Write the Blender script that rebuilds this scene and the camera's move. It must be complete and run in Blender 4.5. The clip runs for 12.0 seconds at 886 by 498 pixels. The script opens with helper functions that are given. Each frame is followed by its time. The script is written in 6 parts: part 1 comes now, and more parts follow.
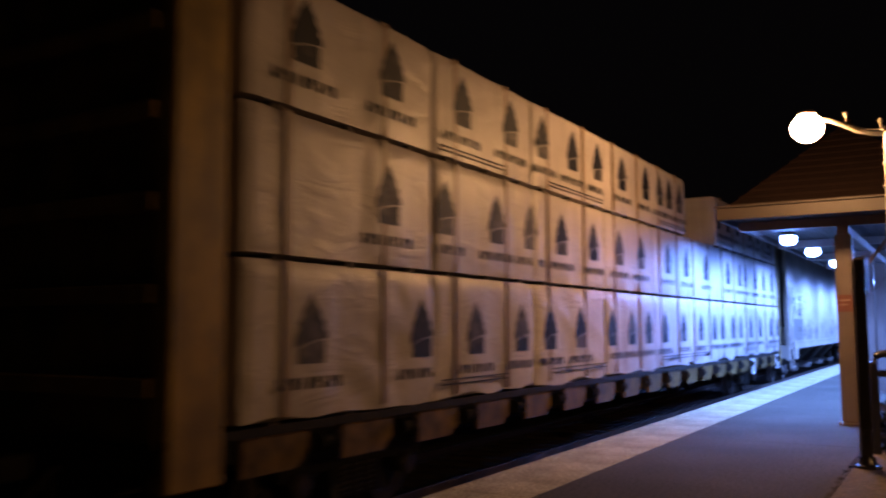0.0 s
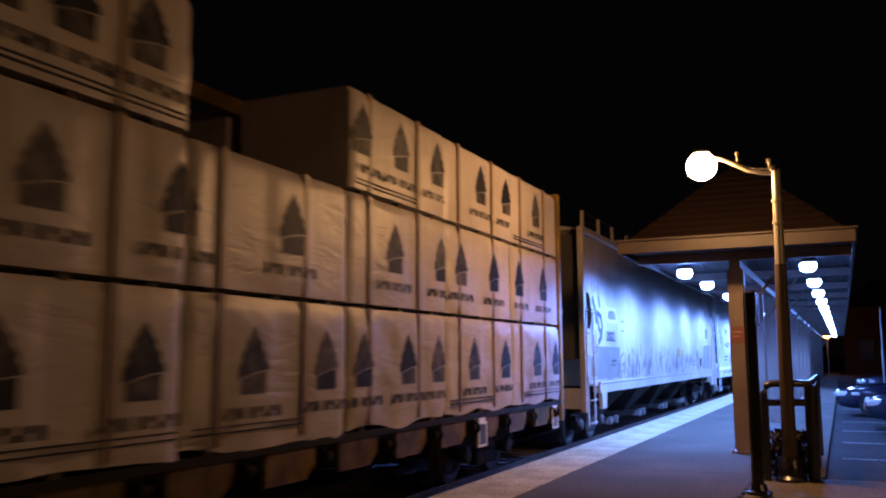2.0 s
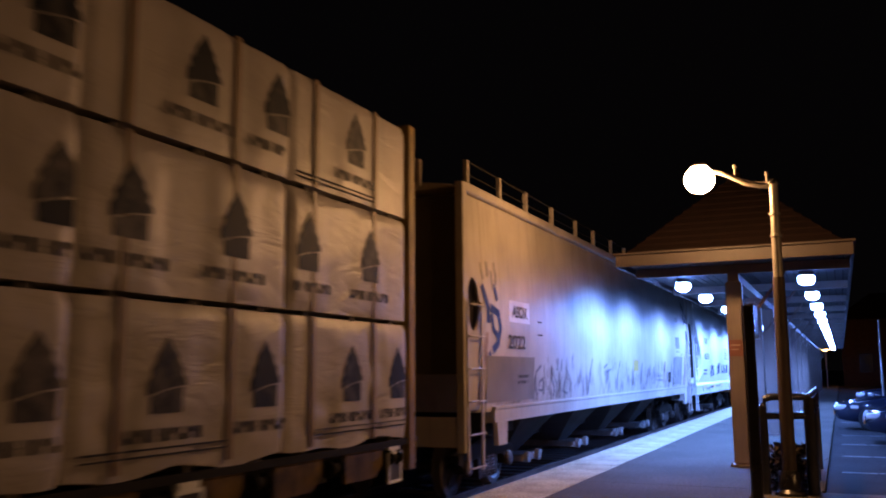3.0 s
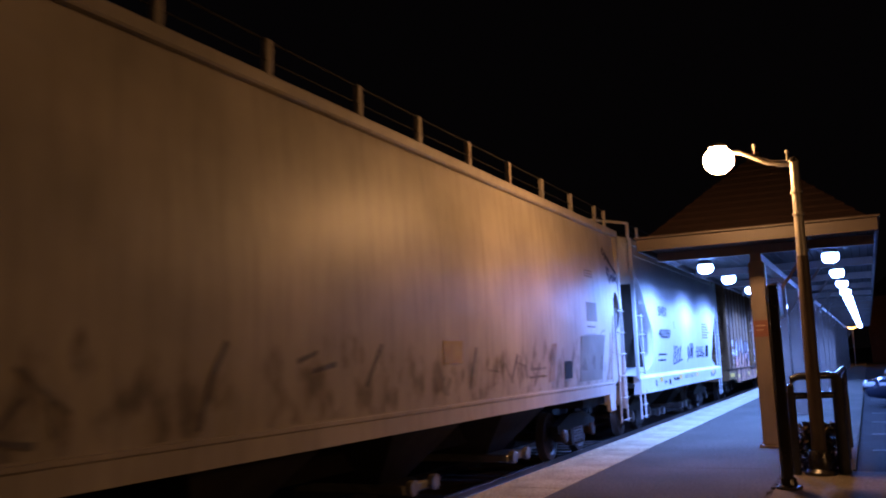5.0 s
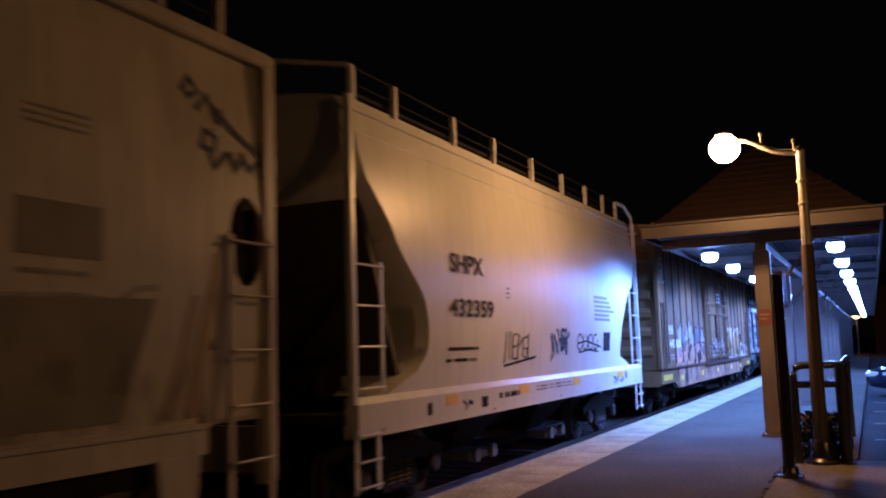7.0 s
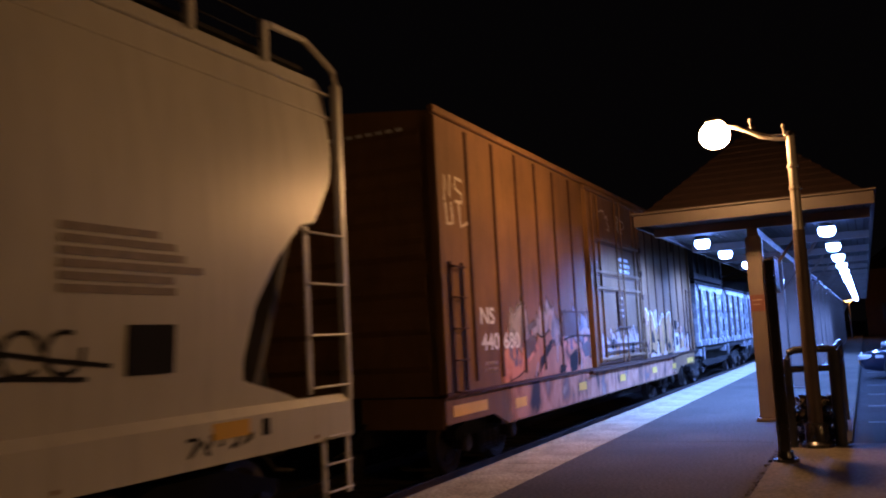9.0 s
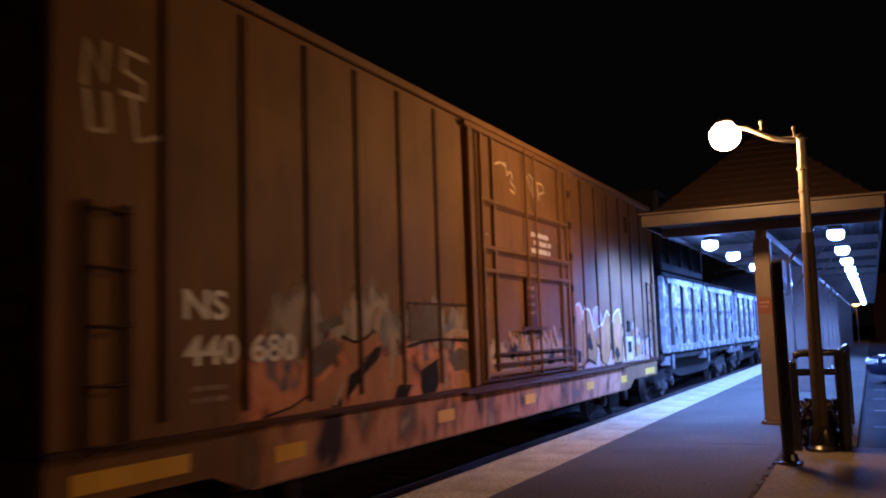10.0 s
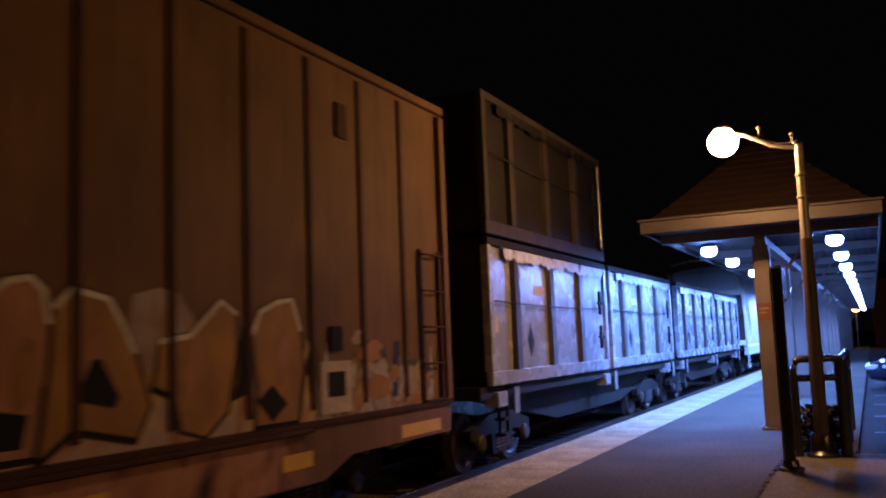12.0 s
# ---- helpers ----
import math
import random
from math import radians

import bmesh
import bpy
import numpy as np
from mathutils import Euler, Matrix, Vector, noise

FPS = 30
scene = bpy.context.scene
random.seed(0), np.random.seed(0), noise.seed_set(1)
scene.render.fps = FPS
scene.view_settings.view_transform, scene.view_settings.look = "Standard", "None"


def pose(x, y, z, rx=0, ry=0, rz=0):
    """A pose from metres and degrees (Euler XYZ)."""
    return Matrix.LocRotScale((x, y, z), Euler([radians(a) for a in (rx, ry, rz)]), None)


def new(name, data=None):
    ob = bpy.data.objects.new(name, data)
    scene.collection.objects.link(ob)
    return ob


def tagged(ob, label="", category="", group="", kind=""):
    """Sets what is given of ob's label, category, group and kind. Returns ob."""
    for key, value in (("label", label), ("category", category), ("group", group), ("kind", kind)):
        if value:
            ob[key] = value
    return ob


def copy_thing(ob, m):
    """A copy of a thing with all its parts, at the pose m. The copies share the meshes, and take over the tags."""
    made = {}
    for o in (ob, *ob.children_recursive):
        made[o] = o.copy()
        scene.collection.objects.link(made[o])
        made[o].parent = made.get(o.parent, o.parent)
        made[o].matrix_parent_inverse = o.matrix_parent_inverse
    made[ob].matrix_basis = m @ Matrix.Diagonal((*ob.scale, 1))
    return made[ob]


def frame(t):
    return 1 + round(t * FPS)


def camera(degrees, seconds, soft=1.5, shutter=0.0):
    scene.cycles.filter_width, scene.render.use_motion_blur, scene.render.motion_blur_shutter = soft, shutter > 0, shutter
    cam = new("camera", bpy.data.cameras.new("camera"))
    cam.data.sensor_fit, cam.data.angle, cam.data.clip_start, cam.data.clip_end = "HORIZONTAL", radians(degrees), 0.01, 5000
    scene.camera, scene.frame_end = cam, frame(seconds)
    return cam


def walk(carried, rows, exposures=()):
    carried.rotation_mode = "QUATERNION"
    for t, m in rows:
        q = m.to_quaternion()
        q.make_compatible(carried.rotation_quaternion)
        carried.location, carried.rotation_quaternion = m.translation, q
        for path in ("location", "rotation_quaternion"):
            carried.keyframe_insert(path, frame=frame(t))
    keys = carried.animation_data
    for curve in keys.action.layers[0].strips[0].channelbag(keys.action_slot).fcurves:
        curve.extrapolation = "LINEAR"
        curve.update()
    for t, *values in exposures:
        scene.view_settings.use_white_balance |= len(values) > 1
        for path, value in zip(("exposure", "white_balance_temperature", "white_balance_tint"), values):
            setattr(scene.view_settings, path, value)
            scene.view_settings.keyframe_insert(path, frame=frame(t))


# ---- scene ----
# Camera: held by a bystander on the platform, turning with the train.
EYE = (0.0, 0.0, 1.63)
cam = camera(54.0, 12.0, soft=2.0, shutter=0.5)
TURNS = (
    (0.0, 30.67, 5.18, 0.31), (0.5, 26.42, 5.57, 0.47), (1.0, 24.37, 6.38, 0.51), (1.5, 24.66, 6.89, 0.76),
    (2.0, 24.51, 7.19, 0.42), (2.5, 24.33, 7.70, 0.48), (3.0, 24.40, 8.06, 0.46), (3.5, 25.08, 8.37, 0.55),
    (5.5, 26.02, 7.03, 2.55), (6.0, 26.51, 6.51, 1.72), (6.5, 26.53, 6.33, 1.91), (7.0, 26.19, 6.58, 1.78),
    (9.0, 25.85, 6.05, 2.99), (9.5, 25.92, 5.92, 2.41), (10.0, 26.21, 5.81, 1.86), (10.5, 26.10, 5.65, 1.83),
    (11.0, 25.72, 6.15, 1.76), (11.5, 25.69, 6.41, 1.96), (12.0, 26.19, 6.34, 2.23))
walk(cam, [(t, pose(*EYE, 90 + pitch, roll, yaw)) for t, yaw, pitch, roll in TURNS],
     exposures=((0.0, 0.1), (2.0, 0.02), (3.5, 0.08), (5.5, -0.12), (7.0, -0.1), (9.0, 0.1), (9.5, 0.22), (10.5, 0.18), (12.0, 0.1)))

# World: a black night sky with a trace of town glow.
world = bpy.data.worlds.new("night_sky")
scene.world = world
world.use_nodes = True
world.node_tree.nodes["Background"].inputs[0].default_value = (0.30, 0.24, 0.28, 1)
world.node_tree.nodes["Background"].inputs[1].default_value = 0.004
scene.view_settings.exposure = 0.0

SODIUM = (1.0, 0.51, 0.205)
SODIUM_STRENGTH = 360.0
BLUE = (0.145, 0.30, 1.0)
BLUE_STRENGTH = 90.0
BLUE_POWER = 1650.0


# ---------------------------------------------------------------- materials
def material(name, colour, rough=0.6, metal=0.0, vary=0.25, scale=2.0, fine=40.0, bump=0.15, tint=None, streak=0.0, spec=0.5,
             island=False, speck=0.0):
    """A surface with variation at two scales, fine relief and, where wanted, vertical streaks of grime."""
    m = bpy.data.materials.new(name)
    m.use_nodes = True
    nt = m.node_tree
    n, l = nt.nodes, nt.links
    b = n["Principled BSDF"]
    tc = n.new("ShaderNodeTexCoord")
    big = n.new("ShaderNodeTexNoise")
    big.inputs["Scale"].default_value, big.inputs["Detail"].default_value = scale, 6
    small = n.new("ShaderNodeTexNoise")
    small.inputs["Scale"].default_value, small.inputs["Detail"].default_value = fine, 4
    l.new(tc.outputs["Object"], big.inputs["Vector"])
    l.new(tc.outputs["Object"], small.inputs["Vector"])
    mix = n.new("ShaderNodeMixRGB")
    ramp = n.new("ShaderNodeValToRGB")
    ramp.color_ramp.elements[0].position, ramp.color_ramp.elements[1].position = 0.32, 0.68
    l.new(big.outputs["Fac"], ramp.inputs["Fac"])
    l.new(ramp.outputs["Color"], mix.inputs["Fac"])
    dark = tint or tuple(c * (1 - vary) for c in colour)
    mix.inputs["Color1"].default_value, mix.inputs["Color2"].default_value = (*dark, 1), (*colour, 1)
    out = mix.outputs["Color"]
    if streak:
        mp = n.new("ShaderNodeMapping")
        mp.inputs["Scale"].default_value = (3.0, 3.0, 0.35)
        st = n.new("ShaderNodeTexNoise")
        st.inputs["Scale"].default_value, st.inputs["Detail"].default_value = 2.4, 8
        r2 = n.new("ShaderNodeValToRGB")
        r2.color_ramp.elements[0].position, r2.color_ramp.elements[1].position = 0.45, 0.75
        l.new(tc.outputs["Object"], mp.inputs["Vector"])
        l.new(mp.outputs["Vector"], st.inputs["Vector"])
        l.new(st.outputs["Fac"], r2.inputs["Fac"])
        ml = n.new("ShaderNodeMath")
        ml.operation = "MULTIPLY"
        ml.inputs[1].default_value = streak
        l.new(r2.outputs["Color"], ml.inputs[0])
        mx = n.new("ShaderNodeMixRGB")
        l.new(ml.outputs[0], mx.inputs["Fac"])
        l.new(out, mx.inputs["Color1"])
        mx.inputs["Color2"].default_value = (*(c * 0.32 for c in colour), 1)
        out = mx.outputs["Color"]
    if speck:
        sp = n.new("ShaderNodeTexNoise")
        sp.inputs["Scale"].default_value, sp.inputs["Detail"].default_value = 26.0, 8
        l.new(tc.outputs["Object"], sp.inputs["Vector"])
        sr = n.new("ShaderNodeMapRange")
        sr.inputs["From Min"].default_value, sr.inputs["From Max"].default_value = 0.35, 0.65
        sr.inputs["To Min"].default_value, sr.inputs["To Max"].default_value = 1 - speck, 1 + speck
        l.new(sp.outputs["Fac"], sr.inputs["Value"])
        hv = n.new("ShaderNodeHueSaturation")
        l.new(sr.outputs["Result"], hv.inputs["Value"])
        l.new(out, hv.inputs["Color"])
        out = hv.outputs["Color"]
    if island:
        oi = n.new("ShaderNodeObjectInfo")
        hs = n.new("ShaderNodeHueSaturation")
        mr = n.new("ShaderNodeMapRange")
        mr.inputs["To Min"].default_value, mr.inputs["To Max"].default_value = 0.8, 1.12
        l.new(oi.outputs["Random"], mr.inputs["Value"])
        l.new(mr.outputs["Result"], hs.inputs["Value"])
        l.new(out, hs.inputs["Color"])
        out = hs.outputs["Color"]
    l.new(out, b.inputs["Base Color"])
    rr = n.new("ShaderNodeMapRange")
    rr.inputs["To Min"].default_value, rr.inputs["To Max"].default_value = max(0.03, rough - 0.1), min(1.0, rough + 0.12)
    l.new(small.outputs["Fac"], rr.inputs["Value"])
    l.new(rr.outputs["Result"], b.inputs["Roughness"])
    b.inputs["Metallic"].default_value = metal
    b.inputs["Specular IOR Level"].default_value = spec
    if bump:
        bp = n.new("ShaderNodeBump")
        bp.inputs["Strength"].default_value, bp.inputs["Distance"].default_value = bump, 0.01
        l.new(small.outputs["Fac"], bp.inputs["Height"])
        l.new(bp.outputs["Normal"], b.inputs["Normal"])
    return m


def glowing(name, colour, strength):
    m = bpy.data.materials.new(name)
    m.use_nodes = True
    b = m.node_tree.nodes["Principled BSDF"]
    b.inputs["Base Color"].default_value = (0.8, 0.8, 0.8, 1)
    b.inputs["Emission Color"].default_value = (*colour, 1)
    b.inputs["Emission Strength"].default_value = strength
    return m


def wrap_material(name, colour):
    """Plastic lumber wrap: white woven film, creased and softly shiny."""
    m = material(name, colour, rough=0.44, vary=0.28, scale=1.3, fine=120, bump=0.05, streak=0.22, spec=0.4)
    nt = m.node_tree
    n, l = nt.nodes, nt.links
    b = n["Principled BSDF"]
    tc = n["Texture Coordinate"]
    oi = n.new("ShaderNodeObjectInfo")
    add = n.new("ShaderNodeVectorMath")
    sc = n.new("ShaderNodeVectorMath")
    sc.operation = "SCALE"
    sc.inputs[0].default_value = (37.0, 91.0, 53.0)
    l.new(oi.outputs["Random"], sc.inputs["Scale"])
    l.new(tc.outputs["Object"], add.inputs[0])
    l.new(sc.outputs["Vector"], add.inputs[1])
    mp = n.new("ShaderNodeMapping")
    mp.inputs["Rotation"].default_value = (0.7, 0, 0)
    mp.inputs["Scale"].default_value = (1.0, 0.8, 2.0)
    ns = n.new("ShaderNodeTexNoise")
    ns.inputs["Scale"].default_value, ns.inputs["Detail"].default_value, ns.inputs["Distortion"].default_value = 1.5, 4, 0.8
    l.new(add.outputs["Vector"], mp.inputs["Vector"])
    l.new(mp.outputs["Vector"], ns.inputs["Vector"])
    ab = n.new("ShaderNodeMath")
    ab.operation = "SUBTRACT"
    ab.inputs[1].default_value = 0.5
    l.new(ns.outputs["Fac"], ab.inputs[0])
    ab2 = n.new("ShaderNodeMath")
    ab2.operation = "ABSOLUTE"
    l.new(ab.outputs[0], ab2.inputs[0])
    bp = n.new("ShaderNodeBump")
    bp.inputs["Strength"].default_value, bp.inputs["Distance"].default_value = 0.46, 0.07
    l.new(ab2.outputs[0], bp.inputs["Height"])
    l.new(bp.outputs["Normal"], b.inputs["Normal"])
    return m


def print_material(name, ink, faded):
    """Ink that has kept or lost its colour from print to print, blotchy within each."""
    m = material(name, ink, 0.6, vary=0.3, scale=4, fine=60, bump=0.03, spec=0.2)
    n, l = m.node_tree.nodes, m.node_tree.links
    b = n["Principled BSDF"]
    old = b.inputs["Base Color"].links[0].from_socket
    oi = n.new("ShaderNodeObjectInfo")
    blot = n.new("ShaderNodeTexNoise")
    blot.inputs["Scale"].default_value, blot.inputs["Detail"].default_value = 7.0, 5
    l.new(n["Texture Coordinate"].outputs["Object"], blot.inputs["Vector"])
    mul = n.new("ShaderNodeMath")
    mul.operation = "MULTIPLY_ADD"
    l.new(oi.outputs["Random"], mul.inputs[0])
    mul.inputs[1].default_value = 0.5
    l.new(blot.outputs["Fac"], mul.inputs[2])
    mr = n.new("ShaderNodeMapRange")
    mr.inputs["From Min"].default_value, mr.inputs["From Max"].default_value = 0.68, 1.22
    l.new(mul.outputs[0], mr.inputs["Value"])
    mx = n.new("ShaderNodeMixRGB")
    l.new(mr.outputs["Result"], mx.inputs["Fac"])
    l.new(old, mx.inputs["Color1"])
    mx.inputs["Color2"].default_value = (*faded, 1)
    l.new(mx.outputs["Color"], b.inputs["Base Color"])
    return m


def mural_material(name, base, palette, edge, seed, scale=1.5, patchy=0.0):
    """Layered spray paint: soft blotches of several colours that thin out above an uneven upper edge."""
    m = material(name, base, 0.7, vary=0.25, scale=2.0, fine=50, bump=0.05, spec=0.17)
    n, l = m.node_tree.nodes, m.node_tree.links
    b = n["Principled BSDF"]
    tc = n["Texture Coordinate"]
    mp = n.new("ShaderNodeMapping")
    mp.inputs["Location"].default_value = (seed, seed * 1.7, 0)
    mp.inputs["Rotation"].default_value = (0.6, 0, 0)
    mp.inputs["Scale"].default_value = (0.0, 1.6, 1.0)
    l.new(tc.outputs["Object"], mp.inputs["Vector"])
    ns = n.new("ShaderNodeTexNoise")
    ns.inputs["Scale"].default_value, ns.inputs["Detail"].default_value, ns.inputs["Distortion"].default_value = scale, 3.5, 0.5
    l.new(mp.outputs["Vector"], ns.inputs["Vector"])
    ramp = n.new("ShaderNodeValToRGB")
    els = ramp.color_ramp.elements
    while len(els) < len(palette):
        els.new(0.5)
    for k, c in enumerate(palette):
        els[k].position = 0.30 + 0.40 * k / (len(palette) - 1)
        els[k].color = (*c, 1)
    l.new(ns.outputs["Fac"], ramp.inputs["Fac"])
    sep = n.new("ShaderNodeSeparateXYZ")
    l.new(tc.outputs["Object"], sep.inputs["Vector"])
    mp2 = n.new("ShaderNodeMapping")
    mp2.inputs["Location"].default_value = (0, seed * 3.1, 0)
    mp2.inputs["Scale"].default_value = (0.0, 3.2, 0.5)
    l.new(tc.outputs["Object"], mp2.inputs["Vector"])
    en = n.new("ShaderNodeTexNoise")
    en.inputs["Scale"].default_value, en.inputs["Detail"].default_value = 1.3, 3
    l.new(mp2.outputs["Vector"], en.inputs["Vector"])
    ma = n.new("ShaderNodeMath")
    ma.operation = "MULTIPLY_ADD"
    ma.inputs[1].default_value = -1.3
    l.new(en.outputs["Fac"], ma.inputs[0])
    l.new(sep.outputs["Z"], ma.inputs[2])
    mr = n.new("ShaderNodeMapRange")
    mr.interpolation_type = "SMOOTHSTEP"
    mr.inputs["From Min"].default_value, mr.inputs["From Max"].default_value = edge - 0.65 - 0.10, edge - 0.65 + 0.10
    mr.inputs["To Min"].default_value, mr.inputs["To Max"].default_value = 0.92, 0.0
    l.new(ma.outputs[0], mr.inputs["Value"])
    gen = n.new("ShaderNodeSeparateXYZ")
    l.new(tc.outputs["Generated"], gen.inputs["Vector"])
    alpha = mr.outputs["Result"]
    for lo, hi in ((0.0, 0.07), (1.0, 0.93)):
        side = n.new("ShaderNodeMapRange")
        side.interpolation_type = "SMOOTHSTEP"
        side.inputs["From Min"].default_value, side.inputs["From Max"].default_value = min(lo, hi), max(lo, hi)
        side.inputs["To Min"].default_value, side.inputs["To Max"].default_value = (0.0, 1.0) if lo < hi else (1.0, 0.0)
        l.new(gen.outputs["Y"], side.inputs["Value"])
        mul = n.new("ShaderNodeMath")
        mul.operation = "MULTIPLY"
        l.new(alpha, mul.inputs[0])
        l.new(side.outputs["Result"], mul.inputs[1])
        alpha = mul.outputs[0]
    if patchy:
        pn = n.new("ShaderNodeTexNoise")
        pn.inputs["Scale"].default_value, pn.inputs["Detail"].default_value = 2.6, 6
        l.new(mp.outputs["Vector"], pn.inputs["Vector"])
        pr = n.new("ShaderNodeMapRange")
        pr.inputs["From Min"].default_value, pr.inputs["From Max"].default_value = 0.48, 0.66
        pr.inputs["To Max"].default_value = patchy
        l.new(pn.outputs["Fac"], pr.inputs["Value"])
        mul = n.new("ShaderNodeMath")
        mul.operation = "MULTIPLY"
        l.new(alpha, mul.inputs[0])
        l.new(pr.outputs["Result"], mul.inputs[1])
        alpha = mul.outputs[0]
    l.new(ramp.outputs["Color"], b.inputs["Base Color"])
    l.new(alpha, b.inputs["Alpha"])
    return m


M_CONCRETE = material("platform_concrete", (0.080, 0.072, 0.057), 0.9, vary=0.35, scale=0.6, fine=60, bump=0.3, speck=0.4, spec=0.15)
M_SLAB = material("walk_concrete", (0.13, 0.11, 0.09), 0.9, vary=0.4, scale=1.1, fine=50, bump=0.4, speck=0.4)
M_EDGE = material("edge_paint", (0.48, 0.43, 0.29), 0.9, vary=0.45, scale=1.6, fine=70, bump=0.3, speck=0.3, spec=0.15)
M_ASPHALT = material("asphalt", (0.024, 0.024, 0.025), 0.9, vary=0.35, scale=0.9, fine=90, bump=0.5, speck=0.4, spec=0.15)
M_BALLAST = material("ballast", (0.09, 0.08, 0.075), 0.95, vary=0.5, scale=6, fine=22, bump=1.0)
M_PAINTLINE = material("lot_paint", (0.22, 0.22, 0.22), 0.7, vary=0.5, scale=5)
M_TIE = material("tie_timber", (0.07, 0.05, 0.04), 0.9, vary=0.4, island=True)
M_RAIL = material("rail_steel", (0.22, 0.17, 0.14), 0.35, metal=0.8, vary=0.4)
M_RAILTOP = material("rail_polished", (0.6, 0.6, 0.6), 0.22, metal=1.0, vary=0.1)
M_BROWN = material("column_paint", (0.18, 0.14, 0.12), 0.45, vary=0.25, scale=1.5, streak=0.25)
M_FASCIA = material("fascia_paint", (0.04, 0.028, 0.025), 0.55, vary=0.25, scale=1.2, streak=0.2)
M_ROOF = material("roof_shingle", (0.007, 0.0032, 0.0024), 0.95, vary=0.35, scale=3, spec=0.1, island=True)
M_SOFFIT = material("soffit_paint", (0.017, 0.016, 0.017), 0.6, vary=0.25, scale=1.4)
M_POLE = material("galvanised", (0.42, 0.38, 0.32), 0.45, metal=0.5, vary=0.25, scale=3)
M_DARKPOST = material("dark_post", (0.025, 0.021, 0.02), 0.22, vary=0.3, scale=3, spec=0.6)
M_RAILING = material("railing_paint", (0.05, 0.05, 0.055), 0.2, vary=0.3, scale=4)
M_SIGN = material("sign_face", (0.06, 0.06, 0.07), 0.3)
M_REDTAG = material("red_notice", (0.20, 0.07, 0.05), 0.5)
M_WHITE = material("white_paint", (0.72, 0.72, 0.70), 0.5, vary=0.15, scale=3)
M_BARK = material("dry_stems", (0.045, 0.033, 0.022), 0.9)
M_WEED = material("dark_leaf", (0.05, 0.038, 0.024), 0.9, spec=0.1)
M_SODIUM = glowing("sodium_globe", SODIUM, SODIUM_STRENGTH)
M_BLUELAMP = glowing("canopy_lens", BLUE, BLUE_STRENGTH)
M_FARLAMP = glowing("far_orange_lens", (1.0, 0.4, 0.1), 30.0)
M_UNDER = material("underframe_black", (0.022, 0.02, 0.018), 0.8, vary=0.4, scale=3, spec=0.12)
M_WHEEL = material("wheel_steel", (0.05, 0.038, 0.03), 0.6, metal=0.3, vary=0.4, scale=4)
M_GREYCAR = material("hopper_grey", (0.43, 0.38, 0.33), 0.42, vary=0.3, scale=0.9, fine=30, bump=0.05, streak=0.3, spec=0.2)
M_WHITECAR = material("hopper_white", (0.60, 0.585, 0.55), 0.36, vary=0.14, scale=0.8, fine=30, bump=0.05, streak=0.18, spec=0.4)
# dark colour carries the shade of the recessed hopper ends
M_ENDSHADE = material("end_shade", (0.055, 0.046, 0.037), 0.7, vary=0.3)
M_BOXRED = material("boxcar_red", (0.20, 0.106, 0.046), 0.7, vary=0.35, scale=1.0, fine=35, bump=0.1, streak=0.35, spec=0.17)
# colours the ribs, and the painted shade strips round the boxcar door
M_BOXDARK = material("boxcar_rib_and_shade", (0.07, 0.03, 0.015), 0.75, vary=0.35, scale=2, spec=0.15)
M_YELLOW = material("car_yellow", (0.30, 0.185, 0.025), 0.6, vary=0.6, scale=2.2, streak=0.75)
M_CHUTE = material("chute_grey", (0.045, 0.04, 0.036), 0.8, spec=0.15, vary=0.4, scale=2, streak=0.3)
M_GATE = material("gate_steel", (0.30, 0.28, 0.26), 0.4, metal=0.6, vary=0.4, scale=5)
M_SILLYELLOW = material("grimy_yellow", (0.15, 0.09, 0.018), 0.65, vary=0.75, scale=4.0, streak=0.8, spec=0.2)
M_POLEBROWN = material("pole_brown", (0.10, 0.07, 0.05), 0.55, vary=0.3, scale=3)
M_YELLOWTAG = material("reflector_yellow", (0.75, 0.45, 0.05), 0.4, vary=0.2)
M_WRAP = wrap_material("lumber_wrap", (0.49, 0.445, 0.44))
M_LOGO = print_material("wrap_print", (0.010, 0.013, 0.026), (0.15, 0.135, 0.135))
M_STRAP = material("steel_band", (0.26, 0.18, 0.12), 0.5, vary=0.3)
M_GAP = material("timber_bearer", (0.06, 0.045, 0.03), 0.85)
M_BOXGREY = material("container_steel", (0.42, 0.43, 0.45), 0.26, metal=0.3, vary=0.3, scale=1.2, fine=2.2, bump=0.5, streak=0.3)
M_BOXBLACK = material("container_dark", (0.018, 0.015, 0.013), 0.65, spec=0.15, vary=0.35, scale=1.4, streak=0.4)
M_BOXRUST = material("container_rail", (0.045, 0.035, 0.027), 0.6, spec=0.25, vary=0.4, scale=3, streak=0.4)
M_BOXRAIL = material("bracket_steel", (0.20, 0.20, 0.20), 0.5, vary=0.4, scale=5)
# post colour darkened to hold the shade of the unlit post faces
M_BOXPOSTSHADE = material("container_post_shade", (0.05, 0.036, 0.028), 0.6, vary=0.35, scale=2)
M_TARP = material("tarp_hem", (0.58, 0.62, 0.72), 0.35, vary=0.45, scale=9, bump=0.6, fine=14)
M_CARPAINT = material("car_paint", (0.013, 0.017, 0.032), 0.1, vary=0.1, bump=0.0, spec=0.4)
M_GLASS = material("car_glass", (0.01, 0.01, 0.012), 0.06, vary=0.05, bump=0)
M_TYRE = material("tyre", (0.02, 0.02, 0.02), 0.85)
M_RIM = material("alloy_rim", (0.6, 0.6, 0.62), 0.3, metal=0.9)
M_HEADLIGHT = material("headlight", (0.7, 0.7, 0.72), 0.12, vary=0.05)
M_AMBER = material("amber_lens", (0.7, 0.2, 0.04), 0.25)
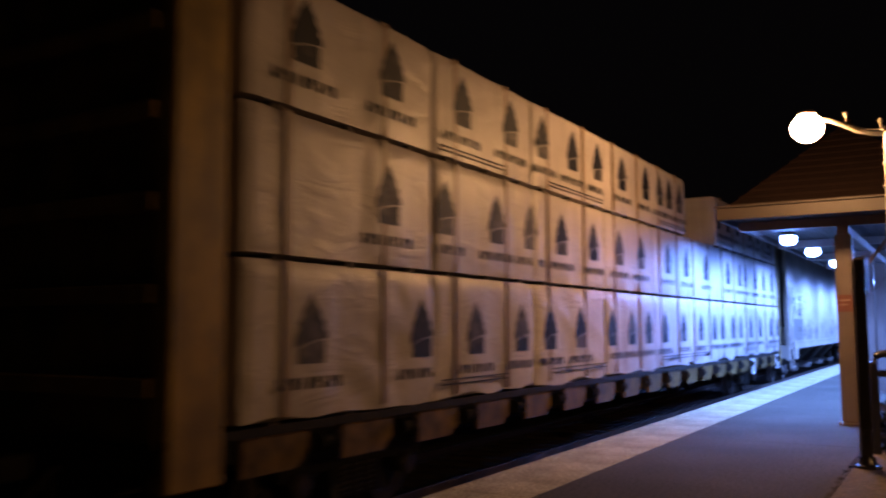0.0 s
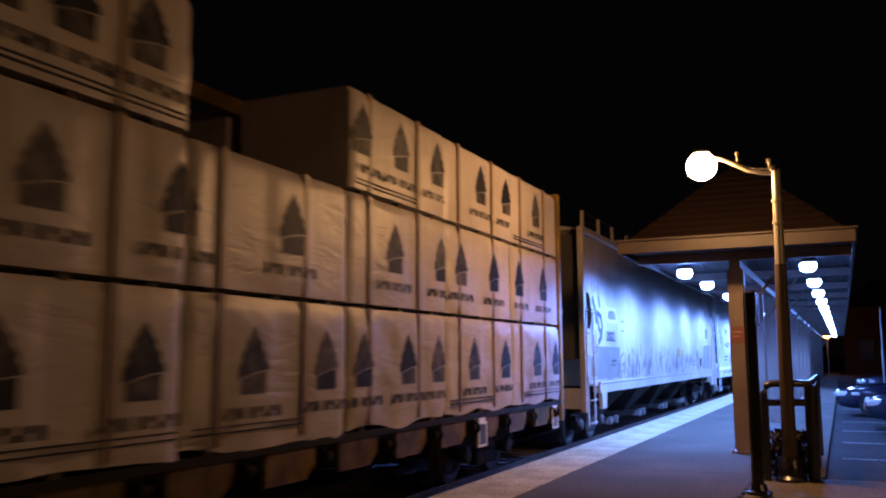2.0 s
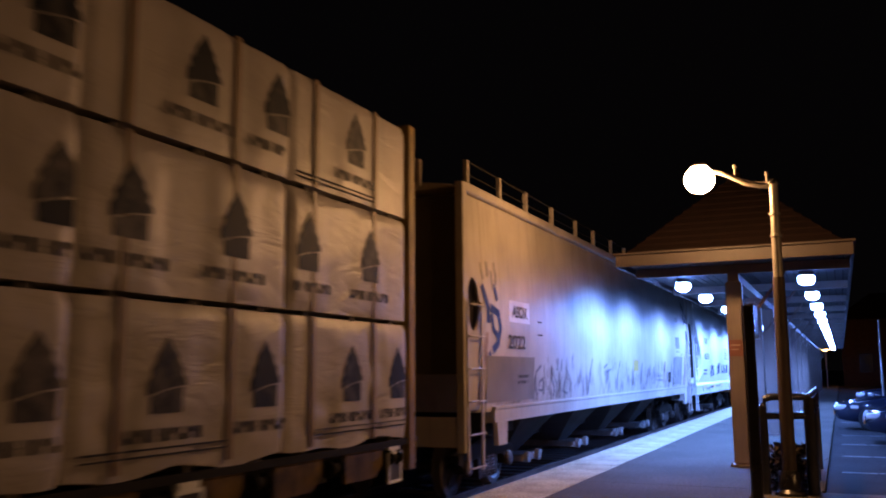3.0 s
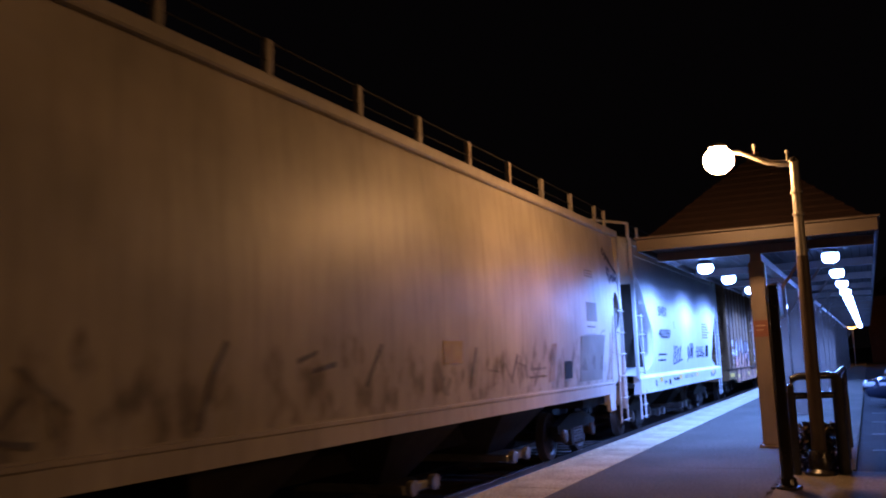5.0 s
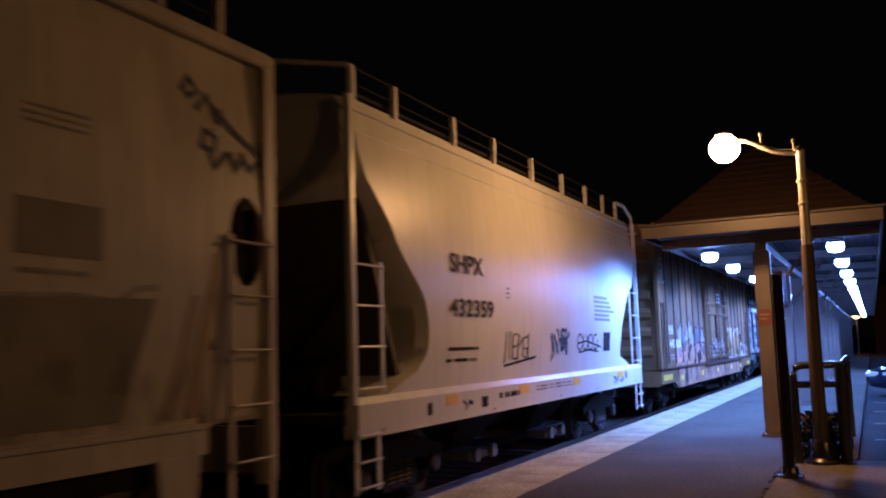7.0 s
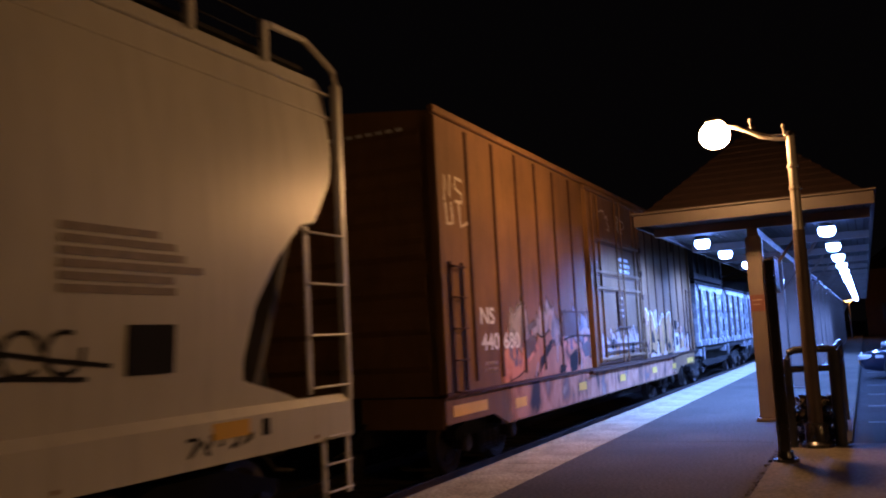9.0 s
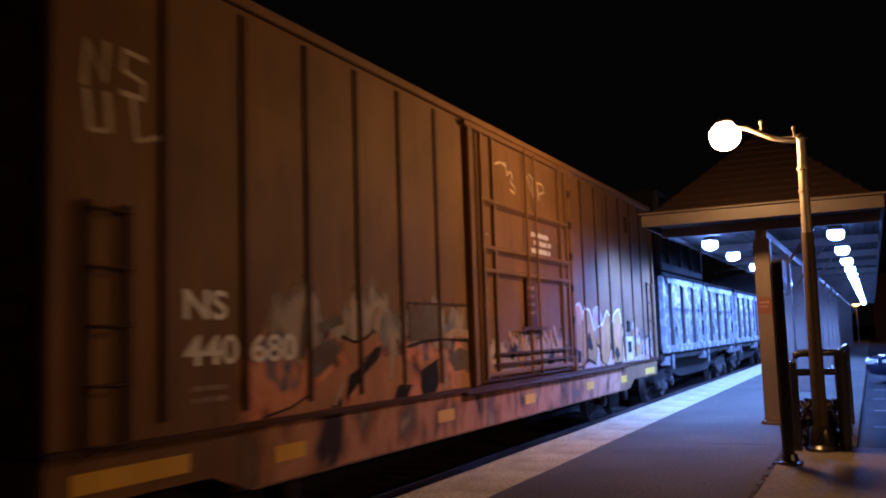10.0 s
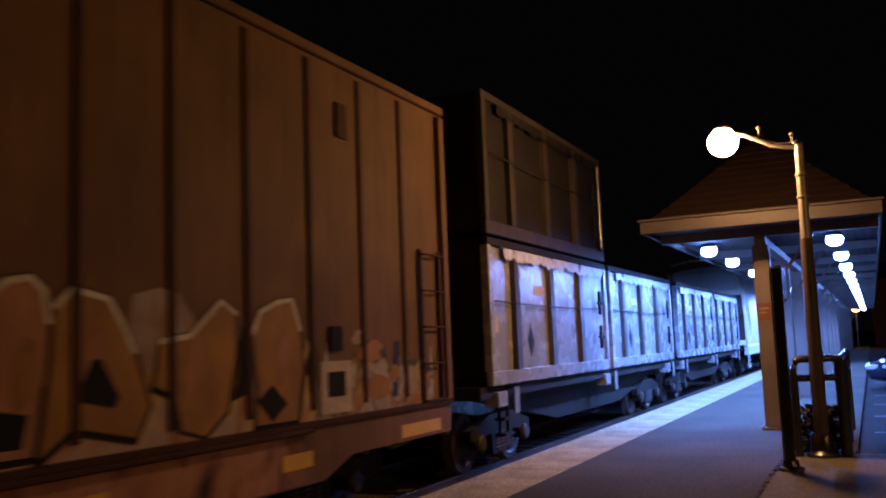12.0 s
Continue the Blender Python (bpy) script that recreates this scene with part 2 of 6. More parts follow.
M_FARWALL = material("far_brick", (0.05, 0.025, 0.018), 0.85, vary=0.4, scale=3)

M_PATCH = material("patch_grey", (0.20, 0.18, 0.155), 0.75, spec=0.15, vary=0.3, scale=1.4)
M_INK = material("black_paint", (0.018, 0.017, 0.017), 0.8, vary=0.3, spec=0.1)
M_INKBLUE = material("blue_black_spray", (0.022, 0.028, 0.06), 0.6, vary=0.4, scale=4, spec=0.2)
M_GRIME = material("grime", (0.25, 0.22, 0.20), 0.6, vary=0.45, scale=5)
M_SMEAR = material("rust_smear", (0.30, 0.20, 0.13), 0.6, vary=0.4, scale=4)
M_RUST = material("rust", (0.22, 0.09, 0.03), 0.8)
M_PINKGREY = material("worn_stencil", (0.42, 0.30, 0.25), 0.6, vary=0.4, scale=9)
M_CHALK = material("chalk", (0.55, 0.45, 0.36), 0.7, vary=0.3, scale=6)
M_SALMON = material("salmon_spray", (0.47, 0.235, 0.14), 0.75, vary=0.4, scale=2.6, spec=0.15, streak=0.35, tint=(0.33, 0.16, 0.10))
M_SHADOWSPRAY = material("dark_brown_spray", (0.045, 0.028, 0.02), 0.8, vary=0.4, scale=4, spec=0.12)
M_STEELBLUE = material("steel_blue_spray", (0.13, 0.125, 0.14), 0.8, vary=0.4, scale=3, spec=0.12, tint=(0.10, 0.06, 0.045))
M_FADEDSPRAY = material("faded_spray", (0.13, 0.12, 0.135), 0.6, vary=0.4, scale=6)
M_FADEDPANEL = material("faded_panel", (0.52, 0.48, 0.45), 0.35, vary=0.2, scale=4)
M_BLUESPRAY = material("blue_paint_spray", (0.035, 0.06, 0.26), 0.6, vary=0.45, scale=5, spec=0.2)
M_WORNINK = material("worn_ink", (0.07, 0.06, 0.055), 0.7, vary=0.4, scale=8, spec=0.15)
M_WORNPRINT = material("worn_brown_print", (0.27, 0.215, 0.18), 0.6, vary=0.35, scale=9)
M_SPRAYGREY = material("pale_spray", (0.40, 0.34, 0.31), 0.75, spec=0.15, vary=0.45, scale=5, tint=(0.30, 0.17, 0.13))
M_SPRAYWHITE = material("white_spray", (0.78, 0.72, 0.62), 0.75, spec=0.15, vary=0.3, scale=5)
M_OCHRE = material("ochre_spray", (0.42, 0.22, 0.055), 0.7, spec=0.2, vary=0.4, scale=3.2, streak=0.35, tint=(0.27, 0.14, 0.06))
RED = (0.21, 0.102, 0.04)
M_MURAL = mural_material("salmon_mural", RED, ((0.015, 0.015, 0.02), (0.10, 0.12, 0.20), (0.62, 0.26, 0.17), (0.66, 0.30, 0.20), (0.55, 0.20, 0.12), (0.03, 0.03, 0.04), (0.42, 0.38, 0.36)), 1.75, 3.0)
M_SMUDGE = mural_material("side_smudge", RED, ((0.08, 0.065, 0.055), (0.16, 0.13, 0.11), (0.22, 0.16, 0.11), (0.12, 0.11, 0.12)), 1.95, 2.0, 1.6, patchy=0.5)
M_MURAL_GREY = mural_material("cloud_mural", RED, ((0.12, 0.13, 0.18), (0.30, 0.28, 0.30), (0.42, 0.36, 0.34), (0.16, 0.16, 0.14)), 2.2, 5.5, 1.1)
M_MURAL_OCHRE = mural_material("ochre_mural", RED, ((0.10, 0.08, 0.09), (0.50, 0.28, 0.10), (0.60, 0.40, 0.18), (0.42, 0.36, 0.36), (0.55, 0.24, 0.12), (0.20, 0.14, 0.12)), 1.85, 21.0, 2.2)
M_LABEL = material("faded_yellow", (0.34, 0.235, 0.015), 0.5, vary=0.3, scale=6)
M_MURAL_SILL = mural_material("sill_mural", RED, ((0.03, 0.02, 0.02), (0.22, 0.11, 0.07), (0.40, 0.19, 0.12), (0.46, 0.24, 0.16), (0.30, 0.13, 0.07), (0.12, 0.09, 0.09), (0.36, 0.26, 0.20)), 2.4, 9.0, 1.1)
M_MURAL_DOOR = mural_material("door_mural", RED, ((0.165, 0.075, 0.031), (0.10, 0.08, 0.08), (0.36, 0.30, 0.28), (0.46, 0.40, 0.38), (0.24, 0.12, 0.06), (0.44, 0.30, 0.14), (0.05, 0.04, 0.04)), 1.72, 12.0, 1.9)


# ---------------------------------------------------------------- mesh helpers
def box(bm, x0, x1, y0, y1, z0, z1):
    v = [bm.verts.new((x, y, z)) for x in (x0, x1) for y in (y0, y1) for z in (z0, z1)]
    for f in ((0, 1, 3, 2), (4, 6, 7, 5), (0, 4, 5, 1), (2, 3, 7, 6), (0, 2, 6, 4), (1, 5, 7, 3)):
        bm.faces.new([v[i] for i in f])
    return v


def chamfered(bm, x0, x1, y0, y1, z0, z1, r=0.015, segments=1):
    tmp = bmesh.new()
    box(tmp, x0, x1, y0, y1, z0, z1)
    bmesh.ops.recalc_face_normals(tmp, faces=tmp.faces)
    bmesh.ops.bevel(tmp, geom=tmp.edges[:], offset=r, segments=segments, affect="EDGES", clamp_overlap=True)
    merge(bm, tmp)
    tmp.free()


def merge(bm, other, m=None):
    m = m or Matrix()
    table = {v: bm.verts.new(m @ v.co) for v in other.verts}
    for f in other.faces:
        bm.faces.new([table[v] for v in f.verts])


def prism(bm, outline, a, b, axis="y"):
    """A closed outline of (u, v) pairs carried from a to b along the axis: (x, z) along y, (y, z) along x, (x, y) along z."""
    def at(u, v, w):
        return (u, w, v) if axis == "y" else ((w, u, v) if axis == "x" else (u, v, w))
    p = [bm.verts.new(at(u, v, a)) for u, v in outline]
    q = [bm.verts.new(at(u, v, b)) for u, v in outline]
    bm.faces.new(p)
    bm.faces.new(q[::-1])
    n = len(p)
    for i in range(n):
        bm.faces.new((p[i], q[i], q[(i + 1) % n], p[(i + 1) % n]))


def tube(bm, points, r, sides=10, r_end=None):
    """A round bar along a chain of points."""
    points = [Vector(p) for p in points]
    rings = []
    for i, p in enumerate(points):
        d = (points[min(i + 1, len(points) - 1)] - points[max(i - 1, 0)]).normalized()
        side = d.cross(Vector((0, 0, 1)) if abs(d.z) < 0.9 else Vector((1, 0, 0))).normalized()
        up = side.cross(d)
        rad = r if r_end is None else r + (r_end - r) * i / max(1, len(points) - 1)
        rings.append([bm.verts.new(p + rad * (math.cos(a) * side + math.sin(a) * up))
                      for a in (2 * math.pi * k / sides for k in range(sides))])
    for a, b in zip(rings, rings[1:]):
        for k in range(sides):
            bm.faces.new((a[k], a[(k + 1) % sides], b[(k + 1) % sides], b[k]))
    bm.faces.new(rings[0][::-1])
    bm.faces.new(rings[-1])


def lathe(bm, profile, m, sides=24):
    """A profile of (radius, height) pairs turned round the local z axis of m."""
    rings = [[bm.verts.new(m @ Vector((r * math.cos(a), r * math.sin(a), h)))
              for a in (2 * math.pi * k / sides for k in range(sides))] for r, h in profile]
    for a, b in zip(rings, rings[1:]):
        for k in range(sides):
            bm.faces.new((a[k], a[(k + 1) % sides], b[(k + 1) % sides], b[k]))
    bm.faces.new(rings[0][::-1])
    bm.faces.new(rings[-1])


def plate(bm, x, outline, thick=0.004):
    """A thin plate of paint or sheet on a side that faces +x: outline of (y, z)."""
    prism(bm, outline, x, x + thick, "x")


def rect(y0, y1, z0, z1):
    return [(y0, z0), (y1, z0), (y1, z1), (y0, z1)]


def part(name, bm, mat, parent=None, label="", smooth=False):
    bmesh.ops.recalc_face_normals(bm, faces=bm.faces[:])
    me = bpy.data.meshes.new(name)
    bm.to_mesh(me)
    bm.free()
    me.materials.append(mat)
    if smooth:
        me.shade_smooth()
        me.set_sharp_from_angle(angle=radians(40))
    ob = new(name, me)
    if parent is not None:
        ob.parent = parent
    if label:
        ob["label"] = label
    return ob


def shared(name, mesh, parent, m):
    ob = new(name, mesh)
    ob.parent = parent
    ob.matrix_basis = m
    return ob


def solid(name, mat, parent, *boxes, label="", r=0.0):
    bm = bmesh.new()
    for b in boxes:
        chamfered(bm, *b, r=r) if r else box(bm, *b)
    return part(name, bm, mat, parent, label)


# ---------------------------------------------------------------- ground, track, platform
EDGE_X, TRACK_X, RAIL_Z = -4.55, -6.20, -0.20
FAR = 115.0


def structure(ob, label, category=""):
    return tagged(ob, label, category, kind="structure")


def build_ground():
    bm = bmesh.new()
    n = 24
    xs = [math.copysign(abs(i / (n / 2)) ** 3 * 1400, i) for i in range(-n // 2, n // 2 + 1)]
    grid = [[bm.verts.new((x, y + 40, -0.47)) for y in xs] for x in xs]
    for i in range(n):
        for j in range(n):
            bm.faces.new((grid[i][j], grid[i + 1][j], grid[i + 1][j + 1], grid[i][j + 1]))
    structure(part("ground", bm, M_BALLAST), "dark gravelly ground beside the railway at night", "ground")

    # ballast shoulder, ties and rails
    bm = bmesh.new()
    prism(bm, [(-9.2, -0.466), (-7.9, -0.37), (-4.66, -0.37), (-4.62, -0.466)], -14, FAR + 25)
    track = structure(part("track_bed", bm, M_BALLAST), "dark crushed stone ballast under the railway track", "track bed")
    bm = bmesh.new()
    chamfered(bm, -1.3, 1.3, -0.115, 0.115, -0.08, 0.08, r=0.012)
    tie = part("tie", bm, M_TIE, track)
    tie.matrix_basis = pose(TRACK_X, -10, -0.40)
    rng = random.Random(4)
    for k in range(1, 225):
        shared("tie", tie.data, track, pose(TRACK_X + rng.uniform(-0.03, 0.03), -10 + 0.56 * k, -0.40, 0, 0, rng.uniform(-1, 1)))
    for side in (-1, 1):
        x = TRACK_X + side * 0.755
        rail = new("rail")
        structure(rail, "worn steel running rail with a polished head", "rail")
        bm = bmesh.new()
        prism(bm, [(x - 0.07, -0.345), (x + 0.07, -0.345), (x + 0.065, -0.325), (x + 0.012, -0.305), (x + 0.012, -0.24),
                   (x + 0.036, -0.235), (x + 0.036, -0.206), (x - 0.036, -0.206), (x - 0.036, -0.235), (x - 0.012, -0.24),
                   (x - 0.012, -0.305), (x - 0.065, -0.325)], -14, FAR + 25)
        part("web", bm, M_RAIL, rail)
        solid("railhead", M_RAILTOP, rail, (x - 0.034, x + 0.034, -14, FAR + 25, -0.206, RAIL_Z))


def build_platform():
    bm = bmesh.new()
    box(bm, EDGE_X + 0.92, -1.20, -14, 13.02, -0.46, 0.0)
    box(bm, EDGE_X + 0.92, -0.34, 13.03, FAR, -0.46, 0.0)
    plat = structure(part("platform", bm, M_CONCRETE), "long grey concrete railway platform with a pale painted edge", "platform")
    # painted edge slabs
    rng = random.Random(7)
    bm = bmesh.new()
    chamfered(bm, -0.46, 0.454, -0.748, 0.748, -0.14, 0.006, r=0.005)
    slab = part("edge_slab", bm, M_EDGE, plat, "pale yellow painted edge slab")
    slab.matrix_basis = pose(EDGE_X + 0.46, -12.5, 0)
    for k in range(1, 84):
        shared("edge_slab", slab.data, plat, pose(EDGE_X + 0.46, -12.5 + 1.5 * k, rng.uniform(-0.003, 0.003), 0, rng.uniform(-0.15, 0.15)))
    solid("platform_wall", M_CONCRETE, plat, (EDGE_X + 0.05, EDGE_X + 0.915, -14, FAR, -0.46, -0.145))
    # paved walk beside the platform, parted by a dirty joint
    bm = bmesh.new()
    for k in range(5):
        chamfered(bm, -1.15, 0.9, -12 + 5 * k, -7.015 + 5 * k if k < 4 else 12.85, -0.4, 0.012, r=0.015)
        chamfered(bm, 0.915, 14.0, -12 + 5 * k, -7.015 + 5 * k if k < 4 else 12.85, -0.4, 0.010, r=0.015)
    structure(part("pavement", bm, M_SLAB), "brownish worn concrete walk slabs beside the platform", "pavement")
    # dirt in the joint
    bm = bmesh.new()
    rng = random.Random(3)
    for k in range(260):
        y, x = rng.uniform(2, 12.9), -1.175 + rng.uniform(-0.03, 0.03)
        r = rng.uniform(0.008, 0.03)
        box(bm, x - r, x + r, y - 2 * r, y + 2 * r, -0.03, rng.uniform(-0.01, 0.006))
    tagged(part("joint_dirt", bm, M_BARK), "dark dirt and dry weeds along the slab joint", "dirt", kind="stuff")
    # car park
    bm = bmesh.new()
    box(bm, -0.30, 60, 12.9, FAR, -0.46, -0.06)
    lot = structure(part("car_park", bm, M_ASPHALT), "dark worn asphalt car park with faded white bay lines", "car park")
    for k in range(14):
        y = 16.1 + 2.95 * k
        bm = bmesh.new()
        for seg in range(9):
            a = -0.1 + seg * 0.56
            box(bm, a, a + 0.53, y - 0.045 + rng.uniform(-0.01, 0.01), y + 0.045, -0.06, -0.056)
        part("bay_line", bm, M_PAINTLINE, lot, "faded white bay line")
    bm = bmesh.new()
    chamfered(bm, -0.335, -0.305, 13.03, FAR, -0.3, 0.02, r=0.01)
    part("kerb", bm, M_CONCRETE, lot)


# ---------------------------------------------------------------- canopy
CAN_L, CAN_R, CAN_Y0, CAN_Y1 = -3.37, 0.30, 14.6, 84.0
COL_X = -1.62
COL_Y = [15.95 + 3.92 * k for k in range(17)]


def build_canopy():
    canopy = new("platform_canopy")
    structure(canopy, "long brown platform canopy with a hipped shingle roof on steel columns", "canopy")
    mid = (CAN_L + CAN_R) / 2
    # soffit boards
    bm = bmesh.new()
    k, x = 0, CAN_L + 0.05
    while x < CAN_R - 0.1:
        box(bm, x, x + 0.135, CAN_Y0 + 0.05, CAN_Y1 - 0.05, 3.46, 3.49 + 0.004 * (k % 2))
        x, k = x + 0.145, k + 1
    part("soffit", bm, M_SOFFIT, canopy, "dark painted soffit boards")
    # fascias
    def fascia(x0, x1, y0, y1):
        bm = bmesh.new()
        chamfered(bm, x0, x1, y0, y1, 3.36, 3.56, r=0.01)
        part("fascia", bm, M_FASCIA, canopy, "brown painted fascia board")
        bm = bmesh.new()
        grow = 0.035
        chamfered(bm, x0 - grow, x1 + grow, y0 - grow, y1 + grow, 3.562, 3.60, r=0.01)
        part("drip_edge", bm, M_FASCIA, canopy)
    fascia(CAN_L, CAN_R, CAN_Y0 - 0.05, CAN_Y0)
    fascia(CAN_L, CAN_R, CAN_Y1, CAN_Y1 + 0.05)
    fascia(CAN_L, CAN_L + 0.05, CAN_Y0 + 0.04, CAN_Y1 - 0.04)
    fascia(CAN_R - 0.05, CAN_R, CAN_Y0 + 0.04, CAN_Y1 - 0.04)
    # hipped roof in courses of shingles
    a, run, slope, courses = 0.16, (CAN_R - CAN_L) / 2 - 0.16, 0.92, 12
    bm = bmesh.new()
    for c in range(courses):
        i0, i1 = a + run * c / courses, a + run * (c + 1) / courses
        z0, z1 = 3.62 + slope * (i0 - a) + 0.025, 3.62 + slope * (i1 - a)
        outer = [(CAN_L + i0, CAN_Y0 + i0), (CAN_R - i0, CAN_Y0 + i0), (CAN_R - i0, CAN_Y1 - i0), (CAN_L + i0, CAN_Y1 - i0)]
        inner = [(CAN_L + i1, CAN_Y0 + i1), (CAN_R - i1, CAN_Y0 + i1), (CAN_R - i1, CAN_Y1 - i1), (CAN_L + i1, CAN_Y1 - i1)]
        lo = [bm.verts.new((x, y, z0 - 0.045)) for x, y in outer]
        p = [bm.verts.new((x, y, z0)) for x, y in outer]
        q = [bm.verts.new((x, y, z1)) for x, y in inner]
        for i in range(4):
            bm.faces.new((p[i], p[(i + 1) % 4], q[(i + 1) % 4], q[i]))
            bm.faces.new((lo[i], lo[(i + 1) % 4], p[(i + 1) % 4], p[i]))
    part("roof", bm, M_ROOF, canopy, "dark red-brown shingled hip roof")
    bm = bmesh.new()
    chamfered(bm, mid - 0.08, mid + 0.08, CAN_Y0 + 1.75, CAN_Y1 - 1.75, 3.62 + slope * run - 0.03, 3.62 + slope * run + 0.05, r=0.02)
    part("ridge_cap", bm, M_ROOF, canopy)
    # beams across and along
    for y in COL_Y:
        solid("cross_beam", M_BROWN, canopy, (CAN_L + 0.06, CAN_R - 0.06, y - 0.06, y + 0.06, 3.30, 3.455))
    solid("long_beam", M_BROWN, canopy, (COL_X - 0.09, COL_X + 0.09, COL_Y[0] - 0.1, CAN_Y1 - 0.2, 3.16, 3.295))
    # columns, each with four knee braces
    first = new("canopy_column")
    tagged(first, "brown painted square steel canopy column with two knee braces", "column", group="canopy columns")
    bm = bmesh.new()
    chamfered(bm, -0.135, 0.135, -0.135, 0.135, 0.04, 3.155, r=0.02, segments=2)
    part("shaft", bm, M_BROWN, first)
    bm = bmesh.new()
    chamfered(bm, -0.19, 0.19, -0.19, 0.19, 0.0, 0.04, r=0.008)
    for sx in (-1, 1):
        for sy in (-1, 1):
            lathe(bm, [(0.02, 0.04), (0.02, 0.065), (0.012, 0.07)], pose(sx * 0.16, sy * 0.16, 0), 8)
    part("base_plate", bm, M_BROWN, first)
    for dx, dy in ((1, 0), (0, 1)):
        bm = bmesh.new()
        reach = 0.85
        tube(bm, [(dx * 0.12, dy * 0.12, 2.35), (dx * reach, dy * reach, 3.16 if dy else 3.30)], 0.03, 6)
        part("knee_brace", bm, M_BROWN, first)
    first.matrix_basis = pose(COL_X, COL_Y[0], 0)
    for y in COL_Y[1:]:
        copy_thing(first, pose(COL_X, y, 0))
    # a faded red notice on the nearest column
    notice = new("notice")
    tagged(notice, "small faded red notice fixed to the brown column", "sign")
    solid("notice_board", M_REDTAG, notice, (COL_X - 0.125, COL_X + 0.125, COL_Y[0] - 0.148, COL_Y[0] - 0.136, 1.86, 2.14))
    solid("print_bar", M_PINKGREY, notice, (COL_X - 0.09, COL_X + 0.07, COL_Y[0] - 0.151, COL_Y[0] - 0.1485, 2.04, 2.06),
          (COL_X - 0.09, COL_X + 0.04, COL_Y[0] - 0.151, COL_Y[0] - 0.1485, 1.97, 1.985))
    # ceiling lamps
    lamp = new("canopy_lamp")
    tagged(lamp, "round surface-mounted canopy lamp glowing cold blue-white", "lamp", group="canopy lamps")
    bm = bmesh.new()
    lathe(bm, [(0.08, 0.13), (0.13, 0.12), (0.148, 0.05), (0.14, 0.045)], Matrix(), 24)
    part("housing", bm, M_POLE, lamp, smooth=True)
    bm = bmesh.new()
    lathe(bm, [(0.14, 0.045), (0.152, 0.0), (0.148, -0.05), (0.125, -0.095), (0.08, -0.12), (0.02, -0.13)], Matrix(), 24)
    part("lens", bm, M_BLUELAMP, lamp, "glowing blue-white lens", smooth=True)
    places = [(-2.80, y, 3.325) for y in (17.95, 21.2, *(25.5 + 3.9 * k for k in range(15)))] + [(-0.49, y + 1.75, 3.325) for y in COL_Y]
    lamp.matrix_basis = pose(*places[0])
    for p in places[1:]:
        copy_thing(lamp, pose(*p))
    for k, p in enumerate(places):
        if p[1] < 48:
            data = bpy.data.lights.new("canopy_light", "SPOT")
            data.energy, data.color, data.shadow_soft_size = BLUE_POWER * (1.0 if p[0] < -2 else 0.36), BLUE, 0.06
            data.spot_size, data.spot_blend = radians(158), 0.45
            ob = new("canopy_light", data)
            ob.matrix_basis = pose(p[0], p[1], p[2] - 0.20, 0, 21 if p[0] < -2 else 0, 0)
    far = new("far_lamp")
    tagged(far, "small orange lamp at the far end of the platform", "lamp")
    bm = bmesh.new()
    bmesh.ops.create_icosphere(bm, subdivisions=2, radius=0.4, matrix=pose(-1.2, 88, 3.6))
    part("globe", bm, M_FARLAMP, far)
    bm = bmesh.new()
    tube(bm, [(-1.2, 88, 0), (-1.2, 88, 3.35)], 0.06)
    part("post", bm, M_POLE, far)


